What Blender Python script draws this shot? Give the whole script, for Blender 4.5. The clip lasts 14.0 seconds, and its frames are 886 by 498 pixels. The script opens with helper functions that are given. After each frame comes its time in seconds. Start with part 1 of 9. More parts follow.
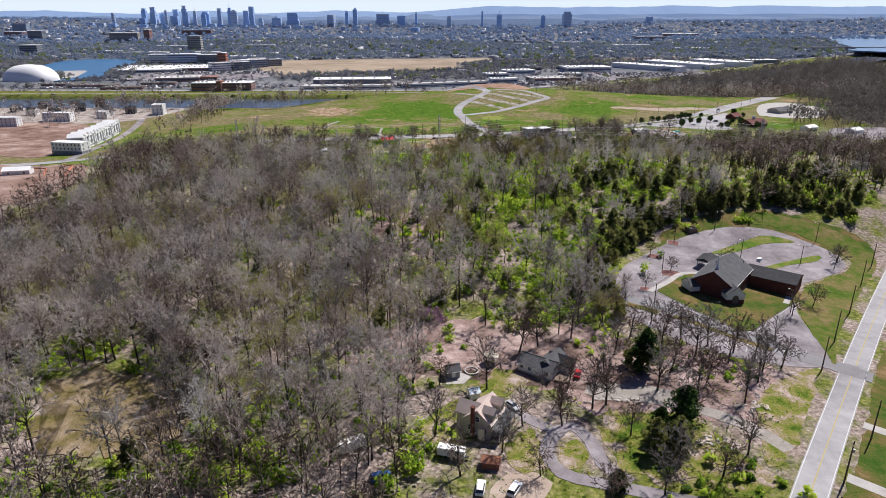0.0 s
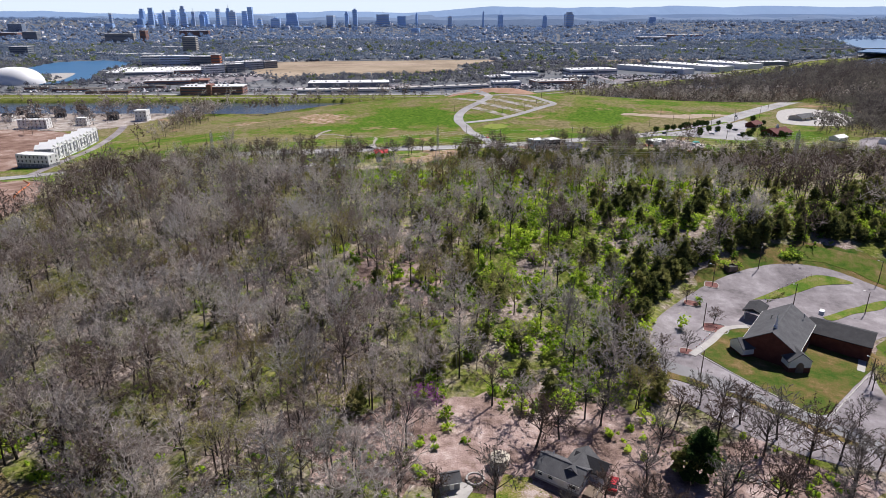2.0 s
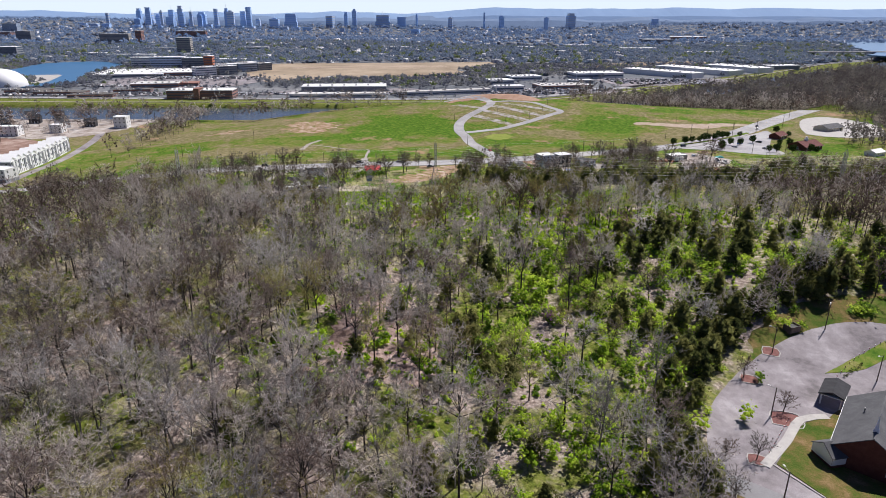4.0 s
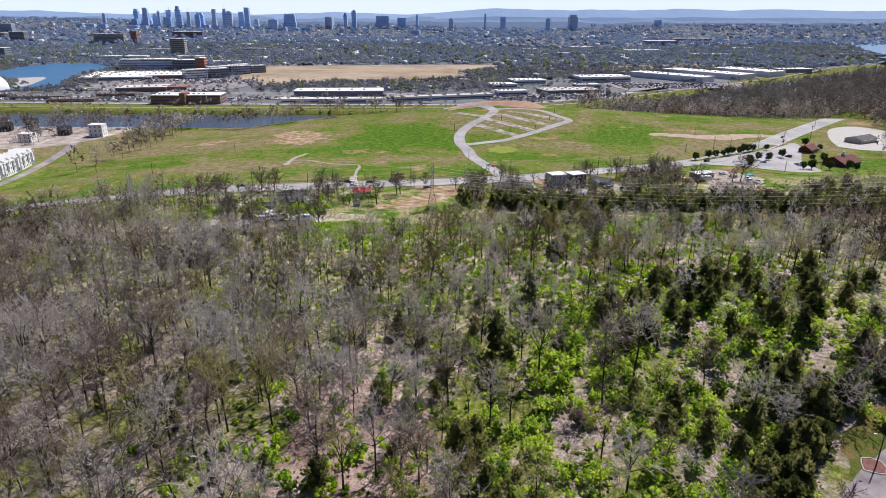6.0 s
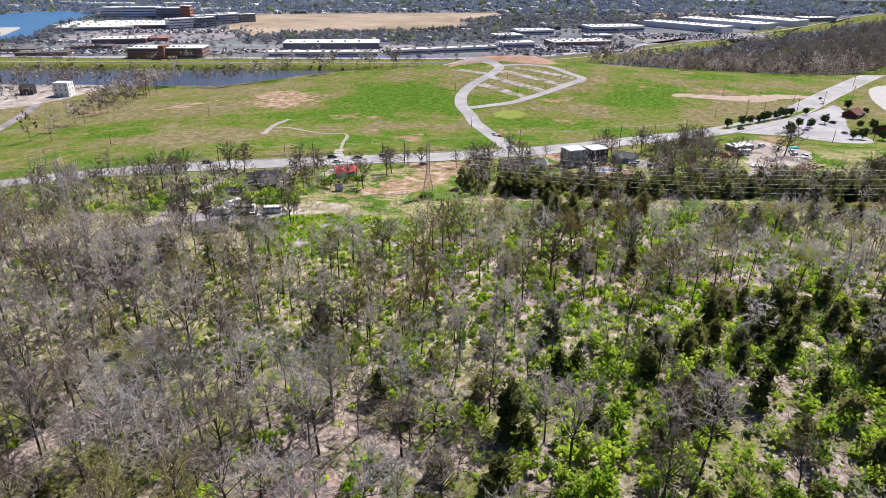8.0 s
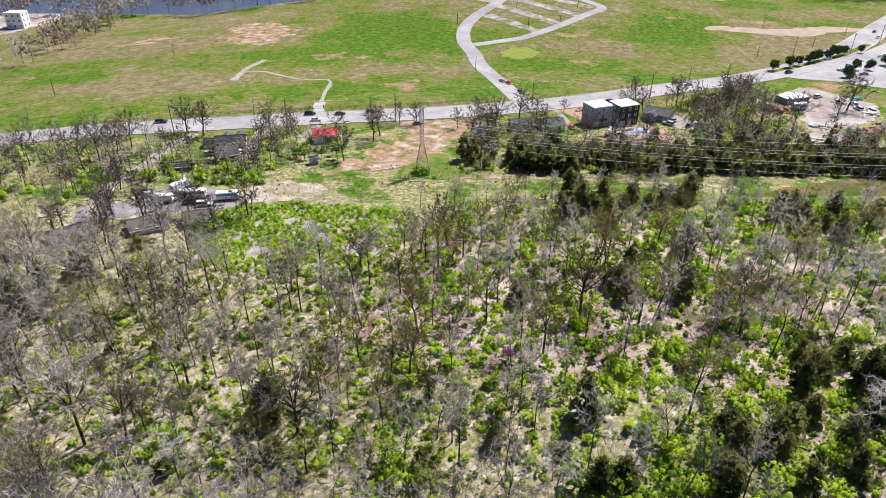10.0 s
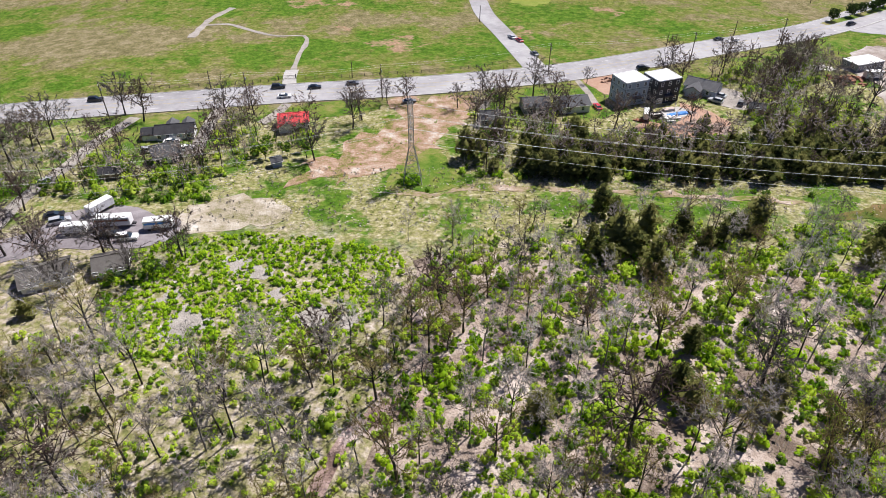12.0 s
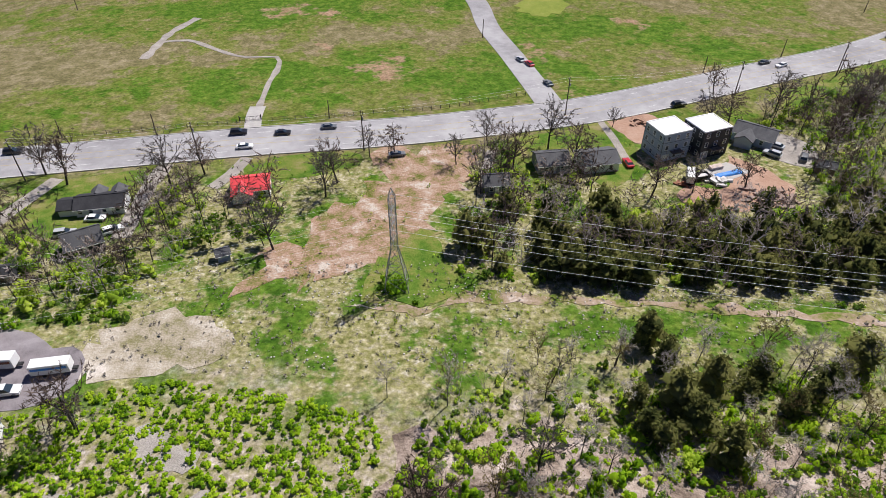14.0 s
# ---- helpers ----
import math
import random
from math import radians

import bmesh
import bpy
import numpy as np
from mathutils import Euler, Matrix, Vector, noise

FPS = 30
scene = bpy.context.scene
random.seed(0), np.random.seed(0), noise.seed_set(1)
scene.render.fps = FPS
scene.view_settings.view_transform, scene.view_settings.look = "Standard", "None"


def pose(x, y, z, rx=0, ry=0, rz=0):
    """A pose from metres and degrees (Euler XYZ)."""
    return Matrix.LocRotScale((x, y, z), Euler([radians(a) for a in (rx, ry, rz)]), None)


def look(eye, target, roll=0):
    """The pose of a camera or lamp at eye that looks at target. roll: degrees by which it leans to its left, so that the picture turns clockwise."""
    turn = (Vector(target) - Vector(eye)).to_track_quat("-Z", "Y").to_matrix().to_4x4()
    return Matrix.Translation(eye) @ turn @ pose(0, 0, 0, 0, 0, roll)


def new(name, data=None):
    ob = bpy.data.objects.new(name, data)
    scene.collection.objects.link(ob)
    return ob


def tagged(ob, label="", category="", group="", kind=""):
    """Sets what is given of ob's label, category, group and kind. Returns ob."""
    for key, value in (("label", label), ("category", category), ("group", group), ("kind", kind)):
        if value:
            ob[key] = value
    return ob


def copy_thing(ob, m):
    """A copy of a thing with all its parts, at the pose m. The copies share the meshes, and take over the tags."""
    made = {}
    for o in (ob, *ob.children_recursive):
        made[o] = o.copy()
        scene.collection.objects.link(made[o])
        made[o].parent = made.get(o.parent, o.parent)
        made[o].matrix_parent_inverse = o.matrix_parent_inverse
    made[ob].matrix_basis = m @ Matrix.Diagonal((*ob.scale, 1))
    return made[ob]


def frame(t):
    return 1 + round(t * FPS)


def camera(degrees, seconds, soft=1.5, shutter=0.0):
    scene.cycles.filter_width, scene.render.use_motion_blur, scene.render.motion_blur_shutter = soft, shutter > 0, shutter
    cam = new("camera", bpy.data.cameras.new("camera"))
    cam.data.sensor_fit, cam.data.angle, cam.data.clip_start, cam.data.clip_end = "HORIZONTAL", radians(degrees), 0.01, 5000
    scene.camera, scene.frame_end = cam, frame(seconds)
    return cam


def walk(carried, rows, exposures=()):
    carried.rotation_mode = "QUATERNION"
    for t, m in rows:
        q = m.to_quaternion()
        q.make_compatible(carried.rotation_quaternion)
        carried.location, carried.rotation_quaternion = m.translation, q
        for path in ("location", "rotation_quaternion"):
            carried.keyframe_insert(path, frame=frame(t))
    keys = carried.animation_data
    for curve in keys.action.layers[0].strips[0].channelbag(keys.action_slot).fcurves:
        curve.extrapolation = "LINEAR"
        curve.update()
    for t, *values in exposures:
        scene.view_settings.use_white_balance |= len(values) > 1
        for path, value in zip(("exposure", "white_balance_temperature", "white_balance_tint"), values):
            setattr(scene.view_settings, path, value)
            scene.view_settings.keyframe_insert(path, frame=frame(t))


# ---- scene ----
cam = camera(69.2, 14.0, 0.2)
METRES, EYE, TILT, LEAN, TURN = 350.0, 93.5, -20.2, 0.0, 0.0
ROWS = [
    (0.0, 0.0, 0.0, 0.0, -0.0, 0.0, 0.0),
    (0.5, 0.0008, 0.0285, 0.0107, 0.02, 0.01, 0.01),
    (1.0, 0.0018, 0.0583, 0.0219, 0.04, 0.02, 0.01),
    (1.5, 0.0027, 0.089, 0.0335, 0.06, 0.03, 0.0),
    (2.0, 0.0036, 0.1202, 0.045, 0.07, 0.03, -0.02),
    (2.5, 0.0044, 0.152, 0.0569, 0.06, 0.03, -0.07),
    (3.0, 0.0051, 0.1843, 0.0687, 0.06, 0.05, -0.13),
    (5.5, 0.0087, 0.35, 0.1307, 0.05, 0.16, -0.34),
    (6.0, 0.0096, 0.3847, 0.1435, 0.08, 0.17, -0.35),
    (6.5, 0.0104, 0.4197, 0.1563, 0.1, 0.12, -0.35),
    (7.0, 0.0113, 0.4547, 0.169, 0.13, -0.96, -0.36),
    (9.5, 0.016, 0.6295, 0.2321, 0.37, -9.11, -0.35),
    (10.0, 0.017, 0.6646, 0.2453, 0.43, -10.81, -0.33),
    (10.5, 0.0177, 0.7, 0.2585, 0.45, -12.49, -0.29),
    (11.0, 0.0188, 0.735, 0.2714, 0.51, -14.16, -0.26),
    (11.5, 0.0197, 0.7697, 0.284, 0.56, -15.7, -0.23),
    (12.0, 0.0205, 0.8044, 0.2966, 0.58, -17.22, -0.21),
    (12.5, 0.0211, 0.8384, 0.3088, 0.59, -18.54, -0.2),
    (13.0, 0.0218, 0.8716, 0.3209, 0.61, -19.19, -0.2),
    (13.5, 0.0223, 0.9048, 0.3333, 0.6, -19.18, -0.2),
    (14.0, 0.0232, 0.9379, 0.346, 0.63, -19.23, -0.24),
]
walk(cam, [(t, pose(0, 0, EYE, TILT, LEAN, TURN) @ pose(METRES * x, METRES * y, METRES * z, 90 + pitch, roll, yaw)) for t, x, y, z, yaw, pitch, roll in ROWS], [(0.0, 0.27), (3.0, 0.30), (6.5, 0.35), (7.0, 0.42), (9.5, 0.68), (11.0, 0.64), (12.5, 0.52), (14.0, 0.32)])

# ---- light ----
SUN_AZ, SUN_EL = 42.0, 54.0   # degrees from +y towards +x, and above the ground
world = bpy.data.worlds.new("world")
scene.world = world
world.use_nodes = True
wn = world.node_tree.nodes
sky = wn.new("ShaderNodeTexSky")
sky.sky_type, sky.sun_disc = "NISHITA", False
sky.sun_elevation, sky.sun_rotation = radians(SUN_EL), radians(SUN_AZ)
sky.air_density, sky.dust_density, sky.ozone_density = 1.0, 0.3, 2.0
wn["Background"].inputs["Strength"].default_value = 0.05
cool = wn.new("ShaderNodeMix")
cool.data_type, cool.blend_type = "RGBA", "MULTIPLY"
cool.inputs[0].default_value, cool.inputs[7].default_value = 1.0, (0.46, 0.54, 0.92, 1)
world.node_tree.links.new(sky.outputs["Color"], cool.inputs[6])
world.node_tree.links.new(cool.outputs[2], wn["Background"].inputs["Color"])
sun = new("sun", bpy.data.lights.new("sun", "SUN"))
sun.data.energy, sun.data.angle, sun.data.color = 5.0, radians(0.53), (1.0, 0.955, 0.93)
sx, sy = math.sin(radians(SUN_AZ)) * math.cos(radians(SUN_EL)), math.cos(radians(SUN_AZ)) * math.cos(radians(SUN_EL))
sun.matrix_world = look((0, 0, 0), (-sx, -sy, -math.sin(radians(SUN_EL))))


# ---- materials ----
def mat(name, stops, scale=1.0, fine=8.0, rough=0.85, bump=0.15, metal=0.0, island=0.0, thing=0.0, leaf=0.0, big=0.0, spec=0.3, tint=0.0):
    """A surface of two scales of mottling. stops: colours from low to high. scale: cycles a metre of the coarse mottling, fine: how much
    finer the small one is. island, thing: how much each loose piece or object varies. leaf: share of light let through. big: size in metres of a third, broad mottling. tint: how much each plant of a joined wood varies."""
    m = bpy.data.materials.new(name)
    m.use_nodes = True
    nt = m.node_tree
    n, l = nt.nodes, nt.links
    n.clear()
    out = n.new("ShaderNodeOutputMaterial")
    geo = n.new("ShaderNodeNewGeometry")

    def tex(s, detail):
        t = n.new("ShaderNodeTexNoise")
        t.inputs["Scale"].default_value, t.inputs["Detail"].default_value, t.inputs["Roughness"].default_value = s, detail, 0.62
        l.new(geo.outputs["Position"], t.inputs["Vector"])
        return t.outputs["Fac"]

    def maths(op, a, b):
        k = n.new("ShaderNodeMath")
        k.operation = op
        for i, v in enumerate((a, b)):
            if isinstance(v, (int, float)):
                k.inputs[i].default_value = v
            else:
                l.new(v, k.inputs[i])
        return k.outputs[0]

    coarse, small = tex(scale, 5), tex(scale * fine, 3)
    f = maths("ADD", maths("MULTIPLY", coarse, 0.62), maths("MULTIPLY", small, 0.38))
    f = maths("ADD", maths("MULTIPLY", maths("SUBTRACT", f, 0.5), 2.1), 0.5)
    if big:
        f = maths("ADD", f, maths("MULTIPLY", maths("SUBTRACT", tex(1 / big, 4), 0.5), 2.4))
    if island:
        f = maths("ADD", f, maths("MULTIPLY", maths("SUBTRACT", geo.outputs["Random Per Island"], 0.5), island))
    if thing:
        oi = n.new("ShaderNodeObjectInfo")
        f = maths("ADD", f, maths("MULTIPLY", maths("SUBTRACT", oi.outputs["Random"], 0.5), thing))
    if tint:
        at = n.new("ShaderNodeAttribute")
        at.attribute_name = "plant"
        f = maths("ADD", f, maths("MULTIPLY", maths("SUBTRACT", at.outputs["Fac"], 0.5), tint))
    ramp = n.new("ShaderNodeValToRGB")
    cr = ramp.color_ramp
    while len(cr.elements) < len(stops):
        cr.elements.new(0.5)
    for i, c in enumerate(stops):
        cr.elements[i].position = i / max(1, len(stops) - 1)
        cr.elements[i].color = c if len(c) == 4 else (*c, 1)
    l.new(f, ramp.inputs["Fac"])
    p = n.new("ShaderNodeBsdfPrincipled")
    l.new(ramp.outputs["Color"], p.inputs["Base Color"])
    p.inputs["Roughness"].default_value, p.inputs["Metallic"].default_value = rough, metal
    p.inputs["Specular IOR Level"].default_value = spec
    if bump:
        b = n.new("ShaderNodeBump")
        b.inputs["Strength"].default_value, b.inputs["Distance"].default_value = bump, 0.3 / max(0.3, scale)
        l.new(f, b.inputs["Height"])
        l.new(b.outputs["Normal"], p.inputs["Normal"])
    surface = p.outputs[0]
    if leaf:
        tr = n.new("ShaderNodeBsdfTranslucent")
        l.new(ramp.outputs["Color"], tr.inputs["Color"])
        mix = n.new("ShaderNodeMixShader")
        mix.inputs[0].default_value = leaf
        l.new(surface, mix.inputs[1])
        l.new(tr.outputs[0], mix.inputs[2])
        surface = mix.outputs[0]
    l.new(surface, out.inputs["Surface"])
    return m


def glass(name, tint=(0.02, 0.03, 0.04), rough=0.08):
    return mat(name, [tint, tuple(c * 1.6 for c in tint)], 0.3, 4, rough, 0.0, thing=0.6, spec=0.6)


M_asphalt = mat("asphalt", [(0.23, 0.22, 0.225), (0.315, 0.305, 0.31), (0.39, 0.38, 0.38)], 0.3, 14, 0.9, 0.08, big=24)
M_asphalt_dark = mat("dark_asphalt", [(0.16, 0.155, 0.16), (0.21, 0.205, 0.21), (0.26, 0.255, 0.26)], 0.15, 18, 0.9, 0.06)
M_lot = mat("parking_asphalt", [(0.13, 0.115, 0.12), (0.205, 0.182, 0.19), (0.255, 0.23, 0.24), (0.34, 0.313, 0.322)], 0.35, 14, 0.9, 0.12, big=16)
M_concrete = mat("concrete", [(0.28, 0.265, 0.245), (0.39, 0.37, 0.35), (0.48, 0.46, 0.43)], 0.4, 14, 0.85, 0.05)
M_gravel = mat("gravel", [(0.20, 0.18, 0.16), (0.32, 0.29, 0.26), (0.48, 0.44, 0.40)], 0.25, 14, 0.95, 0.35, spec=0.03)
M_paint_white = mat("road_paint_white", [(0.5, 0.5, 0.48), (0.72, 0.72, 0.7)], 1.5, 8, 0.7, 0)
M_paint_yellow = mat("road_paint_yellow", [(0.34, 0.28, 0.12), (0.46, 0.36, 0.13)], 1.5, 8, 0.7, 0)
M_dirt = mat("bare_earth", [(0.26, 0.195, 0.15), (0.38, 0.30, 0.24), (0.50, 0.42, 0.36)], 0.18, 12, 0.95, 0.3, spec=0.03)
M_clay = mat("red_clay", [(0.27, 0.16, 0.11), (0.37, 0.235, 0.17), (0.46, 0.33, 0.26)], 0.12, 12, 0.95, 0.3, spec=0.03)
M_lawn = mat("mown_grass", [(0.05, 0.115, 0.014), (0.10, 0.165, 0.024), (0.17, 0.19, 0.045), (0.25, 0.215, 0.10)], 0.3, 9, 0.9, 0.35, big=8, spec=0.03)
# copy of the pink litter, lightened to offset tree shade on the slope
M_litter_lit = mat("brightened_leaf_litter", [(0.13, 0.098, 0.078), (0.27, 0.21, 0.172), (0.40, 0.325, 0.28), (0.53, 0.45, 0.40)], 0.3, 7, 0.95, 0.4, big=11, spec=0.03)
M_litter = mat("pink_leaf_litter", [(0.115, 0.078, 0.066), (0.24, 0.168, 0.145), (0.37, 0.272, 0.245), (0.52, 0.42, 0.385)], 0.35, 7, 0.95, 0.4, big=9, spec=0.03)
M_yard = mat("mixed_yard_grass", [(0.05, 0.10, 0.012), (0.12, 0.155, 0.025), (0.20, 0.19, 0.05), (0.30, 0.235, 0.17), (0.44, 0.36, 0.33)], 0.3, 8, 0.95, 0.4, big=6, spec=0.03)
M_turf = mat("yellowed_turf", [(0.035, 0.085, 0.012), (0.08, 0.105, 0.022), (0.145, 0.112, 0.042), (0.24, 0.16, 0.088)], 0.35, 7, 0.9, 0.4, big=14, spec=0.03)
M_claymix = mat("clay_with_weeds", [(0.10, 0.12, 0.02), (0.20, 0.17, 0.07), (0.31, 0.20, 0.14), (0.38, 0.28, 0.21), (0.48, 0.42, 0.36)], 0.25, 8, 0.95, 0.3, big=5, spec=0.03)
M_dry_bare = mat("pale_dry_soil", [(0.20, 0.185, 0.09), (0.33, 0.285, 0.21), (0.43, 0.38, 0.31), (0.56, 0.51, 0.45)], 0.3, 8, 0.95, 0.3, big=9, spec=0.03)
M_weedy = mat("weedy_earth", [(0.06, 0.12, 0.012), (0.15, 0.17, 0.04), (0.27, 0.21, 0.13), (0.34, 0.26, 0.20), (0.48, 0.41, 0.35)], 0.16, 9, 0.95, 0.25, big=7, spec=0.03)
M_bark = mat("bark", [(0.028, 0.024, 0.022), (0.06, 0.053, 0.047), (0.13, 0.118, 0.106)], 0.6, 8, 0.95, 0.3, spec=0.03)
M_bark_grey = mat("pale_grey_bark", [(0.10, 0.09, 0.08), (0.20, 0.185, 0.17), (0.36, 0.34, 0.32)], 0.6, 8, 0.95, 0.3, spec=0.03)
M_twig = mat("bare_twigs", [(0.10, 0.073, 0.061), (0.205, 0.158, 0.135), (0.32, 0.268, 0.24), (0.50, 0.45, 0.41)], 0.05, 6, 0.9, 0, island=0.5, thing=0.8, tint=1.3, leaf=0.36, spec=0.03)
M_ash = mat("grey_twigs", [(0.12, 0.105, 0.097), (0.22, 0.20, 0.187), (0.35, 0.325, 0.305), (0.52, 0.49, 0.465)], 0.05, 6, 0.9, 0, island=0.5, thing=0.8, tint=1.1, leaf=0.45, spec=0.03)
# bare twigs again, lightened to paint sunlit crowns on the open slope
M_twig_lit = mat("brightened_slope_twigs", [(0.36, 0.32, 0.285), (0.57, 0.525, 0.485), (0.76, 0.725, 0.69)], 0.05, 6, 0.9, 0, island=0.5, thing=0.8, tint=0.9, leaf=0.5, spec=0.03)
M_bud = mat("budding_twigs", [(0.15, 0.115, 0.055), (0.25, 0.205, 0.085), (0.34, 0.305, 0.12), (0.42, 0.41, 0.17)], 0.1, 6, 0.9, 0, island=0.6, thing=0.7, tint=0.9, leaf=0.45, spec=0.03)
M_leaf = mat("spring_leaves", [(0.07, 0.13, 0.02), (0.20, 0.32, 0.028), (0.34, 0.49, 0.04), (0.50, 0.61, 0.08)], 0.12, 8, 0.6, 0, island=0.8, leaf=0.5, tint=1.0, spec=0.03)
M_shrub = mat("young_shrub_leaves", [(0.07, 0.16, 0.01), (0.20, 0.36, 0.012), (0.32, 0.50, 0.02), (0.44, 0.58, 0.04)], 0.15, 8, 0.6, 0, island=0.7, leaf=0.5, tint=0.9, spec=0.03)
M_cedar = mat("cedar_needles", [(0.07, 0.088, 0.028), (0.155, 0.165, 0.05), (0.25, 0.245, 0.08)], 0.2, 8, 0.8, 0, island=0.8, leaf=0.5, tint=0.9, spec=0.03)
M_redbud = mat("redbud_blossom", [(0.26, 0.07, 0.25), (0.44, 0.16, 0.42)], 0.4, 6, 0.8, 0, island=0.8, leaf=0.3, spec=0.03)
M_scrub = mat("grey_scrub", [(0.16, 0.14, 0.12), (0.25, 0.22, 0.185), (0.34, 0.32, 0.24)], 0.3, 6, 0.9, 0, island=0.8, spec=0.03)
M_hedge = mat("round_tree_leaves", [(0.016, 0.036, 0.01), (0.04, 0.072, 0.018), (0.075, 0.115, 0.026)], 0.4, 8, 0.7, 0, island=0.8, leaf=0.2, spec=0.03)


def ground_material():
    """One sheet: leaf litter in the woods, mixed grass on the open field, grass on the levee, haze-tinted ground far
    off; all borders torn by noise.
    """
    m = bpy.data.materials.new("ground")
    m.use_nodes = True
    nt = m.node_tree
    n, l = nt.nodes, nt.links
    p = n["Principled BSDF"]
    p.inputs["Roughness"].default_value, p.inputs["Specular IOR Level"].default_value = 0.95, 0.02
    geo = n.new("ShaderNodeNewGeometry")
    xyz = n.new("ShaderNodeSeparateXYZ")
    l.new(geo.outputs["Position"], xyz.inputs[0])

    def tex(s, detail=6, rough=0.6, shift=0.0):
        v = geo.outputs["Position"]
        if shift:
            a = n.new("ShaderNodeVectorMath")
            a.inputs[1].default_value = (shift, shift * 0.7, 0)
            l.new(v, a.inputs[0])
            v = a.outputs[0]
        t = n.new("ShaderNodeTexNoise")
        t.inputs["Scale"].default_value, t.inputs["Detail"].default_value, t.inputs["Roughness"].default_value = s, detail, rough
        l.new(v, t.inputs["Vector"])
        return t.outputs["Fac"]

    def step(v, lo, hi):
        k = n.new("ShaderNodeMapRange")
        k.interpolation_type = "SMOOTHSTEP"
        k.inputs["From Min"].default_value, k.inputs["From Max"].default_value = lo, hi
        l.new(v, k.inputs["Value"])
        return k.outputs[0]

    def maths(op, a, b):
        k = n.new("ShaderNodeMath")
        k.operation = op
        for i, v in enumerate((a, b)):
            if isinstance(v, (int, float)):
                k.inputs[i].default_value = v
            else:
                l.new(v, k.inputs[i])
        return k.outputs[0]

    def ramp(v, stops, lo=0.3, hi=0.7):
        r = n.new("ShaderNodeValToRGB")
        while len(r.color_ramp.elements) < len(stops):
            r.color_ramp.elements.new(0.5)
        for i, c in enumerate(stops):
            r.color_ramp.elements[i].position, r.color_ramp.elements[i].color = lo + (hi - lo) * i / (len(stops) - 1), (*c, 1)
        l.new(v, r.inputs["Fac"])
        return r.outputs["Color"]

    def mix(f, a, b):
        k = n.new("ShaderNodeMix")
        k.data_type = "RGBA"
        l.new(f, k.inputs[0])
        l.new(a, k.inputs[6])
        l.new(b, k.inputs[7])
        return k.outputs[2]

    litter = ramp(tex(0.9), [(0.125, 0.094, 0.078), (0.275, 0.218, 0.19), (0.48, 0.41, 0.37)])
    under = ramp(tex(0.5, shift=40), [(0.05, 0.075, 0.014), (0.13, 0.15, 0.03), (0.27, 0.25, 0.10)])
    woods = mix(step(tex(0.055, 6, 0.65, 90), 0.42, 0.58), litter, under)
    glade = ramp(tex(0.6, 7, 0.65, 210), [(0.11, 0.13, 0.035), (0.21, 0.20, 0.085), (0.34, 0.29, 0.215), (0.53, 0.47, 0.43)])
    woods = mix(step(maths("ADD", xyz.outputs["Y"], maths("MULTIPLY", maths("SUBTRACT", tex(0.02, 4), 0.5), 120.0)), 300, 335), woods, glade)
    green = ramp(tex(0.35, 7), [(0.035, 0.085, 0.01), (0.075, 0.145, 0.016), (0.15, 0.20, 0.035)])
    straw = ramp(tex(0.22, 7, 0.65, 25), [(0.11, 0.105, 0.042), (0.185, 0.16, 0.08), (0.30, 0.25, 0.16)])
    olive = ramp(tex(0.4, 7, 0.6, 66), [(0.08, 0.115, 0.018), (0.135, 0.155, 0.035), (0.23, 0.22, 0.085)])
    streak = maths("ADD", maths("MULTIPLY", tex(0.012, 6, 0.62, 310), 0.55), maths("MULTIPLY", tex(0.05, 6, 0.7, 7), 0.45))

    def blob(cx, cy, rx, ry, k):
        """k inside an oval of the plan, falling to 0 at its rim."""
        d = n.new("ShaderNodeVectorMath")
        d.operation = "SUBTRACT"
        l.new(geo.outputs["Position"], d.inputs[0])
        d.inputs[1].default_value = (cx, cy, 0)
        e = n.new("ShaderNodeVectorMath")
        e.operation = "MULTIPLY"
        l.new(d.outputs[0], e.inputs[0])
        e.inputs[1].default_value = (1 / rx, 1 / ry, 0)
        q = n.new("ShaderNodeVectorMath")
        q.operation = "LENGTH"
        l.new(e.outputs[0], q.inputs[0])
        return maths("MULTIPLY", maths("MAXIMUM", maths("SUBTRACT", 1.0, q.outputs["Value"]), 0.0), k)

    for cx, cy, rx, ry, k in ((-30, 690, 70, 90, 0.17), (-15, 570, 70, 34, 0.10), (75, 612, 60, 30, 0.09), (160, 690, 60, 70, 0.12), (-200, 602, 34, 14, 0.2), (-80, 640, 50, 40, 0.08), (-240, 700, 120, 70, -0.12), (-130, 575, 80, 26, -0.12), (225, 660, 70, 60, -0.12), (95, 655, 50, 22, -0.12), (-190, 770, 110, 40, -0.1)):
        streak = maths("ADD", streak, blob(cx, cy, rx, ry, k))
    streak = maths("ADD", streak, maths("MULTIPLY", maths("SUBTRACT", tex(0.22, 6, 0.75, 610), 0.5), 0.26))
    field = mix(step(streak, 0.455, 0.50), straw, olive)
    field = mix(step(streak, 0.515, 0.565), field, green)
    earth = ramp(tex(0.3, 5, 0.6, 12), [(0.26, 0.16, 0.10), (0.36, 0.25, 0.17)])
    field = mix(step(tex(0.021, 7, 0.7, 500), 0.60, 0.66), field, earth)
    wob = maths("MULTIPLY", maths("SUBTRACT", tex(0.03, 5), 0.5), 60.0)
    yy = maths("ADD", xyz.outputs["Y"], wob)
    dry = ramp(tex(0.7, 7, 0.65, 81), [(0.10, 0.115, 0.03), (0.20, 0.195, 0.07), (0.32, 0.29, 0.16), (0.50, 0.46, 0.37)])
    strip = mix(step(tex(0.07, 6, 0.7, 150), 0.48, 0.57), dry, green)
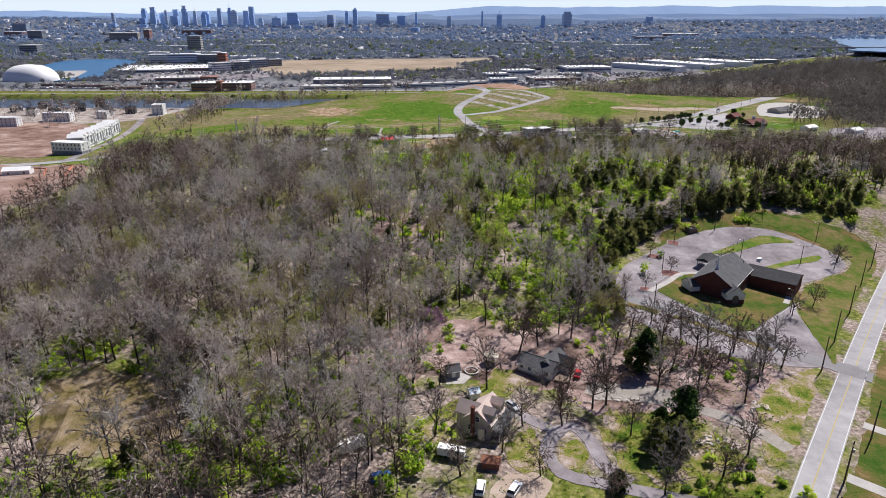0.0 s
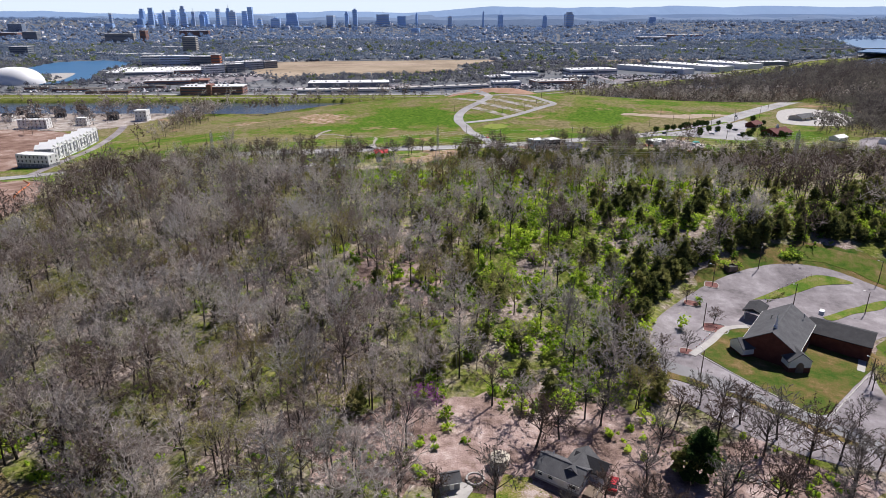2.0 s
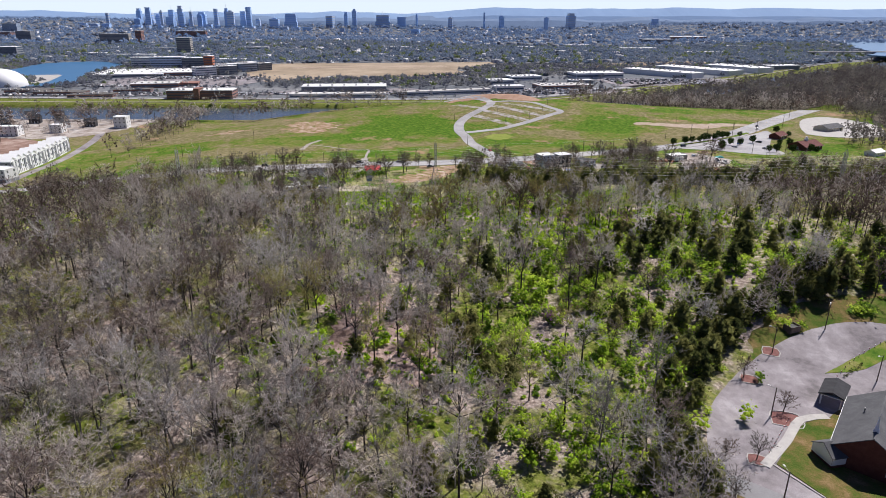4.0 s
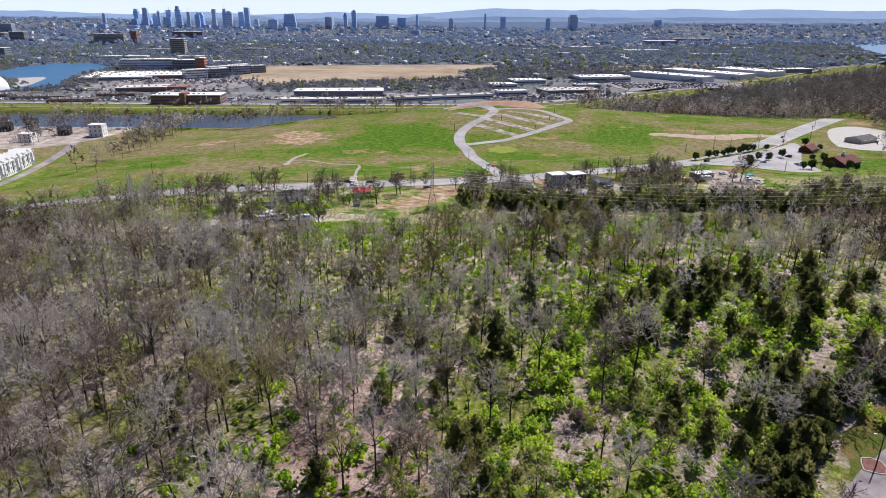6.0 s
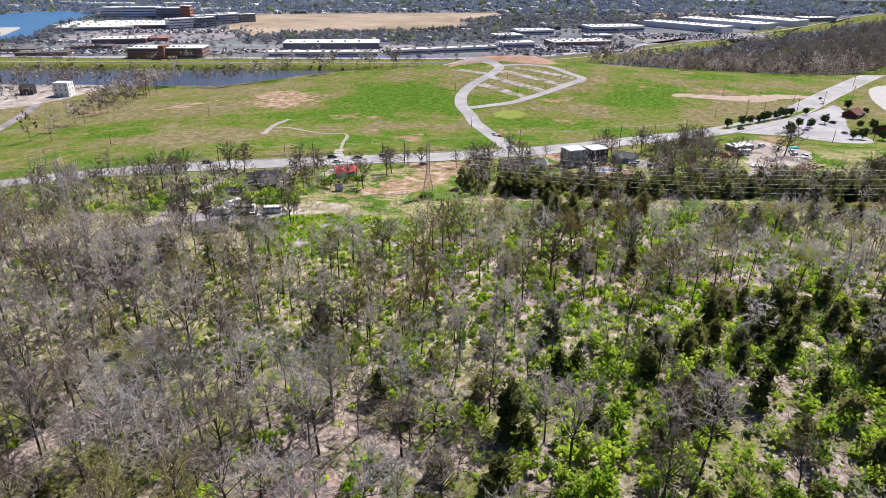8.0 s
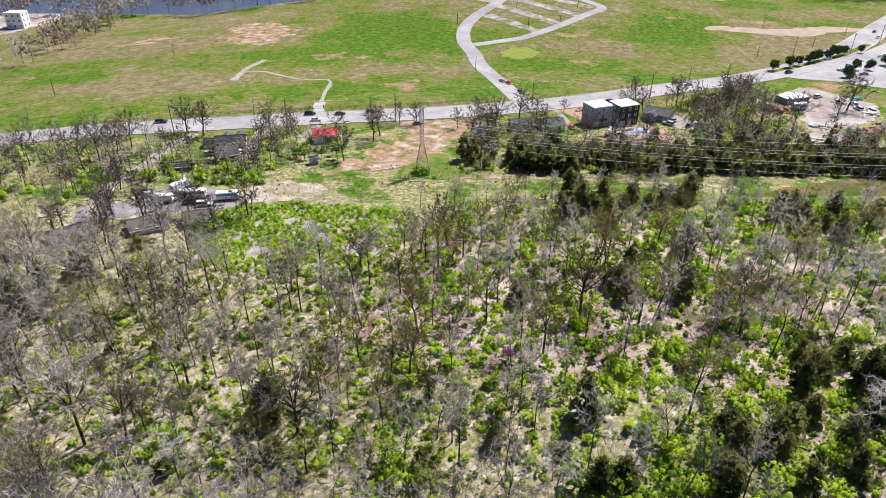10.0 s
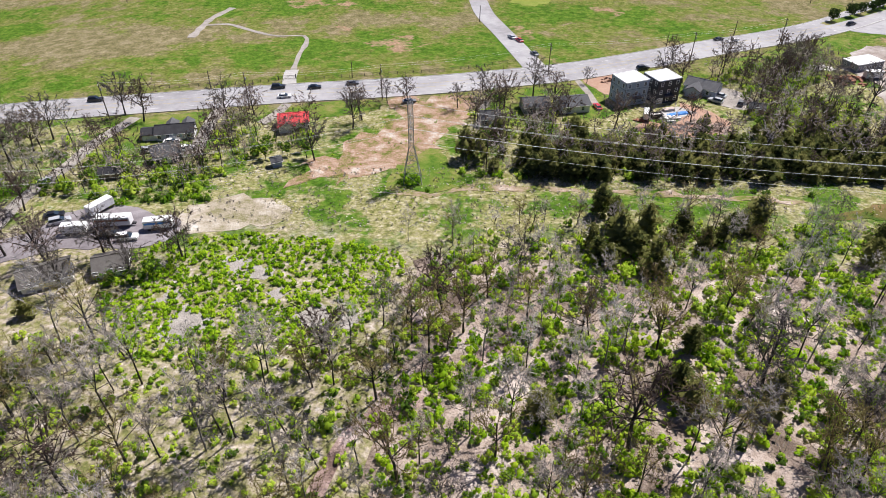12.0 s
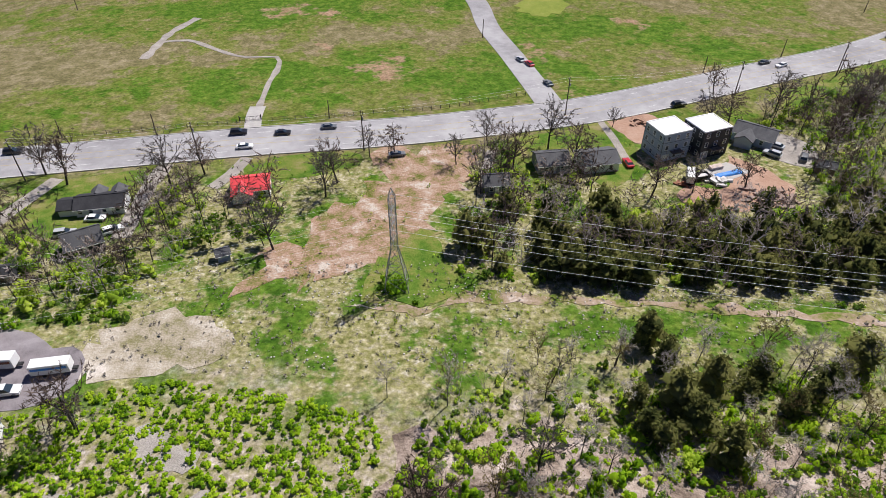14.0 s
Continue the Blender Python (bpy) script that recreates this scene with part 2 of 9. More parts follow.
    base = mix(step(yy, 410, 426), woods, strip)
    tilt = maths("SUBTRACT", maths("ADD", xyz.outputs["Y"], maths("MULTIPLY", wob, 0.1)), maths("MULTIPLY", xyz.outputs["X"], 0.17))
    base = mix(step(tilt, 498, 512), base, field)
    u = maths("SUBTRACT", xyz.outputs["X"], 130.0)
    swing = maths("MULTIPLY", maths("ADD", u, maths("SQRT", maths("ADD", maths("MULTIPLY", u, u), 2500.0), 0.0)), 0.445)
    inland = maths("SUBTRACT", xyz.outputs["Y"], swing)
    # ground beyond the levee, with distance haze mixed into its blue-grey
    town = ramp(tex(0.01, 8, 0.7), [(0.10, 0.11, 0.13), (0.14, 0.15, 0.165), (0.19, 0.195, 0.205), (0.27, 0.27, 0.275)])
    base = mix(step(maths("ADD", inland, maths("MULTIPLY", wob, 0.15)), 938, 950), base, olive)
    base = mix(step(maths("ADD", inland, maths("MULTIPLY", wob, 0.2)), 1004, 1012), base, town)
    grain = n.new("ShaderNodeMapRange")
    grain.inputs["From Min"].default_value, grain.inputs["From Max"].default_value = 0.33, 0.67
    grain.inputs["To Min"].default_value, grain.inputs["To Max"].default_value = 0.6, 1.35
    l.new(tex(1.1, 5, 0.7, 33), grain.inputs["Value"])
    fine = n.new("ShaderNodeVectorMath")
    fine.operation = "SCALE"
    l.new(base, fine.inputs[0])
    l.new(grain.outputs[0], fine.inputs["Scale"])
    l.new(fine.outputs[0], p.inputs["Base Color"])
    b = n.new("ShaderNodeBump")
    b.inputs["Strength"].default_value, b.inputs["Distance"].default_value = 0.5, 0.5
    l.new(tex(1.2, 6), b.inputs["Height"])
    l.new(b.outputs["Normal"], p.inputs["Normal"])
    return m


M_ground = ground_material()
M_water = mat("river_water", [(0.055, 0.07, 0.085), (0.075, 0.09, 0.105)], 0.02, 6, 0.22, 0.02, spec=0.5)


# ---- the land's shape ----
def sm(v):
    v = np.clip(v, 0, 1)
    return v * v * (3 - 2 * v)


PROFILE = ((-400, -9), (100, -5), (160, -3.2), (200, -1), (250, 4), (310, 9), (380, 9), (430, 5.5), (465, 2),
           (500, 0), (540, -1), (600, -5), (700, -7), (800, -8), (862, -9), (885, -19), (6000, -19))


def bend(x):
    """How far the river's line swings north at x."""
    u = np.asarray(x, float) - 130
    return 0.445 * (u + np.sqrt(u * u + 2500))


def height(x, y):
    """Height of the land at x, y."""
    x, y = np.asarray(x, float), np.asarray(y, float)
    ky, kz = zip(*PROFILE)
    h = sum(np.interp(y + d, ky, kz) for d in (-24, -12, 0, 12, 24)) / 5
    east = sm((x - 45) / 40) * sm((310 - y) / 70) * sm((y - 60) / 60)
    h = h + east * (-1.5 - 0.05 * np.clip(x - 90, -40, 120) - h)
    h = h - (15 - 8 * sm((y - 690) / 120)) * sm((-x - 120) / 220) * sm((y - 300) / 150) * sm((940 - y) / 100)
    h = h - 12 * sm((-x - 60) / 200) * sm((y - 690) / 140) * sm((870 - y) / 15)
    h = h + 13 * np.exp(-((x - 95) / 160) ** 2 - ((y - 800) / 110) ** 2) * sm((885 - y) / 25)
    h = h + 6.5 * np.exp(-((x - 58) / 46) ** 4 - ((y - 834) / 13) ** 2)
    h = np.maximum(h, -22.0)
    # the river's bed
    mid = 897 + bend(x)
    h = h - 10 * sm((57 - np.abs(y - mid)) / 13) * (x > -1600)
    far = np.hypot(x, y)
    h = h + 70 * sm((far - 3500) / 2200) + 9 * sm((far - 1500) / 600) * np.sin(x / 310) * np.sin(y / 270 + 1)
    return h


# ---- mesh helpers ----
def mesh_of(name, V, F, material, smooth=False):
    """A mesh of triangles from arrays."""
    V, F = np.asarray(V, np.float32).reshape(-1, 3), np.asarray(F, np.int32).reshape(-1, 3)
    me = bpy.data.meshes.new(name)
    me.vertices.add(len(V)), me.loops.add(F.size), me.polygons.add(len(F))
    me.vertices.foreach_set("co", V.ravel()), me.loops.foreach_set("vertex_index", F.ravel())
    me.polygons.foreach_set("loop_start", np.arange(0, F.size, 3, dtype=np.int32))
    if smooth:
        me.polygons.foreach_set("use_smooth", np.ones(len(F), bool))
    me.update(calc_edges=True)
    me.materials.append(material)
    return me


def thing(name, at, turn=0.0, label="", category="", group="", kind=""):
    """An Empty at a thing's base, to hold its parts."""
    ob = new(name)
    ob.matrix_world = pose(*at, 0, 0, turn)
    return tagged(ob, label, category, group, kind)


def part(name, bm, material, parent=None, label=""):
    """Links a bmesh as one mesh object under a thing or a part."""
    me = bpy.data.meshes.new(name)
    bm.to_mesh(me)
    bm.free()
    me.materials.append(material)
    ob = new(name, me)
    ob.parent = parent
    if label:
        ob["label"] = label
    return ob


def share(name, me, parent, m=None):
    ob = new(name, me)
    ob.parent = parent
    if m is not None:
        ob.matrix_basis = m
    return ob


def box(bm, x0, x1, y0, y1, z0, z1, bevel=0.0):
    r = bmesh.ops.create_cube(bm, size=1, matrix=Matrix.Translation(((x0 + x1) / 2, (y0 + y1) / 2, (z0 + z1) / 2)) @ Matrix.Diagonal((x1 - x0, y1 - y0, z1 - z0, 1)))
    if bevel:
        bmesh.ops.bevel(bm, geom=list({e for v in r["verts"] for e in v.link_edges}), offset=bevel, segments=2, affect="EDGES", profile=0.6)
    return bm


def boxes(*args, bevel=0.0):
    bm = bmesh.new()
    for a in args:
        box(bm, *a, bevel=bevel)
    return bm


def rod(bm, a, b, r0, r1=None, sides=6):
    """A tapered bar from a to b."""
    a, b = Vector(a), Vector(b)
    r1 = r0 if r1 is None else r1
    q = (b - a).to_track_quat("Z", "Y").to_matrix().to_4x4()
    bmesh.ops.create_cone(bm, cap_ends=True, segments=sides, radius1=r0, radius2=r1, depth=(b - a).length, matrix=Matrix.Translation((a + b) / 2) @ q)
    return bm


def rods(bars, sides=6):
    bm = bmesh.new()
    for bar in bars:
        rod(bm, *bar, sides=sides)
    return bm


def prism(bm, pts, axis, lo, hi):
    """A solid with the outline pts in the plane across axis ('x': y, z; 'y': x, z; 'z': x, y), from lo to hi."""
    def at(p, d):
        return {"x": (d, p[0], p[1]), "y": (p[0], d, p[1]), "z": (p[0], p[1], d)}[axis]
    a, b = [bm.verts.new(at(p, lo)) for p in pts], [bm.verts.new(at(p, hi)) for p in pts]
    faces = [bm.faces.new(a), bm.faces.new(b[::-1])]
    for i in range(len(pts)):
        j = (i + 1) % len(pts)
        faces.append(bm.faces.new((a[j], a[i], b[i], b[j])))
    bmesh.ops.recalc_face_normals(bm, faces=faces)
    return bm


def z_at(x, y):
    return float(height(x, y))


def spline(pts, step=4.0):
    """A smooth line through the points, as a list of x, y."""
    P = [np.array(p, float) for p in pts]
    P = [2 * P[0] - P[1]] + P + [2 * P[-1] - P[-2]]
    out = []
    for i in range(1, len(P) - 2):
        k = max(2, int(np.linalg.norm(P[i + 1] - P[i]) / step))
        for j in range(k):
            t = j / k
            out.append(0.5 * (2 * P[i] + (P[i + 1] - P[i - 1]) * t + (2 * P[i - 1] - 5 * P[i] + 4 * P[i + 1] - P[i + 2]) * t * t + (3 * P[i] - P[i - 1] - 3 * P[i + 1] + P[i + 2]) * t ** 3))
    return np.array(out + [P[-2]])


def ribbon(name, pts, width, material, lift=0.1, shift=0.0, step=4.0, dashes=None, thick=0.3, ragged=0.0, cross=3):
    """A strip along a smooth line, laid over the land, with sides. dashes: (length, gap)."""
    L = spline(pts, step)
    T = np.gradient(L, axis=0)
    T /= np.linalg.norm(T, axis=1)[:, None]
    N = np.stack([-T[:, 1], T[:, 0]], 1)
    bm, rows, run = bmesh.new(), [], 0.0
    for i, (p, nn) in enumerate(zip(L, N)):
        w = width / 2 * (1 + ragged * noise.noise((p[0] * 0.23, p[1] * 0.23, 3)))
        row = []
        for k in range(cross + 1):
            q = p + nn * (shift + w * (2 * k / cross - 1))
            row.append((q[0], q[1], z_at(*q) + lift))
        rows.append(row)
    on = True
    made = [[bm.verts.new(c) for c in row] for row in rows]
    for i in range(len(rows) - 1):
        if dashes:
            run += float(np.linalg.norm(L[i + 1] - L[i]))
            on = run % sum(dashes) < dashes[0]
        if on:
            for k in range(cross):
                bm.faces.new((made[i][k + 1], made[i][k], made[i + 1][k], made[i + 1][k + 1]))
    edge = [e for e in bm.edges if len(e.link_faces) == 1]
    if thick and edge:
        r = bmesh.ops.extrude_edge_only(bm, edges=edge)
        bmesh.ops.translate(bm, vec=(0, 0, -thick), verts=[v for v in r["geom"] if isinstance(v, bmesh.types.BMVert)])
    bmesh.ops.delete(bm, geom=[v for v in bm.verts if not v.link_faces], context="VERTS")
    return part(name, bm, material)


def patch(name, outline, material, lift=0.08, rough=1.2, cell=5.0, smooth=True, thick=0.3):
    """A piece of ground of the given outline, laid over the land; rough: metres by which its border wanders."""
    pts = [Vector((*p, 0)) for p in (spline(list(outline) + [outline[0]], 2.5)[:-1] if smooth else outline)]
    if rough:
        pts = [p + Vector((noise.noise(p * 0.21), noise.noise(p * 0.21 + Vector((9, 9, 9))), 0)) * rough + Vector((noise.noise(p * 0.7), noise.noise(p * 0.7 + Vector((5, 5, 5))), 0)) * rough * 0.6 for p in pts]
    bm = bmesh.new()
    f = bm.faces.new([bm.verts.new(p) for p in pts])
    f.normal_update()
    if f.normal.z < 0:
        f.normal_flip()
    bmesh.ops.triangulate(bm, faces=bm.faces[:])
    for ax, no in ((0, (1, 0, 0)), (1, (0, 1, 0))):
        lo, hi = min(p[ax] for p in pts), max(p[ax] for p in pts)
        for k in range(int(lo // cell) + 1, int(hi // cell) + 1):
            co = [0, 0, 0]
            co[ax] = k * cell
            bmesh.ops.bisect_plane(bm, geom=bm.verts[:] + bm.edges[:] + bm.faces[:], plane_co=co, plane_no=no)
    edge = [e for e in bm.edges if len(e.link_faces) == 1]
    for v in bm.verts:
        v.co.z = z_at(v.co.x, v.co.y) + lift
    if thick:
        r = bmesh.ops.extrude_edge_only(bm, edges=edge)
        bmesh.ops.translate(bm, vec=(0, 0, -thick), verts=[v for v in r["geom"] if isinstance(v, bmesh.types.BMVert)])
    return part(name, bm, material)


def setting(ob, label, category):
    return tagged(ob, label, category, kind="structure")


# ---- the land ----
def axis_steps(lo, hi, step, far_lo, far_hi):
    a = list(np.arange(lo, hi + step, step))
    d = step
    while a[-1] < far_hi:
        d *= 1.16
        a.append(a[-1] + d)
    d = step
    while a[0] > far_lo:
        d *= 1.16
        a.insert(0, a[0] - d)
    return np.array(a)


gx, gy = axis_steps(-270, 330, 5, -5400, 5400), axis_steps(70, 970, 5, -2500, 5400)
X, Y = np.meshgrid(gx, gy)
Z = height(X, Y)
idx = np.arange(X.size).reshape(X.shape)
a, b, c, d = idx[:-1, :-1].ravel(), idx[:-1, 1:].ravel(), idx[1:, 1:].ravel(), idx[1:, :-1].ravel()
ground = new("ground", mesh_of("ground", np.stack([X, Y, Z], -1), np.concatenate([np.stack([a, b, c], 1), np.stack([a, c, d], 1)]), M_ground, True))
setting(ground, "rolling ground with leaf litter, spring grass and bare patches", "ground")

# water of the river, one level sheet in its bed
bm = bmesh.new()
L = np.array([(x, 897 + float(bend(x))) for x in range(-1580, 1900, 30)])
rows = [[bm.verts.new((x, y + s * 54, -23.5)) for s in (-1, -0.33, 0.33, 1)] for x, y in L]
for r0, r1 in zip(rows, rows[1:]):
    for k in range(3):
        bm.faces.new((r0[k], r1[k], r1[k + 1], r0[k + 1]))
setting(part("water", bm, M_water), "calm grey-blue river between wooded banks", "river")

# main road along the hill's foot, with its kerbs and lines
MAIN = [(-330, 466), (-238, 478), (-180, 487), (-115, 499), (-52, 512), (-18, 517.5), (9, 523), (52, 535), (88, 551), (116, 565), (178, 596), (243, 646), (318, 728), (400, 818), (470, 890)]
setting(ribbon("road_main", MAIN, 17.6, M_asphalt, 0.12, cross=6), "pale grey five-lane road with worn markings", "road")
for s, nm in ((8.75, "kerb_north"), (-8.75, "kerb_south")):
    setting(ribbon(nm, MAIN, 0.35, M_concrete, 0.27, shift=s, cross=1), "pale concrete kerb beside the main road", "kerb")
for s, nm, mt, ds in ((1.75, "yellow_line", M_paint_yellow, None), (-1.75, "yellow_line", M_paint_yellow, None), (5.2, "lane_line", M_paint_white, (3, 9)), (-5.2, "lane_line", M_paint_white, (3, 9)), (8.3, "edge_line", M_paint_white, None), (-8.3, "edge_line", M_paint_white, None)):
    setting(ribbon(nm, MAIN, 0.16, mt, 0.135, shift=s, dashes=ds, thick=0, cross=1, step=1.5 if ds else 4), "thin worn painted line on the main road", "road marking")
M_worn = mat("cracked_parking_row", [(0.10, 0.125, 0.03), (0.22, 0.20, 0.12), (0.31, 0.28, 0.27), (0.38, 0.355, 0.35)], 0.2, 8, 0.95, 0.2, big=10)
# side road up to the looped lot on the mound
SIDE = [(40, 540), (36, 560), (31, 585), (24, 615), (21, 640), (16, 668), (17, 700), (26, 730), (42, 762), (52, 790), (50, 815), (30, 828), (2, 832)]
setting(ribbon("road_side", SIDE, 9.2, M_asphalt, 0.14), "pale asphalt access road curving up the mound", "road")
LOOP = [(22, 660), (40, 668), (56, 677), (83, 704), (104, 728), (119, 746), (110, 766), (97, 795), (76, 808), (54, 806)]
setting(ribbon("road_loop", LOOP, 7.2, M_asphalt, 0.15), "pale asphalt loop round old parking rows", "road")
for p, q in (((33, 731), (68, 686)), ((41, 756), (84, 703)), ((53, 776), (98, 726)), ((66, 790), (112, 746)), ((14, 794), (40, 766))):
    setting(ribbon("parking_row", [p, ((p[0] + q[0]) / 2, (p[1] + q[1]) / 2), q], 8.5, M_worn, 0.13, ragged=0.5), "cracked pale asphalt parking row with tufts of grass", "parking row")
# east street and the church drive
STREET = [(-40, -45), (0, 8), (40, 60), (76.5, 108), (136, 183.5), (198, 259), (262, 334), (330, 400), (420, 470)]
setting(ribbon("road_east", STREET, 6.8, M_asphalt, 0.12, cross=4), "pale two-lane neighbourhood street", "road")
for s in (3.1, -3.1):
    setting(ribbon("edge_line", STREET, 0.14, M_paint_white, 0.135, shift=s, thick=0, cross=1), "worn white edge line on the street", "road marking")
setting(ribbon("yellow_line", STREET, 0.25, M_paint_yellow, 0.135, thick=0, cross=1), "worn yellow centre line on the street", "road marking")


# ---- trees ----
def spikes(P, D, L, R, rng, faces=2):
    """Tapered twigs from P along D: arrays of corners and triangles."""
    D = D / np.linalg.norm(D, axis=1)[:, None]
    u = np.cross(D, rng.normal(size=D.shape))
    u /= np.linalg.norm(u, axis=1)[:, None]
    v = np.cross(D, u)
    R = np.asarray(R)[:, None]
    V = np.stack([P + u * R, P + (-0.5 * u + 0.87 * v) * R, P + (-0.5 * u - 0.87 * v) * R, P + D * np.asarray(L)[:, None]], 1)
    base = np.arange(len(P))[:, None, None] * 4
    F = np.array([[0, 1, 3], [1, 2, 3], [2, 0, 3]][:faces])[None] + base
    return V.reshape(-1, 3), F.reshape(-1, 3)


def tube(points, radii, sides=5):
    """A bent, tapered limb through the points."""
    V, F = [], []
    for i, (p, r) in enumerate(zip(points, radii)):
        d = np.array(points[min(i + 1, len(points) - 1)]) - np.array(points[max(i - 1, 0)])
        d = d / np.linalg.norm(d)
        u = np.cross(d, (0.31, 0.2, 0.93) if abs(d[2]) < 0.9 else (1, 0.1, 0))
        u /= np.linalg.norm(u)
        v = np.cross(d, u)
        for k in range(sides):
            t = 2 * math.pi * k / sides
            V.append(np.array(p) + r * (u * math.cos(t) + v * math.sin(t)))
        if i:
            o = (i - 1) * sides
            for k in range(sides):
                m = (k + 1) % sides
                F += [(o + k, o + m, o + sides + m), (o + k, o + sides + m, o + sides + k)]
    return np.array(V), np.array(F)


def join(pieces):
    V, F, o = [], [], 0
    for v, f in pieces:
        V.append(v), F.append(f + o)
        o += len(v)
    return np.concatenate(V), np.concatenate(F)


def bare_tree(seed, H=13.0, spread=4.6, limbs=9, branches=6, twigs=9, fork=0.36, r=0.15, thin=1.0, simple=False):
    """A leafless tree with a rounded, fuzzy crown: trunk and limbs, and the crown of branches and twigs."""
    rng = np.random.default_rng(seed)
    wood, outer, P, D, L, R = [], [], [], [], [], []
    lean = rng.normal(0, 0.45, 2)
    bole = [np.array([0, 0, 0.0]), np.array([*(lean * 0.5 + rng.normal(0, 0.12, 2)), H * fork]), np.array([*(lean + rng.normal(0, 0.3, 2)), H * 0.68])]
    wood.append(tube(bole, [r * 1.3, r * 0.95, r * 0.4], 3 if simple else 5))
    heart, zr = np.array([*lean, H * 0.62]), H * 0.38
    for i in range(limbs):
        u = (i + 0.5) / limbs
        az = i * 2.4 + rng.normal(0, 0.35)
        th = radians(-6 + 90 * u ** 0.85 + rng.normal(0, 6))
        k = rng.uniform(0.78, 1.1)
        f = min(1.0, 0.02 + 0.75 * u * rng.uniform(0.5, 1.1))
        p0 = bole[1] + (bole[2] - bole[1]) * f
        out = np.array([math.cos(az), math.sin(az), 0])
        p2 = heart + k * (out * spread * math.cos(th) + np.array([0, 0, zr * math.sin(th)]))
        p1 = p0 + (p2 - p0) * 0.5 + np.array([0, 0, 0.01 * H]) + out * 0.06 * spread * math.cos(th) + rng.normal(0, 0.35, 3)
        rl = r * (0.62 - 0.3 * u)
        if simple:
            wood.append(tube([p0, p2], [rl, rl * 0.2], 3))
        else:
            wood.append(tube([p0, p1], [rl, rl * 0.62], 3))
            outer.append(tube([p1, p2], [rl * 0.62, rl * 0.18], 3))
        for j in range(branches):
            g = 0.28 + 0.72 * (j + rng.random()) / branches
            q = p0 + (p1 - p0) * g * 2 if g < 0.5 else p1 + (p2 - p1) * (g * 2 - 1)
            e = (q - heart) / (spread, spread, zr)
            d = e * 0.9 + rng.normal(0, 0.6, 3) + np.array([0, 0, 0.12])
            d /= np.linalg.norm(d)
            ln = (1.2 + 1.2 * rng.random()) * spread / 4.6
            P.append(q), D.append(d), L.append(ln), R.append(0.07 * thin)
            for _ in range(twigs):
                w = d * 0.65 + rng.normal(0, 0.62, 3) + np.array([0, 0, 0.1])
                P.append(q + d * ln * (0.2 + 0.8 * rng.random())), D.append(w), L.append(0.45 + 0.65 * rng.random()), R.append(0.055 * thin)
    twig = spikes(np.array(P), np.array(D), L, R, rng, 1)
    return join(wood), join([twig] + outer)


def budding(tree, seed, count, size=0.13):
    """The tree with a haze of opening buds over its twigs."""
    rng = np.random.default_rng(seed)
    wood, (V, F) = tree
    tips = V[3:2000:4][rng.integers(0, 480, count)] + rng.normal(0, 0.16, (count, 3))
    return wood, join([(V, F), leaves(tips, size, rng)])


def leaves(P, size, rng, flat=0.0, corners=3):
    """One small leaf cluster at each place; flat: how far they lie level."""
    n = len(P)
    a, b = rng.normal(size=(n, 3)), rng.normal(size=(n, 3))
    a[:, 2] *= 1 - flat
    b[:, 2] *= 1 - flat
    a /= np.linalg.norm(a, axis=1)[:, None]
    b -= a * (a * b).sum(1)[:, None]
    b /= np.linalg.norm(b, axis=1)[:, None]
    s = size * (0.6 + 0.8 * rng.random((n, 1)))
    V = np.stack([P - a * s, P + b * s * 0.8, P + a * s] + ([P - b * s * 0.7 + np.cross(a, b) * s * 0.3] if corners == 4 else []), 1)
    F = np.array([[0, 1, 2], [0, 2, 3]][:corners - 2])[None] + np.arange(n)[:, None, None] * corners
    return V.reshape(-1, 3), F.reshape(-1, 3)


def twig_bush(seed, count=34, H=2.6, w=1.3):
    """A leafless shrub: a fan of thin stems and twigs from the ground."""
    rng = np.random.default_rng(seed)
    foot = rng.normal(0, 0.3 * w, (count, 3)) * (1, 1, 0)
    D = np.concatenate([rng.normal(0, 0.42, (count, 2)) + foot[:, :2] * 0.8, np.ones((count, 1))], 1)
    lift = np.where(np.arange(count) < count // 3, 0.0, rng.uniform(0.2, 0.55, count)) * H
    P = foot + D * lift[:, None]
    D = D + rng.normal(0, 0.35, (count, 3)) * (lift > 0)[:, None]
    return spikes(P, D, H * rng.uniform(0.35, 0.65, count), np.where(lift > 0, 0.05, 0.065), rng, 1)


def mounds(C, w, h, rng, sides=5):
    """An uneven leafy dome over each centre: w wide, h high."""
    n = len(C)
    t = (np.arange(sides) + rng.random((n, 1))) * math.tau / sides
    q = rng.uniform(0.7, 1.3, (n, sides)) * np.asarray(w)[:, None]
    ring = C[:, None, :] + np.stack([q * np.cos(t), q * np.sin(t), -np.asarray(h)[:, None] * rng.uniform(0.3, 1.0, (n, sides))], -1)
    top = C + np.stack([rng.normal(0, 0.2, n) * w, rng.normal(0, 0.2, n) * w, np.asarray(h) * rng.uniform(0.5, 0.9, n)], -1)
    V = np.concatenate([top[:, None, :], ring], 1)
    k = np.arange(sides)
    F = np.stack([np.zeros(sides, int), 1 + k, 1 + (k + 1) % sides], 1)[None] + np.arange(n)[:, None, None] * (sides + 1)
    return V.reshape(-1, 3), F.reshape(-1, 3)


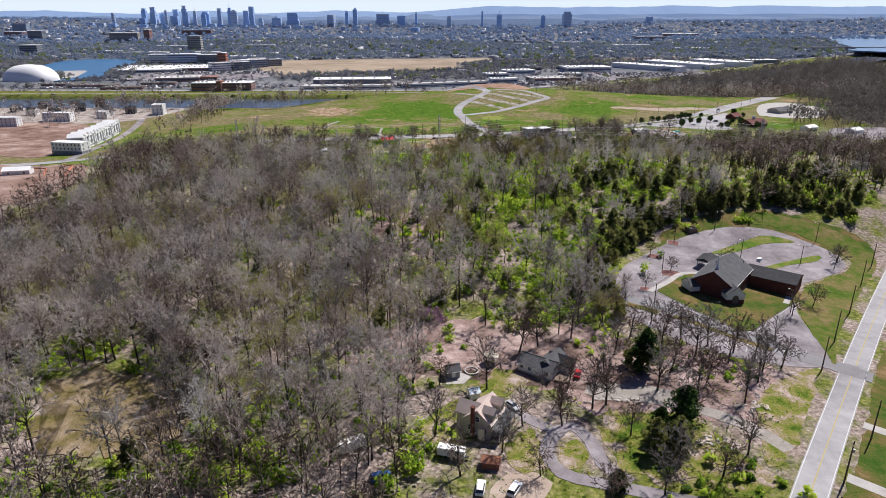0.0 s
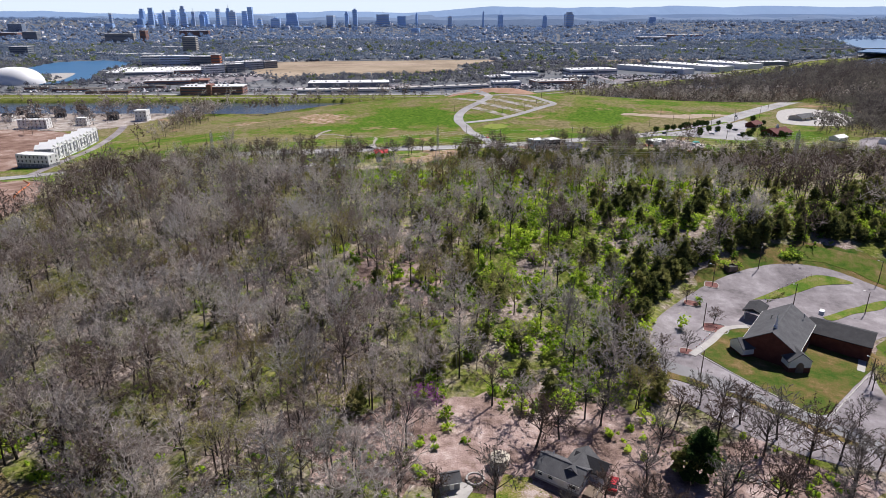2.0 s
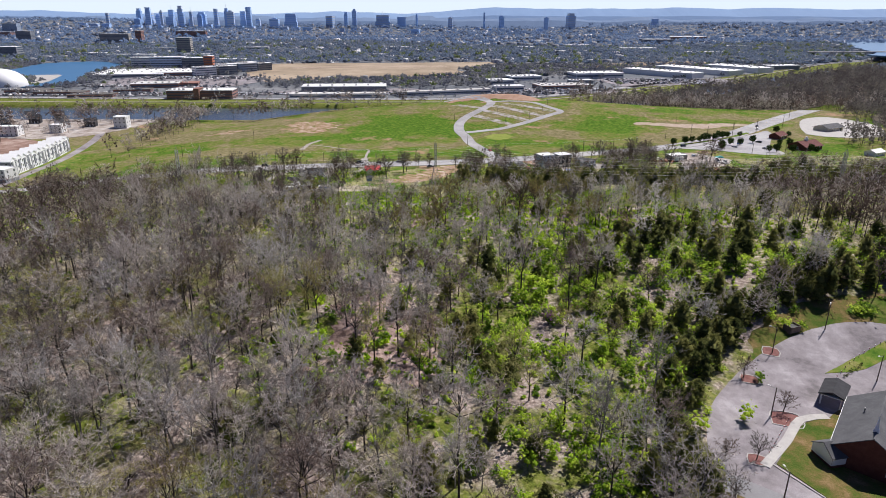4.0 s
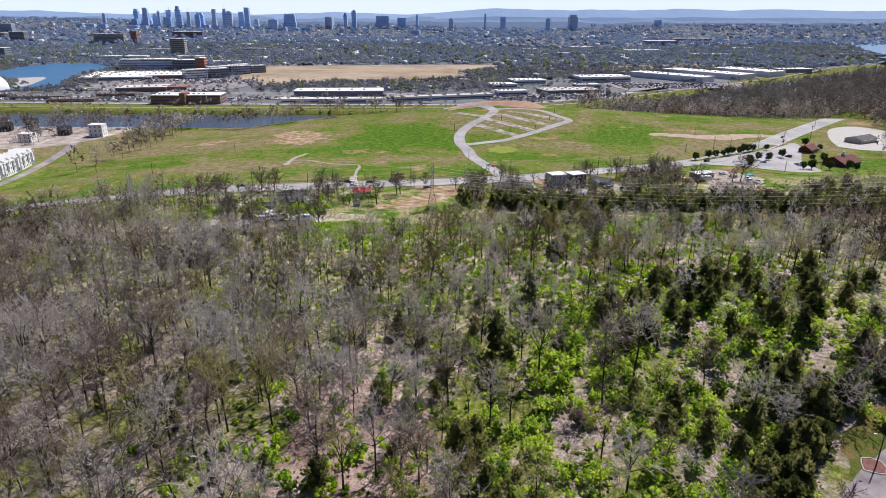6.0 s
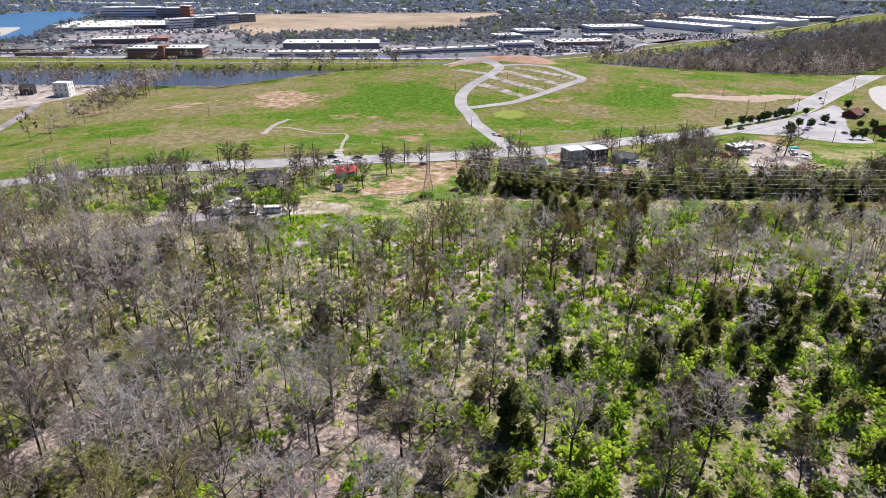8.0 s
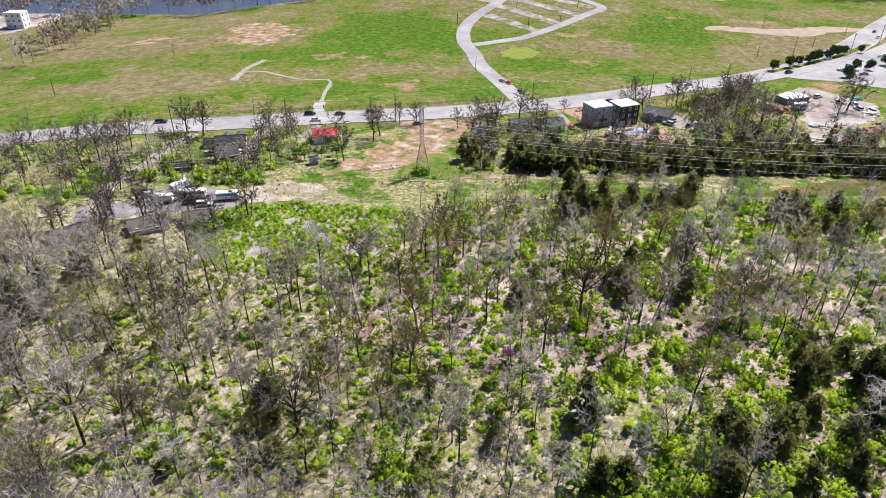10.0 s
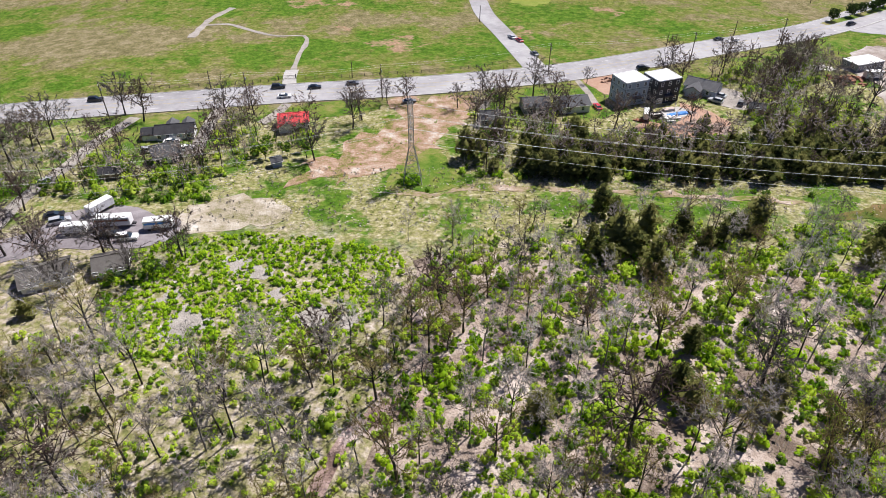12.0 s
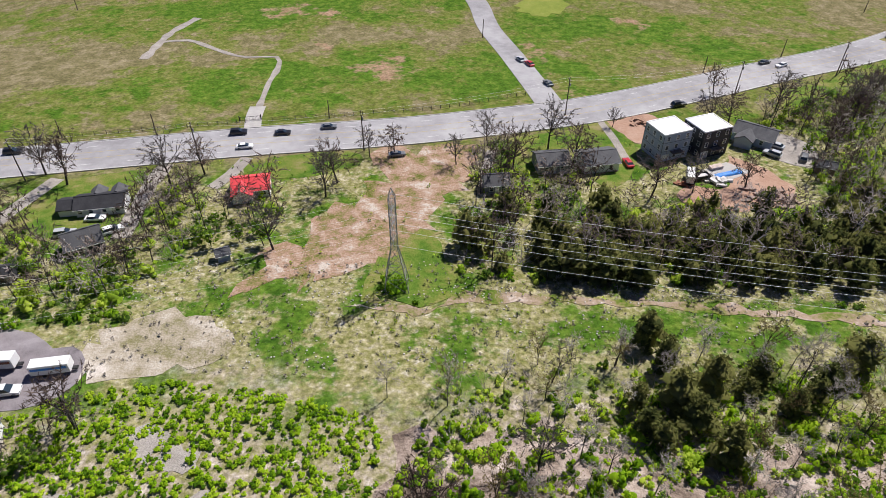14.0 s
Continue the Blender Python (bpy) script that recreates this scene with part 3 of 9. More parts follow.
def bush(seed, count=60, lobes=6, w=1.0, h=0.9, size=0.17, flat=0.35, core=0.0):
    """A lobed clump of leaves about 2w wide and 2h high, standing on the ground; core: how full its lobes are."""
    rng = np.random.default_rng(seed)
    C = rng.normal(0, 0.45, (lobes, 3)) * (w, w, h * 0.6) + (0, 0, h)
    C[:, 2] = np.clip(C[:, 2], 0.25 * h, 1.6 * h)
    rad = (0.3 + 0.35 * rng.random(lobes)) * w
    k = rng.integers(0, lobes, count)
    d = rng.normal(size=(count, 3))
    d /= np.linalg.norm(d, axis=1)[:, None]
    P = C[k] + d * (rad[k] * (0.75 + 0.4 * rng.random(count)))[:, None]
    P[:, 2] = np.abs(P[:, 2])
    made = leaves(P, size, rng, flat)
    return join([mounds(C, rad * core, rad * core, rng), made]) if core else made


def cedar(seed, H=9.0, w=2.2, count=430, size=0.4):
    """An evergreen: trunk and a ragged, blunt crown round a dense core."""
    rng = np.random.default_rng(seed)
    s = rng.random(count) ** 0.75
    az = rng.random(count) * 6.283

    def reach(s, az):
        return w * (1 - s ** 2.2) ** 0.75 * (1 + 0.25 * np.sin(az * 3 + seed) + 0.25 * np.sin(s * 17 + az))

    rr = reach(s, az) * (0.65 + 0.45 * rng.random(count)) + 0.1
    P = np.stack([np.cos(az) * rr, np.sin(az) * rr, 0.08 * H + s * H * 0.95], 1)
    cs, ca = rng.random(34) ** 0.8 * 0.93, rng.random(34) * 6.283
    cr = reach(cs, ca) * rng.uniform(0.3, 0.75, 34)
    C = np.stack([np.cos(ca) * cr, np.sin(ca) * cr, 0.08 * H + cs * H * 0.9], 1)
    core = mounds(C, np.full(34, 0.36 * w), np.full(34, 0.11 * H), rng)
    return tube([(0, 0, 0), (0.1, 0, H * 0.4), (0, 0.1, H * 0.85)], [0.16, 0.11, 0.03], 4), join([core, leaves(P, size, rng, 0.3)])


def scatter(templates, places, rng, squash=0.15):
    """Copies of the templates at places (x, y, z, scale), turned at random, as arrays of corners, triangles and a tint for each plant."""
    V, F, T, o = [], [], [], 0
    pick = rng.integers(0, len(templates), len(places))
    places = np.asarray(places, float)
    hue = (np.abs(np.sin(places[:, 0] * 12.9898 + places[:, 1] * 78.233)) * 43758.5453) % 1.0
    for t, (v, f) in enumerate(templates):
        q = places[pick == t]
        if not len(q):
            continue
        a = rng.random(len(q)) * 6.283
        c, s = np.cos(a)[:, None], np.sin(a)[:, None]
        k = q[:, 3:4]
        kz = k * (1 + squash * rng.normal(size=(len(q), 1)))
        W = np.stack([(v[None, :, 0] * c - v[None, :, 1] * s) * k + q[:, 0:1], (v[None, :, 0] * s + v[None, :, 1] * c) * k + q[:, 1:2], v[None, :, 2] * kz + q[:, 2:3]], -1)
        V.append(W.reshape(-1, 3))
        F.append((f[None] + np.arange(len(q))[:, None, None] * len(v)).reshape(-1, 3) + o)
        T.append(np.repeat(hue[pick == t], len(v)))
        o += len(q) * len(v)
    return np.concatenate(V), np.concatenate(F), np.concatenate(T)


def inside(x, y, poly):
    hit = np.zeros(np.shape(x), bool)
    for (x0, y0), (x1, y1) in zip(poly, poly[1:] + poly[:1]):
        hit ^= ((y0 > y) != (y1 > y)) & (x < (x1 - x0) * (y - y0) / (y1 - y0 + 1e-9) + x0)
    return hit


def jitter(x0, x1, y0, y1, step, rng):
    X, Y = np.meshgrid(np.arange(x0, x1, step), np.arange(y0, y1, step))
    X = X + rng.uniform(-0.5, 0.5, X.shape) * step
    Y = Y + rng.uniform(-0.5, 0.5, Y.shape) * step
    return X.ravel(), Y.ravel()


def lumps(x, y, size, seed=0):
    """Smooth noise about -1 to 1 over the plan."""
    return np.array([noise.noise((a / size, b / size, seed)) for a, b in zip(x, y)]) * 1.8


def stuff(name, VFT, material, label, category):
    """Many plants as one object."""
    me = mesh_of(name, *VFT[:2], material)
    me.attributes.new("plant", "FLOAT", "POINT").data.foreach_set("value", VFT[2].astype(np.float32))
    return tagged(new(name, me), label, category, kind="stuff")


def near_line(x, y, pts, d):
    """Which places lie within d of the line."""
    L = spline(pts, 6)
    return np.min(np.hypot(x[:, None] - L[None, :, 0], y[:, None] - L[None, :, 1]), 1) < d




# ---- materials of built things ----
M_brick = mat("red_brick", [(0.075, 0.025, 0.02), (0.12, 0.04, 0.03), (0.17, 0.065, 0.05)], 0.8, 10, 0.9, 0.1)
M_shingle = mat("grey_shingles", [(0.06, 0.06, 0.065), (0.095, 0.095, 0.10), (0.14, 0.14, 0.145)], 0.5, 12, 0.9, 0.15)
M_shingle_dark = mat("black_shingles", [(0.018, 0.018, 0.021), (0.032, 0.032, 0.036), (0.055, 0.055, 0.06)], 0.5, 12, 0.85, 0.12)
M_shingle_tan = mat("tan_shingles", [(0.46, 0.36, 0.315), (0.56, 0.455, 0.405), (0.64, 0.54, 0.49)], 0.5, 12, 0.9, 0.15)
M_shingle_red = mat("maroon_shingles", [(0.09, 0.03, 0.028), (0.14, 0.05, 0.045), (0.19, 0.075, 0.065)], 0.5, 12, 0.9, 0.15)
M_siding = mat("white_siding", [(0.62, 0.62, 0.60), (0.74, 0.74, 0.73), (0.80, 0.80, 0.79)], 0.4, 14, 0.6, 0.05)
M_siding_beige = mat("beige_siding", [(0.42, 0.38, 0.30), (0.52, 0.47, 0.38), (0.58, 0.54, 0.45)], 0.4, 14, 0.7, 0.05)
M_siding_blue = mat("blue_grey_panels", [(0.27, 0.33, 0.42), (0.33, 0.39, 0.48), (0.38, 0.44, 0.52)], 0.3, 12, 0.6, 0.04)
M_siding_black = mat("charcoal_panels", [(0.025, 0.025, 0.03), (0.04, 0.04, 0.045), (0.06, 0.06, 0.065)], 0.3, 12, 0.6, 0.04)
M_siding_grey = mat("grey_siding", [(0.16, 0.17, 0.18), (0.22, 0.23, 0.25), (0.29, 0.30, 0.32)], 0.3, 12, 0.7, 0.05)
M_roof_white = mat("white_roof_membrane", [(0.62, 0.62, 0.60), (0.76, 0.76, 0.75), (0.84, 0.84, 0.83)], 0.15, 14, 0.6, 0.04)
M_red_metal = mat("red_metal_roofing", [(0.58, 0.05, 0.055), (0.72, 0.075, 0.085), (0.80, 0.13, 0.14)], 0.3, 10, 0.45, 0.04)
M_glass = glass("window_glass")
M_trim = mat("white_trim", [(0.66, 0.66, 0.64), (0.78, 0.78, 0.77)], 0.8, 8, 0.6, 0.02)
M_wood = mat("weathered_wood", [(0.10, 0.075, 0.055), (0.17, 0.13, 0.10), (0.25, 0.20, 0.16)], 0.8, 10, 0.9, 0.2)
M_pole = mat("pole_wood", [(0.055, 0.042, 0.034), (0.09, 0.07, 0.056), (0.13, 0.105, 0.085)], 1.0, 6, 0.95, 0.15)
M_steel = mat("galvanised_steel", [(0.20, 0.20, 0.20), (0.32, 0.32, 0.32), (0.42, 0.42, 0.42)], 1.0, 6, 0.55, 0.02, metal=0.4)
M_black = mat("black_metal", [(0.014, 0.014, 0.015), (0.03, 0.03, 0.032)], 1.0, 6, 0.5, 0.02)
M_rubber = mat("tyre_rubber", [(0.012, 0.012, 0.012), (0.025, 0.025, 0.025)], 3.0, 4, 0.85, 0.05)
M_blue_tarp = mat("blue_tarpaulin", [(0.02, 0.13, 0.46), (0.04, 0.22, 0.62), (0.10, 0.32, 0.74)], 0.9, 5, 0.45, 0.3)
M_teal = mat("teal_tarpaulin", [(0.05, 0.34, 0.32), (0.10, 0.46, 0.42)], 0.9, 5, 0.5, 0.2)
M_silt = mat("orange_fence_fabric", [(0.50, 0.13, 0.04), (0.62, 0.19, 0.07)], 0.8, 5, 0.8, 0.1)
M_rust = mat("rusty_steel", [(0.16, 0.06, 0.035), (0.26, 0.11, 0.065), (0.36, 0.20, 0.14)], 0.8, 8, 0.85, 0.1)
M_debris = mat("rubble", [(0.10, 0.09, 0.085), (0.30, 0.28, 0.26), (0.62, 0.60, 0.58)], 0.6, 8, 0.9, 0.2, island=1.2)
M_brushpile = mat("cut_brush", [(0.14, 0.09, 0.07), (0.22, 0.15, 0.12), (0.32, 0.24, 0.20)], 0.6, 8, 0.9, 0.2, island=1.0)
PAINT = {n: mat(n + "_car_paint", [c, tuple(min(0.9, k * 1.15 + 0.004) for k in c)], 0.4, 5, 0.28, 0, spec=0.6) for n, c in {
    "white": (0.70, 0.70, 0.70), "silver": (0.38, 0.39, 0.41), "black": (0.012, 0.012, 0.014), "red": (0.42, 0.014, 0.022), "blue": (0.03, 0.09, 0.26), "grey": (0.12, 0.125, 0.135)}.items()}


# ---- houses and buildings ----
WINDOW_MESHES = {}


def window(parent, m, w, h):
    """A framed window whose outer face looks along -y of m."""
    key = (round(w, 2), round(h, 2))
    if key not in WINDOW_MESHES:
        b = 0.1
        fr = boxes((-w / 2 - b, w / 2 + b, -0.07, 0.05, h / 2, h / 2 + b), (-w / 2 - b, w / 2 + b, -0.09, 0.05, -h / 2 - b, -h / 2), (-w / 2 - b, -w / 2, -0.07, 0.05, -h / 2, h / 2), (w / 2, w / 2 + b, -0.07, 0.05, -h / 2, h / 2), (-w / 2, w / 2, -0.05, 0.03, -0.04, 0.04))
        f = part("window_frame", fr, M_trim)
        p = part("pane", boxes((-w / 2, w / 2, -0.02, 0.02, -h / 2, h / 2)), M_glass)
        WINDOW_MESHES[key] = f.data, p.data
        bpy.data.objects.remove(f), bpy.data.objects.remove(p)
    f = share("window", WINDOW_MESHES[key][0], parent, m)
    share("pane", WINDOW_MESHES[key][1], f)
    return f


def on_wall(side, L, W, u, z):
    """The pose of an opening on a side of a house of L by W: u metres along it from its middle."""
    return {"s": pose(u, -W / 2, z), "n": pose(-u, W / 2, z, 0, 0, 180), "e": pose(L / 2, u, z, 0, 0, 90), "w": pose(-L / 2, -u, z, 0, 0, -90)}[side]


def gable_roof(L, W, z, rise, over=0.4, thick=0.22):
    bm = bmesh.new()
    w, k = W / 2 + over, rise / (W / 2)
    top = [(-w, z - over * k), (0, z + rise), (w, z - over * k), (w, z - over * k + thick), (0, z + rise + thick * 1.1), (-w, z - over * k + thick)]
    return prism(bm, top, "x", -L / 2 - over, L / 2 + over)


def gable_walls(L, W, z, rise):
    bm = bmesh.new()
    return prism(bm, [(-W / 2, -1.0), (W / 2, -1.0), (W / 2, z), (0, z + rise - 0.02), (-W / 2, z)], "x", -L / 2, L / 2)


def house(name, label, at, turn, L, W, wall, rise, m_wall, m_roof, windows=(), doors=(), chimney=None, plinth=True, category="house", parent=None, over=0.4):
    """A gabled house with its ridge along x; windows (side, u, z, w, h) and doors (side, u)."""
    at = (at[0], at[1], z_at(at[0], at[1]) + (at[2] if len(at) > 2 else 0.1))
    ob = parent or thing(name, at, turn, label, category)
    part("wall", gable_walls(L, W, wall, rise), m_wall, ob)
    part("roof", gable_roof(L, W, wall, rise, over), m_roof, ob)
    part("ridge_cap", boxes((-L / 2 - over, L / 2 + over, -0.18, 0.18, wall + rise + 0.2, wall + rise + 0.29)), m_roof, ob)
    if plinth:
        part("foundation", boxes((-L / 2 - 0.06, L / 2 + 0.06, -W / 2 - 0.06, W / 2 + 0.06, -1.2, 0.35)), M_concrete, ob)
    for s, nm in ((-1, "gutter"), (1, "gutter")):
        y = s * (W / 2 + over + 0.04)
        part(nm, boxes((-L / 2 - over, L / 2 + over, y - 0.07, y + 0.07, wall - over * rise / (W / 2) - 0.02, wall - over * rise / (W / 2) + 0.12)), M_trim, ob)
    for side, u, z, w, h in windows:
        window(ob, on_wall(side, L, W, u, z), w, h)
    for side, u in doors:
        d = part("door", boxes((-0.5, 0.5, -0.06, 0.04, -1.05, 1.05), (-0.58, 0.58, -0.04, 0.03, 1.05, 1.13)), M_trim, ob)
        d.matrix_basis = on_wall(side, L, W, u, 1.35)
        part("handle", boxes((0.36, 0.42, -0.12, -0.06, -0.1, 0.04)), M_steel, d)
    if chimney:
        x, y, h = chimney
        part("chimney", boxes((x - 0.4, x + 0.4, y - 0.4, y + 0.4, 0, h), (x - 0.5, x + 0.5, y - 0.5, y + 0.5, h, h + 0.15)), M_brick, ob)
    return ob


def block(name, label, at, turn, L, W, H, m_wall, m_roof, floors=3, bays=(4, 2), win=(1.0, 1.5), category="building", parapet=0.5, sides="sew"):
    """A flat-roofed building with a parapet and rows of windows."""
    ob = thing(name, (at[0], at[1], z_at(*at[:2]) + 0.05), turn, label, category)
    part("wall", boxes((-L / 2, L / 2, -W / 2, W / 2, -1.5, H)), m_wall, ob)
    part("roof", boxes((-L / 2 + 0.3, L / 2 - 0.3, -W / 2 + 0.3, W / 2 - 0.3, H + 0.004, H + 0.12)), m_roof, ob)
    p = parapet
    part("parapet", boxes((-L / 2 - 0.05, L / 2 + 0.05, -W / 2 - 0.05, -W / 2 + 0.25, H - 0.1, H + p), (-L / 2 - 0.05, L / 2 + 0.05, W / 2 - 0.25, W / 2 + 0.05, H - 0.1, H + p), (-L / 2 - 0.05, -L / 2 + 0.25, -W / 2 + 0.25, W / 2 - 0.25, H - 0.1, H + p), (L / 2 - 0.25, L / 2 + 0.05, -W / 2 + 0.25, W / 2 - 0.25, H - 0.1, H + p)), m_wall if p > 0.3 else m_roof, ob)
    for f in range(floors):
        z = (f + 0.55) * H / floors
        for side, n, ln in (("s", bays[0], L), ("n", bays[0], L), ("e", bays[1], W), ("w", bays[1], W)):
            if side in sides:
                for i in range(n):
                    window(ob, on_wall(side, L, W, (i + 0.5) / n * ln - ln / 2, z), *win)
    return ob


# ---- vehicles ----
def car_meshes(paint, kind="sedan"):
    L, W = (4.7, 1.85) if kind == "sedan" else (4.9, 1.95)
    hood, belt, top = (0.86, 0.95, 1.45) if kind == "sedan" else (1.0, 1.1, 1.78)
    bm = bmesh.new()
    prism(bm, [(-L / 2, 0.35), (L / 2, 0.35), (L / 2, hood * 0.8), (L / 2 - 0.25, hood), (0.8, belt), (-L / 2 + 0.2, belt), (-L / 2, belt * 0.85)], "y", -W / 2, W / 2)
    bmesh.ops.bevel(bm, geom=bm.edges[:], offset=0.09, segments=2, affect="EDGES", profile=0.6)
    body = part("body", bm, paint)
    back = -1.9 if kind == "sedan" else -2.3
    bm = bmesh.new()
    a = [bm.verts.new(v) for v in ((back, -W / 2 + 0.08, belt - 0.03), (1.15, -W / 2 + 0.08, belt - 0.03), (1.15, W / 2 - 0.08, belt - 0.03), (back, W / 2 - 0.08, belt - 0.03))]
    b = [bm.verts.new(v) for v in ((back + (0.75 if kind == "sedan" else 0.3), -W / 2 + 0.3, top - 0.06), (0.25, -W / 2 + 0.3, top - 0.06), (0.25, W / 2 - 0.3, top - 0.06), (back + (0.75 if kind == "sedan" else 0.3), W / 2 - 0.3, top - 0.06))]
    bm.faces.new(b), bm.faces.new(a[::-1])
    for i in range(4):
        j = (i + 1) % 4
        bm.faces.new((a[i], a[j], b[j], b[i]))
    cabin = part("cabin_glass", bm, M_glass)
    x0 = back + (0.7 if kind == "sedan" else 0.25)
    roof = part("roof_panel", boxes((x0, 0.3, -W / 2 + 0.27, W / 2 - 0.27, top - 0.07, top), bevel=0.03), paint)
    bm = bmesh.new()
    rod(bm, (0, -0.11, 0), (0, 0.11, 0), 0.34, sides=14)
    tyre = part("tyre", bm, M_rubber)
    bm = bmesh.new()
    rod(bm, (0, -0.12, 0), (0, 0.12, 0), 0.2, sides=10)
    rim = part("rim", bm, M_steel)
    lamp = part("headlight", boxes((-0.05, 0.05, -0.2, 0.2, -0.07, 0.07), bevel=0.02), M_glass)
    out = {o.name.split(".")[0]: o.data for o in (body, cabin, roof, tyre, rim, lamp)}
    for o in (body, cabin, roof, tyre, rim, lamp):
        bpy.data.objects.remove(o)
    return out, L, W, hood


CAR_MESHES = {}


def car(paint, kind, x, y, turn, label, category="car", lift=0.12, group=""):
    if (paint, kind) not in CAR_MESHES:
        CAR_MESHES[paint, kind] = car_meshes(PAINT[paint], kind)
    me, L, W, hood = CAR_MESHES[paint, kind]
    ob = thing("parked_car" if "parked" in label else "car", (x, y, z_at(x, y) + lift), turn, label, category, group)
    share("body", me["body"], ob), share("cabin_glass", me["cabin_glass"], ob), share("roof_panel", me["roof_panel"], ob)
    for sx in (-1, 1):
        for sy in (-1, 1):
            w = share("tyre", me["tyre"], ob, pose(sx * L * 0.31, sy * (W / 2 - 0.1), 0.34))
            share("rim", me["rim"], w)
        share("headlight", me["headlight"], ob, pose(L / 2 - 0.04, sx * W * 0.33, hood * 0.75))
    return ob


def trailer(name, label, at, turn, L, W, H, m_side, m_top, stripe=None):
    ob = thing(name, (at[0], at[1], z_at(*at) + 0.1), turn, label, "trailer")
    part("box", boxes((-L / 2, L / 2, -W / 2, W / 2, 0.75, 0.75 + H), bevel=0.05), m_side, ob)
    part("roof", boxes((-L / 2 + 0.05, L / 2 - 0.05, -W / 2 + 0.05, W / 2 - 0.05, 0.75 + H, 0.8 + H)), m_top, ob)
    part("chassis", boxes((-L / 2, L / 2 + 0.9, -0.35, 0.35, 0.5, 0.75)), M_black, ob)
    for i in range(max(3, int(L / 1.2))):
        x = -L / 2 + (i + 0.5) * L / max(3, int(L / 1.2))
        part("side_rib", boxes((x - 0.04, x + 0.04, -W / 2 - 0.03, W / 2 + 0.03, 0.78, 0.72 + H)), m_side, ob)
    for x in (-L * 0.32, -L * 0.18):
        for y in (-W / 2 + 0.15, W / 2 - 0.15):
            bm = bmesh.new()
            rod(bm, (x, y - 0.14, 0.42), (x, y + 0.14, 0.42), 0.42, sides=12)
            part("wheel", bm, M_rubber, ob)
    part("support_leg", boxes((L * 0.35, L * 0.35 + 0.12, -0.5, -0.38, 0, 0.75), (L * 0.35, L * 0.35 + 0.12, 0.38, 0.5, 0, 0.75)), M_black, ob)
    if stripe:
        part("stripe", boxes((-L / 2 + 0.3, L / 2 - 0.3, -W / 2 - 0.045, W / 2 + 0.045, 0.75 + H * 0.55, 0.75 + H * 0.8)), stripe, ob, "coloured band along the box")
    return ob


# ---- church on its lawn ----
CH = (103, 219)
zc = z_at(*CH)
church = thing("church", (CH[0], CH[1], zc), 51.5, "red-brick church with grey gabled roofs beside a parking loop", "church")
# x runs along the hall, away from the front; y to the left
house("", "", CH, 0, 24, 14.5, 5.4, 4.6, M_brick, M_shingle, [("e", 0, 3.4, 1.2, 2.0), ("s", -8, 2.6, 1.0, 2.0), ("s", -3, 2.6, 1.0, 2.0), ("n", -6, 2.6, 1.0, 2.0), ("n", 0, 2.6, 1.0, 2.0), ("n", 6, 2.6, 1.0, 2.0)], parent=church)


def limb_of(parent, name, x, y, turn, L, W, wall, rise, m_wall, m_roof, m_gable=None):
    """A gabled wing of a larger building: its own walls, roof and gable board."""
    for nm, bm, mt in ((name, gable_walls(L, W, wall, rise), m_wall), (name + "_roof", gable_roof(L, W, wall, rise, 0.35), m_roof)):
        part(nm, bm, mt, parent).matrix_basis = pose(x, y, 0, 0, 0, turn)
    if m_gable:
        for s in (-1, 1):
            bm = bmesh.new()
            prism(bm, [(-W / 2, wall - 2.0), (W / 2, wall - 2.0), (W / 2, wall), (0, wall + rise), (-W / 2, wall)], "x", s * (L / 2 + 0.02), s * (L / 2 + 0.12))
            part("gable_board", bm, m_gable, parent, "white gable siding").matrix_basis = pose(x, y, 0, 0, 0, turn)
        for s in (-1, 1):
            part("frieze_board", boxes((-L / 2, L / 2, s * (W / 2 + 0.06) - 0.04, s * (W / 2 + 0.06) + 0.04, wall - 2.0, wall)), m_gable, parent).matrix_basis = pose(x, y, 0, 0, 0, turn)


limb_of(church, "wing_wall", 15, -14.3, 90, 17.5, 12, 3.8, 2.1, M_brick, M_shingle_dark)
limb_of(church, "porch_wall", -9.5, -5.8, 40, 8.5, 6.4, 3.9, 2.4, M_brick, M_shingle, M_siding)
limb_of(church, "porch_wall", -9.5, 5.8, -40, 8.5, 6.0, 3.6, 2.0, M_brick, M_shingle, M_siding)
bm = bmesh.new()
prism(bm, [(-1.1, 0.2), (1.1, 0.2), (1.1, 2.6), (0.6, 3.3), (0, 3.6), (-0.6, 3.3), (-1.1, 2.6)], "x", -0.1, 0.1)
part("arched_door", bm, M_wood, church, "dark arched entrance").matrix_basis = pose(-9.5, -5.8, 0, 0, 0, 40) @ pose(-4.36, 0, 0)
bm = bmesh.new()
rod(bm, (0, 0, 9.4), (0, 0, 11.0), 0.7, 0.5, 8)
rod(bm, (0, 0, 11.0), (0, 0, 14.6), 0.42, 0.04, 8)
part("steeple", bm, M_siding, church, "small white steeple").matrix_basis = pose(-8.5, 0, 0)
for x, y in ((2, 3.2), (9, -4.5)):
    part("roof_vent", rod(bmesh.new(), (x, y, 8.0), (x, y, 9.3), 0.16, sides=8), M_steel, church)
part("air_conditioner", boxes((17, 19.2, -8.6, -7.2, 6.6, 8.0), bevel=0.05), M_siding, church, "white rooftop unit").matrix_basis = pose(0, 0, 0)
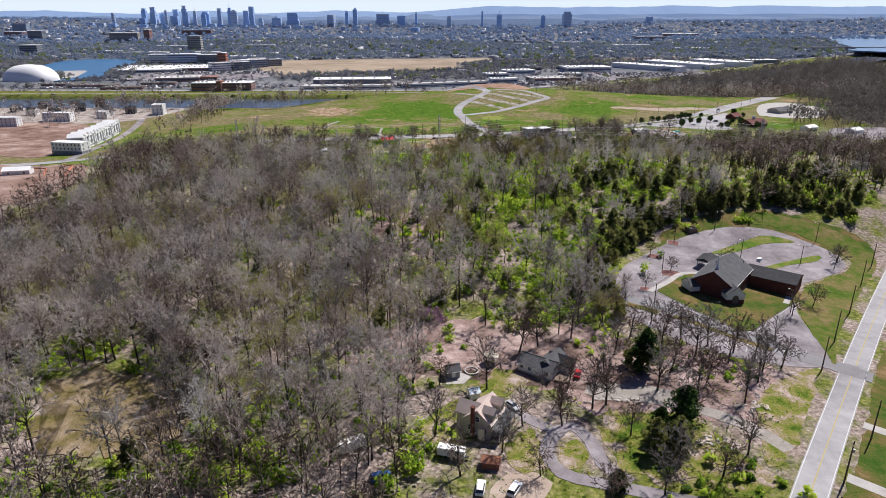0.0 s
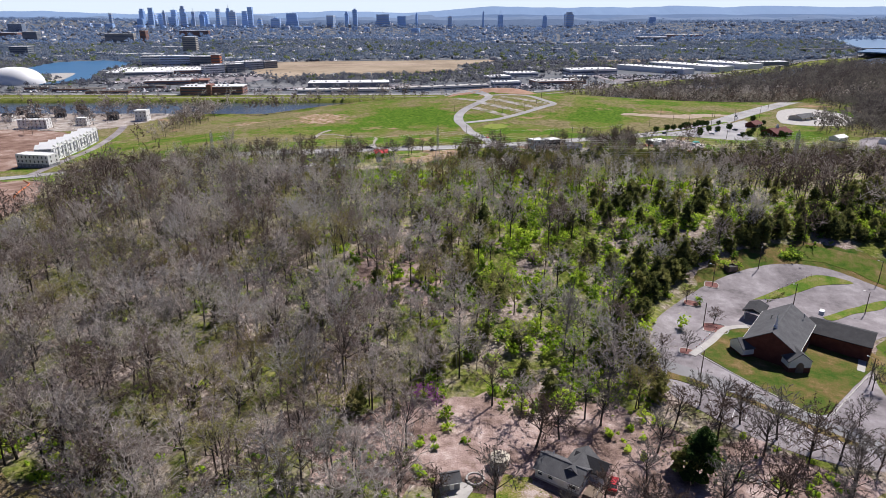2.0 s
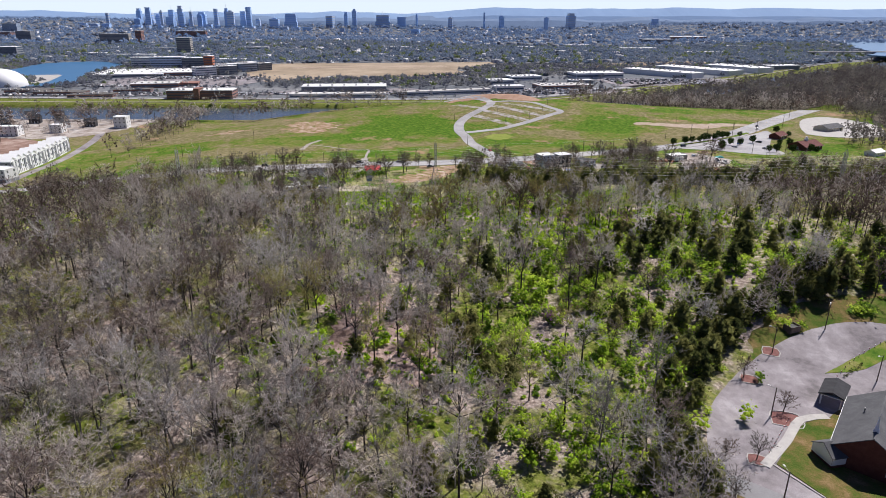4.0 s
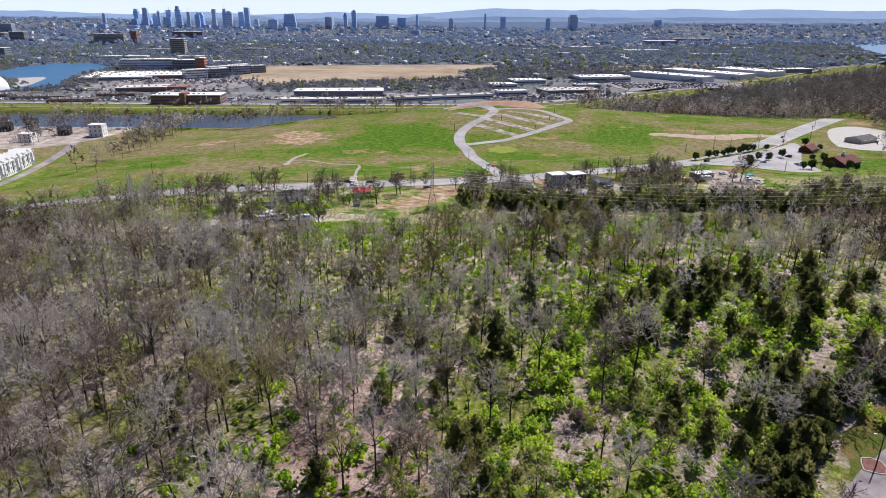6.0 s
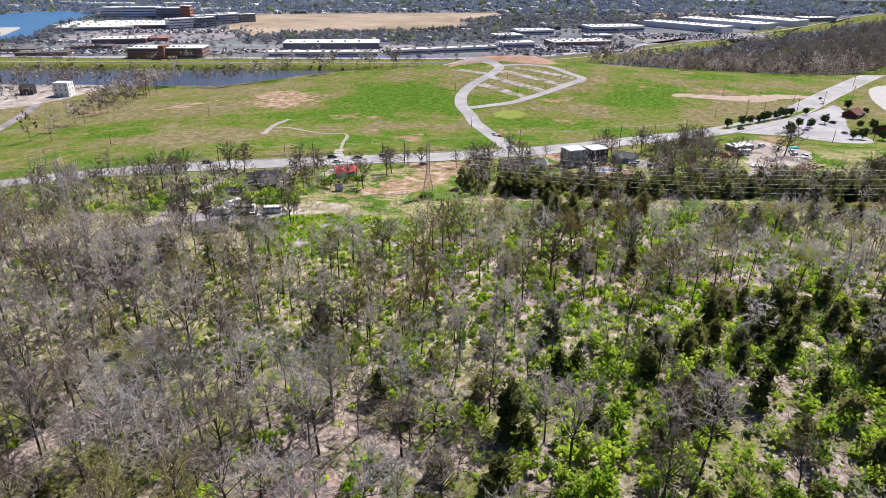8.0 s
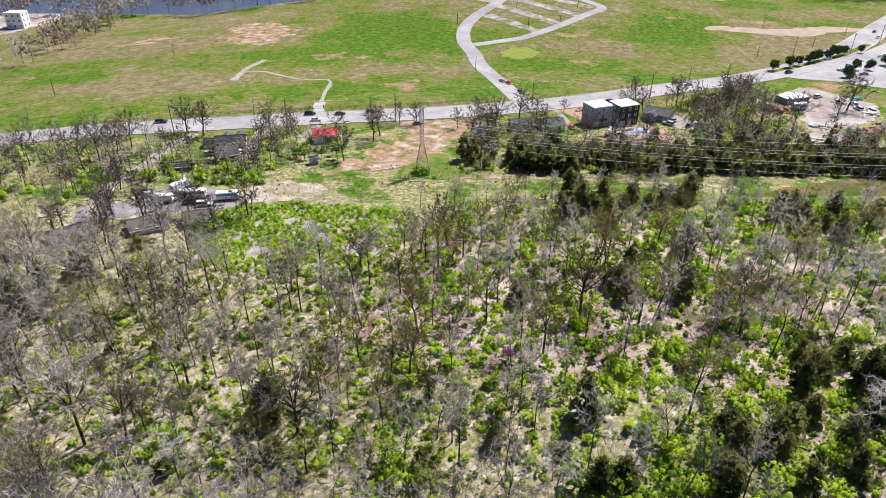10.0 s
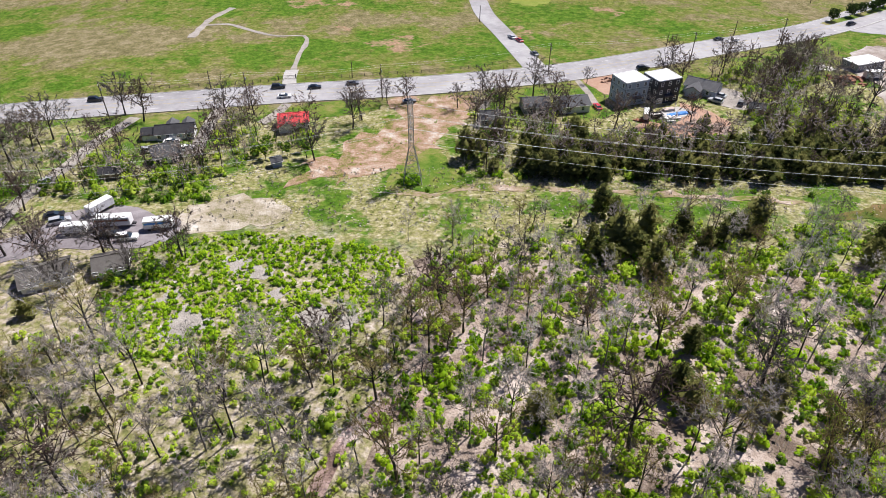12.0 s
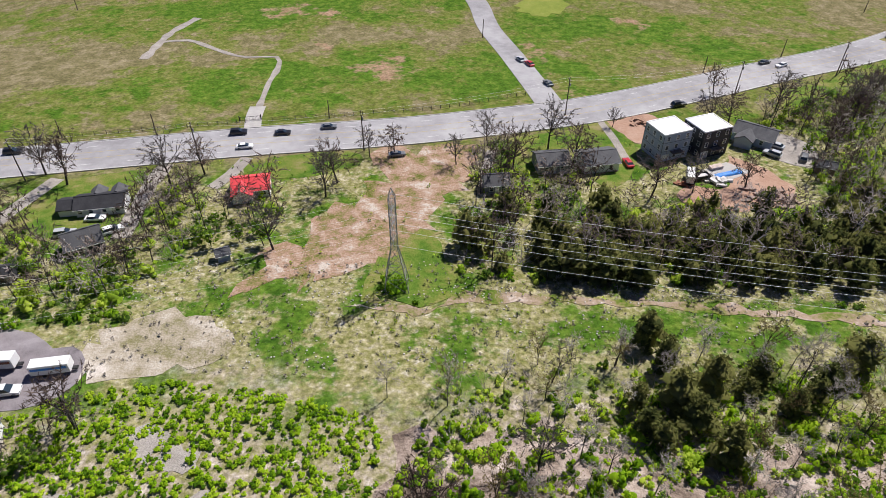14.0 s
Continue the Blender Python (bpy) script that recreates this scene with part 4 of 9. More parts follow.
# drive-through canopy
canopy = thing("carport", (105.6, 239.8, z_at(105.6, 239.8)), 51.5, "dark-roofed drive-through carport on white posts by the church", "carport")
part("roof", gable_roof(8.5, 5.6, 3.4, 1.0, 0.3, 0.35), M_shingle_dark, canopy)
part("ceiling_board", boxes((-4.2, 4.2, -2.7, 2.7, 3.1, 3.32)), M_siding, canopy)
for px in (-3.8, 3.8):
    for py in (-2.3, 2.3):
        part("post", boxes((px - 0.18, px + 0.18, py - 0.18, py + 0.18, -0.3, 3.1)), M_siding, canopy)
# grounds
setting(patch("pavement_church_lot", [(62, 190), (60, 203), (66, 224), (74, 238), (88, 254), (103, 266), (118, 274), (133, 278), (148, 276), (160, 268), (168, 258), (166, 246), (148, 232), (136, 224), (122, 200), (113, 165), (93, 163), (76, 172)], M_lot, 0.1, 0.3), "grey asphalt parking loop round the church", "parking lot")
setting(ribbon("road_church_drive", [(62, 206), (76, 196), (92, 180), (106, 168), (119, 160)], 6.5, M_asphalt_dark, 0.14), "asphalt drive from the street to the church", "road")
setting(patch("lawn_church", [(77, 212), (86, 222), (93, 229), (99, 231), (108, 236), (124, 232), (132, 215), (121, 204), (109, 193), (97, 183), (90, 190)], M_turf, 0.24, 0.3), "yellow-green mown lawn round the church", "lawn")
setting(ribbon("kerb_lawn", [(76, 212), (90, 189.5), (97, 182), (109, 192), (121.5, 203.5)], 0.35, M_concrete, 0.3, cross=1), "pale concrete kerb round the church lawn", "kerb")
setting(patch("lawn_island", [(111, 253), (126, 262), (143, 271), (155, 266.5), (140, 264), (122, 255)], M_lawn, 0.22, 0.3), "green grass island in the parking loop", "lawn")
setting(patch("lawn_island", [(130, 242), (145, 250), (160, 256), (157, 251), (142, 245), (132, 239.5)], M_lawn, 0.22, 0.3), "green grass island in the parking loop", "lawn")
setting(patch("lawn_east", [(121, 196), (136, 222), (150, 232), (168, 246), (172, 258), (162, 270), (150, 279), (133, 282), (150, 290), (178, 276), (184, 255), (158, 222), (130, 188), (118, 170), (114, 164)], mat("verge_grass", [(0.045, 0.095, 0.014), (0.085, 0.125, 0.02), (0.145, 0.13, 0.045), (0.22, 0.165, 0.085)], 0.3, 9, 0.9, 0.3, big=10, spec=0.03), 0.16, 0.8), "patchy green lawn between church lot and street", "lawn")
setting(patch("lawn_rim", [(90, 258), (101, 274), (120, 286), (142, 293), (168, 287), (188, 270), (178, 252), (160, 264), (147, 272), (133, 274), (118, 270), (103, 262)], M_turf, 0.07, 2.5), "dry yellow grass rim between the loop and the wood", "lawn")
setting(ribbon("path_church", [(74, 211), (84, 221), (92, 230), (100, 232)], 2.2, M_concrete, 0.3), "pale concrete walk along the church", "path")
setting(ribbon("path_church", [(121, 206), (128, 216), (134, 224)], 2.0, M_concrete, 0.3), "pale concrete walk along the church", "path")
for i in range(11):
    x, y = 66 + 3.1 * i * 0.78, 186 - 3.1 * i * 0.55
    setting(ribbon("parking_line", [(x, y), (x + 2.2, y + 3.6)], 0.14, M_paint_white, 0.125, thick=0, cross=1, step=2), "white parking stall line", "road marking")
    x, y = 80 + 3.1 * i * 0.9, 172 + i * -0.4
    setting(ribbon("parking_line", [(x, y), (x + 2.0, y + 3.8)], 0.14, M_paint_white, 0.125, thick=0, cross=1, step=2), "white parking stall line", "road marking")
M_mulch = mat("maroon_mulch", [(0.10, 0.045, 0.04), (0.19, 0.085, 0.075), (0.28, 0.15, 0.13)], 0.8, 7, 0.95, 0.4)
for x, y, r in ((73, 213, 1.0), (88, 230, 1.7), (87, 248.4, 1.1), (99.5, 262.5, 1.1)):
    setting(patch("planting_bed", [(x - 2.2 * r, y - 1.2 * r), (x + 1.5 * r, y - 2 * r), (x + 2.4 * r, y + 1 * r), (x - 1 * r, y + 1.8 * r)], M_mulch, 0.24, 0.3), "maroon mulch bed with a pale kerb", "planting bed")
    setting(ribbon("kerb_bed", [(x - 2.4 * r, y - 1.3 * r), (x + 1.6 * r, y - 2.2 * r), (x + 2.6 * r, y + 1.1 * r), (x - 1.1 * r, y + 2 * r), (x - 2.4 * r, y - 1.3 * r)], 0.25, M_concrete, 0.27, cross=1, step=1.5), "pale concrete kerb round a planting bed", "kerb")
setting(ribbon("lawn_strip", [(63, 200), (68, 197.5), (72, 194)], 3.0, M_turf, 0.2, ragged=0.5), "dry grass strip beside the church drive", "lawn")
setting(ribbon("lawn_strip", [(76, 191.5), (81, 188), (86, 183), (93, 176), (99, 171)], 2.2, M_turf, 0.2, ragged=0.6), "dry grass strip beside the church drive", "lawn")


def bollard(x, y):
    ob = thing("bollard", (x, y, z_at(x, y) + 0.1), 0, "short red and white marker post at the lot's edge", "bollard", "bollards of the church lot")
    part("post", rod(bmesh.new(), (0, 0, -0.1), (0, 0, 0.95), 0.09, 0.08, 8), M_trim, ob)
    part("red_band", rod(bmesh.new(), (0, 0, 0.5), (0, 0, 0.8), 0.1, sides=8), M_red_post, ob)


M_red_post = mat("red_post_paint", [(0.35, 0.03, 0.03), (0.5, 0.05, 0.05)], 1.0, 5, 0.5, 0)
for i in range(9):
    bollard(77 + 1.45 * i, 215.4 + 1.75 * i)
for i in range(15):
    bollard(105.8 + 2.5 * i, 243.4 + 1.92 * i + 3.0 * math.sin(math.pi * i / 14))
for i in range(7):
    ob = thing("clipped_shrub", (115.5 + 1.5 * i, 251.6 + 1.0 * i, z_at(115.5 + 1.5 * i, 251.6 + 1.0 * i) + 0.15), i * 50, "small dark clipped shrub on the grass island", "shrub", "shrubs of the grass island")
    share("foliage", mesh_of("foliage", *bush(840 + i, 70, 5, 0.6, 0.5, 0.16), M_cedar), ob)


def street_lamp(x, y, turn, H=8.5):
    ob = thing("street_lamp", (x, y, z_at(x, y)), turn, "tall wooden lamp post with a short arm in the church lot", "lamp post", "lamps of the church lot")
    part("pole", rod(bmesh.new(), (0, 0, -0.4), (0, 0, H), 0.16, 0.11, 8), M_pole, ob)
    part("arm", rod(bmesh.new(), (0, 0, H - 0.4), (1.5, 0, H + 0.1), 0.05, sides=5), M_steel, ob)
    part("lamp_head", boxes((1.4, 2.1, -0.16, 0.16, H + 0.02, H + 0.2), bevel=0.05), M_trim, ob)


for x, y, t in ((85, 231, 150), (100, 262, 160), (122, 274, 60), (124, 250, 200), (147, 246, 150), (72, 199, 100), (119, 199, 150), (165, 268, 170)):
    street_lamp(x, y, t)
bin_yard = thing("dumpster_enclosure", (111, 273, z_at(111, 273)), 20, "dark brown wooden dumpster enclosure at the wood's edge", "enclosure")
part("fence_wall", boxes((-2, 2, 1.4, 1.6, -0.3, 2.1), (-2, -1.8, -1.4, 1.4, -0.3, 2.1), (1.8, 2, -1.4, 1.4, -0.3, 2.1)), M_wood, bin_yard)
part("gate_leaf", boxes((-1.8, -0.05, -1.5, -1.4, 0.1, 2.0), (0.05, 1.8, -1.5, -1.4, 0.1, 2.0)), M_wood, bin_yard)
part("lid", boxes((-1.7, 1.7, -1.2, 1.3, 1.5, 1.65), bevel=0.03), M_black, bin_yard)
sign = thing("church_sign", (80.5, 188, z_at(80.5, 188)), 35, "dark sign board on two posts beside the church drive", "sign")
part("board", boxes((-1.4, 1.4, -0.1, 0.1, 0.9, 2.3), bevel=0.03), M_black, sign)
for x in (-1.2, 1.2):
    part("post", boxes((x - 0.08, x + 0.08, -0.08, 0.08, -0.3, 0.9)), M_wood, sign)
for z in (1.4, 1.8):
    part("text_bar", boxes((-1.0, 1.0, -0.125, -0.104, z - 0.08, z + 0.08)), M_trim, sign)

# ---- houses by the cul-de-sac ----
hA = house("house", "white cottage with grey cross-gabled roof among bare trees", (27.6, 161), -35, 10.4, 6.4, 2.6, 1.8, M_siding, M_shingle, [("s", -4, 1.7, 1.0, 1.1), ("s", -1.5, 1.7, 1.0, 1.1), ("s", 3.6, 1.7, 1.4, 1.2), ("e", 1.5, 1.7, 0.9, 1.2), ("e", -1.5, 1.7, 0.9, 1.2)], [("s", 1.2)])
limb_of(hA, "cross_wall", 2.4, 3.0, 90, 8.6, 5.6, 2.6, 2.1, M_siding, M_shingle)
limb_of(hA, "rear_wall", 4.6, 5.0, 0, 7.2, 4.6, 2.5, 1.7, M_siding, M_shingle_dark)
part("porch_floor", boxes((5.8, 8.6, -2.6, 1.2, -0.5, 0.4)), M_wood, hA)
for y in (-2.5, -1.3, 0, 1.1):
    part("porch_rail", boxes((8.45, 8.55, y, y + 0.1, 0.4, 1.4)), M_siding, hA)
part("step", boxes((8.6, 9.4, -1.6, 0.2, -0.5, 0.1)), M_wood, hA)
part("roof_vent", rod(bmesh.new(), (-3, 1.2, 4.2), (-3, 1.2, 5.1), 0.12, sides=8), M_trim, hA)

hB = house("house", "two-storey beige house with tan roof and dormers", (10.4, 136.0), 62, 8.8, 7.0, 4.2, 2.8, M_siding_beige, M_shingle_tan, [("w", -2, 1.8, 0.9, 1.4), ("w", 2, 1.8, 0.9, 1.4), ("w", 0, 4.6, 1.0, 1.3), ("s", -3, 1.8, 0.9, 1.3), ("s", 3.2, 1.8, 0.9, 1.3), ("s", -3, 4.0, 0.8, 1.0), ("n", 0, 2.0, 0.9, 1.3), ("n", 3, 4.0, 0.9, 1.1)], [("s", 0.4)], chimney=(-5.4, 0.8, 8.4))
for x in (-2.4, 2.4):
    limb_of(hB, "dormer_wall", x, -2.4, 90, 2.6, 2.0, 6.6, 1.0, M_siding_beige, M_shingle_tan)
    window(hB, pose(x, -3.72, 6.3), 0.8, 0.8)
limb_of(hB, "cross_wall", -1.5, 3.4, 90, 5.0, 4.5, 5.0, 2.2, M_siding_beige, M_shingle_tan)
bm = bmesh.new()
prism(bm, [(-6.4, 2.7), (-4.0, 3.3), (-4.0, 3.5), (-6.5, 2.9)], "x", -5.0, 5.0)
part("porch_roof", bm, M_shingle, hB, "dark porch roof")
part("porch_floor", boxes((-5.0, 5.0, -6.2, -4.1, -0.8, 0.4)), M_wood, hB)
for x in (-4.8, -2.4, 0, 2.4, 4.8):
    part("porch_post", boxes((x - 0.08, x + 0.08, -6.15, -5.99, 0.4, 2.75)), M_siding, hB)
part("bay", boxes((-5.9, -5.28, -2.5, -0.9, 0.2, 3.2)), M_siding_beige, hB)
shed = house("shed", "dark grey garden shed with gable roof on a concrete pad", (2.6, 158.5), 15, 3.6, 3.2, 2.3, 1.1, M_siding_grey, M_shingle, [], [("s", 0)], category="shed", plinth=False)
setting(patch("pavement_pad", [(1, 154), (6, 154.5), (8, 158), (4, 160.5), (0, 159)], M_concrete, 0.1, 0.3, smooth=False), "pale concrete pad by the shed", "pavement")
shed2 = house("shed", "small white shed with pale blue metal roof", (8.2, 148.2), 20, 2.4, 2.2, 2.0, 0.6, M_siding, mat("pale_blue_metal", [(0.42, 0.52, 0.58), (0.58, 0.66, 0.70)], 0.6, 6, 0.4, 0.05), [], [("s", 0)], category="shed", plinth=False)
ring = thing("fire_ring", (8.2, 160.6, z_at(8.2, 160.6)), 0, "low round stone ring on bare ground", "fire ring")
for i in range(16):
    a = i * math.tau / 16
    part("stone", boxes((-0.36, 0.36, -0.2, 0.2, -0.1, 0.42), bevel=0.06), M_concrete, ring).matrix_basis = pose(1.9 * math.cos(a), 1.9 * math.sin(a), 0, 0, 0, math.degrees(a) + 90)
gaz = thing("gazebo", (14, 165, z_at(14, 165)), 10, "small gazebo with pale eight-sided roof on posts", "gazebo")
bm = bmesh.new()
rod(bm, (0, 0, 2.5), (0, 0, 3.9), 2.4, 0.15, 8)
part("roof", bm, M_siding_beige, gaz, "pale weathered roof")
for i in range(8):
    a = (i + 0.5) * math.tau / 8
    part("post", boxes((-0.08, 0.08, -0.08, 0.08, -0.3, 2.55)), M_siding, gaz).matrix_basis = pose(2.0 * math.cos(a), 2.0 * math.sin(a), 0)
part("floor", rod(bmesh.new(), (0, 0, -0.2), (0, 0, 0.25), 2.2, sides=8), M_wood, gaz)
DRIVE = [(80, 123), (74, 133), (62, 143), (50, 148), (40, 149)]
setting(ribbon("driveway_cottage", DRIVE, 4.0, M_gravel, 0.1, ragged=0.3), "pale gravel driveway from the street", "driveway")
setting(patch("gravel_yard", [(38, 150), (42, 155), (52, 155), (60, 151), (66, 146), (62, 143), (50, 146)], M_gravel, 0.09, 2.2), "pale gravel yard with stones", "yard")
CULDESAC = [(78, 100), (60, 107), (44, 113), (34, 116), (27, 119), (24.5, 126), (27, 132), (32, 136), (36, 130), (37, 122), (42, 116)]
setting(ribbon("driveway_loop", CULDESAC, 3.6, M_lot, 0.1, ragged=0.2), "worn asphalt loop drive round a grass island", "driveway")
setting(ribbon("driveway_loop", [(29, 133), (24, 137), (19, 141), (16, 144)], 3.4, M_lot, 0.11, ragged=0.2), "worn asphalt drive to the beige house", "driveway")
setting(patch("leaf_litter", [(-34, 172), (-8, 188), (16, 191), (44, 187), (58, 178), (76, 167), (96, 156), (88, 138), (76, 128), (62, 138), (44, 142), (32, 150), (12, 156), (-6, 160), (-24, 160)], M_litter, 0.045, 7.0), "pinkish-brown dry leaf litter under bare trees", "leaf litter")
setting(patch("lawn_house", [(18, 149), (24, 156), (20, 161), (10, 156), (4, 146), (-4, 141), (-3, 128), (4, 127), (12, 147)], M_yard, 0.08, 4.5), "rough yellow-green grass between the houses", "lawn")
setting(patch("lawn_yard", [(14, 128), (22, 136), (24, 128), (25, 120), (16, 120)], M_yard, 0.08, 2.5), "green grass beside the drive", "lawn")
setting(patch("lawn_island", [(28, 128), (33, 131), (34, 123), (30, 120), (27, 122)], M_yard, 0.08, 1.0), "grass island inside the loop drive", "lawn")
setting(patch("lawn_yard", [(38, 136), (46, 142), (60, 139), (68, 128), (72, 112), (60, 110), (44, 118), (40, 126)], M_yard, 0.08, 5.0), "green grass under bare yard trees", "lawn")
setting(patch("lawn_clearing", [(-112, 157), (-96, 162), (-76, 153), (-64, 138), (-66, 124), (-90, 124), (-103, 136)], mat("dry_clearing_grass", [(0.09, 0.085, 0.025), (0.155, 0.125, 0.05), (0.23, 0.175, 0.105), (0.33, 0.26, 0.19)], 0.35, 8, 0.95, 0.4, big=8, spec=0.03), 0.25, 9.0), "dry yellow grass clearing in the wood", "lawn")
for nm, pts in (("lawn_street_east", [(84, 108), (100, 128), (142, 182), (150, 178), (160, 150), (140, 100), (110, 90)]), ("lawn_street_west", [(72, 118), (80, 122), (102, 152), (108, 160), (100, 158), (84, 146), (78, 134)])):
    setting(patch(nm, pts, M_turf if "east" in nm else M_yard, 0.085, 1.5), "mown yellow-green roadside lawn", "lawn")
for (x, y), t in (((88, 114), -37), ((104, 134), -37), ((132, 168), -37)):
    d = Vector((math.cos(radians(t)), math.sin(radians(t))))
    setting(ribbon("driveway_east", [(x, y), (x + d.x * 12, y + d.y * 12), (x + d.x * 24, y + d.y * 24)], 3.2, M_concrete, 0.1), "pale concrete driveway across the lawn", "driveway")
setting(ribbon("driveway_church", [(113, 163), (117, 160), (121, 157)], 6.5, M_asphalt_dark, 0.135), "asphalt apron where the church drive meets the street", "driveway")
car("silver", "sedan", 18.2, 143.6, -55, "silver sedan parked by the beige house", lift=0.15)
car("red", "sedan", 38.2, 158.5, 70, "red car parked by the white cottage")
car("white", "suv", 8.2, 113.6, 80, "white van parked on the yard")
car("white", "suv", 15.6, 113.2, 60, "white van parked on the gravel yard")
setting(patch("gravel_yard", [(8, 108), (20, 109), (24, 116), (18, 120), (12, 116)], M_dirt, 0.07, 1.0), "bare earth yard with parked vans", "yard")
trailer("camper_trailer", "pale weathered camper trailer under bare trees", (-21.5, 127), 35, 6.5, 2.3, 2.0, M_siding, M_roof_white)
trailer("camper_trailer", "white camper trailer on the grass", (2, 124.5), -15, 6.5, 2.3, 1.9, M_siding, M_roof_white)
scrap = thing("rusty_shed", (11, 121.5, z_at(11, 121.5)), -10, "low rusty red metal shed", "shed")
part("wall", boxes((-2, 2, -1.4, 1.4, -0.3, 1.7)), M_rust, scrap)
part("roof", gable_roof(4.2, 2.8, 1.7, 0.5, 0.2, 0.1), M_rust, scrap)
car("blue", "suv", -14, 117, 30, "dark blue car parked under trees")


# ---- stones, wood piles and scrap about the yards ----
stone_rng = random.Random(12)
M_stone = mat("weathered_limestone", [(0.22, 0.20, 0.18), (0.36, 0.33, 0.31), (0.52, 0.49, 0.46)], 0.8, 6, 0.95, 0.4, thing=0.8)
M_lumber = mat("old_lumber", [(0.25, 0.19, 0.14), (0.42, 0.35, 0.28), (0.6, 0.54, 0.46)], 0.6, 8, 0.9, 0.2, thing=0.9)


def stone_mesh(seed):
    bm = bmesh.new()
    bmesh.ops.create_icosphere(bm, subdivisions=1, radius=0.5)
    r = random.Random(seed)
    for v in bm.verts:
        v.co *= r.uniform(0.75, 1.15)
        v.co.z *= 0.6
    me = bpy.data.meshes.new("stone")
    bm.to_mesh(me)
    bm.free()
    me.materials.append(M_stone)
    return me


STONES = [stone_mesh(i) for i in range(5)]


def stone_row(name, label, a, b, n, spread=0.5, size=0.8):
    """A tumbled line of field stones from a to b."""
    mx, my = (a[0] + b[0]) / 2, (a[1] + b[1]) / 2
    ob = thing(name, (mx, my, z_at(mx, my)), 0, label, "stone wall")
    for i in range(n):
        f = (i + stone_rng.random()) / n
        x, y = a[0] + (b[0] - a[0]) * f + stone_rng.gauss(0, spread), a[1] + (b[1] - a[1]) * f + stone_rng.gauss(0, spread)
        s = size * stone_rng.uniform(0.5, 1.5)
        share("stone", STONES[i % 5], ob, pose(x - mx, y - my, z_at(x, y) - z_at(mx, my) + 0.1 * s, 0, 0, stone_rng.uniform(0, 360)) @ Matrix.Scale(s, 4))


for a, b, n, sp in (((43, 148), (53, 146.2), 24, 0.35), ((62, 165), (68, 160), 20, 1.0), ((66, 160), (74, 156), 22, 1.1), ((83.5, 146), (77, 137), 22, 0.4), ((62, 128), (68, 126), 18, 1.0), ((38, 146), (44, 148), 12, 0.5)):
    stone_row("stone_wall", "tumbled pale limestone field stones on leaf litter", a, b, n, sp)


def wood_pile(name, label, x, y, turn, n, length):
    ob = thing(name, (x, y, z_at(x, y)), turn, label, "wood pile")
    for i in range(n):
        part("board", boxes((-length / 2, length / 2, -0.12, 0.12, 0, 0.09)), M_lumber, ob).matrix_basis = pose(stone_rng.gauss(0, 0.5), stone_rng.gauss(0, 0.8), 0.05 + 0.09 * (i // 3), 0, stone_rng.gauss(0, 3), stone_rng.gauss(0, 22))


wood_pile("lumber_pile", "loose pile of weathered grey lumber in a yard", 75.7, 140.2, 40, 14, 3.2)
wood_pile("pallet_stack", "stack of pale boards on the gravel", 81.5, 140.4, 70, 12, 2.4)
wood_pile("brush_pile", "heap of old boards and branches by a cedar", 62.5, 127.5, 10, 16, 3.6)
wood_pile("lumber_pile", "loose pile of weathered lumber near the wood", 66.8, 159, 120, 10, 2.6)


# ---- along the main road ----
for nm, pts in (("lawn_black_house", [(-97, 489), (-72, 496), (-71, 484), (-70, 474), (-74, 466), (-88, 464), (-97, 472)]), ("lawn_red_house", [(-48, 502), (-20, 507), (-17, 499), (-32, 492), (-46, 494)]), ("lawn_townhouse", [(48, 524), (58, 527), (61, 512), (58, 498), (50, 488), (44, 498), (50, 512)]), ("lawn_verge_east", [(112, 546), (130, 556), (176, 580), (178, 574), (150, 552), (118, 538)]), ("lawn_cottages", [(22, 512), (28, 516), (44, 520), (47, 510), (40, 488), (28, 486), (20, 495)])):
    setting(patch(nm, pts, M_lawn, 0.07, 0.8), "bright green mown lawn by the road", "lawn")
setting(patch("bare_ground", [(-14, 507), (0, 510), (13, 513), (15, 500), (12, 488), (4, 476), (0, 462), (-8, 456), (-20, 452), (-30, 448), (-33, 452), (-24, 462), (-22, 476), (-10, 490)], M_claymix, 0.06, 6.0), "bare tan earth with dry weeds", "bare ground")
setting(patch("bare_ground", [(-31, 448), (-18, 451), (-8, 458), (-14, 470), (-24, 466), (-30, 458)], M_claymix, 0.09, 8.0), "reddish bare clay with rubble", "bare ground")
setting(patch("lawn_tower", [(-8, 450), (-6, 443), (2, 441), (9, 446), (8, 458), (3, 470), (-3, 462)], M_lawn, 0.11, 5.5), "bright green grass round the pylon's foot", "lawn")
setting(patch("bare_strip", [(-57, 421), (-56, 434), (-41, 438), (-33, 434), (-34, 424), (-45, 421)], M_dry_bare, 0.07, 4.0), "pale dry bare ground", "bare ground")
setting(patch("gravel_track", [(-12, 440), (7, 441), (8, 446), (30, 445), (60, 442), (95, 438), (94, 436), (60, 439.5), (30, 442), (10, 441.5), (4, 438.5)], M_weedy, 0.09, 2.2), "pale stony track under the power line", "track")
LOWWOOD = [(-2, 342), (-6, 366), (0, 382), (-2, 400), (6, 411), (20, 412), (36, 409), (60, 408), (86, 408), (120, 404), (132, 370), (112, 344), (60, 338)]
setting(patch("leaf_litter_slope", LOWWOOD, M_litter_lit, 0.05, 5.0), "pinkish dry leaf litter under the open wood of the slope", "leaf litter")
setting(patch("leaf_litter_opening", [(-40, 240), (-20, 236), (0, 242), (3, 262), (-6, 280), (-20, 288), (-32, 278), (-30, 262)], M_litter, 0.05, 6.0), "pinkish-brown dry leaf litter in a gap of the wood", "leaf litter")
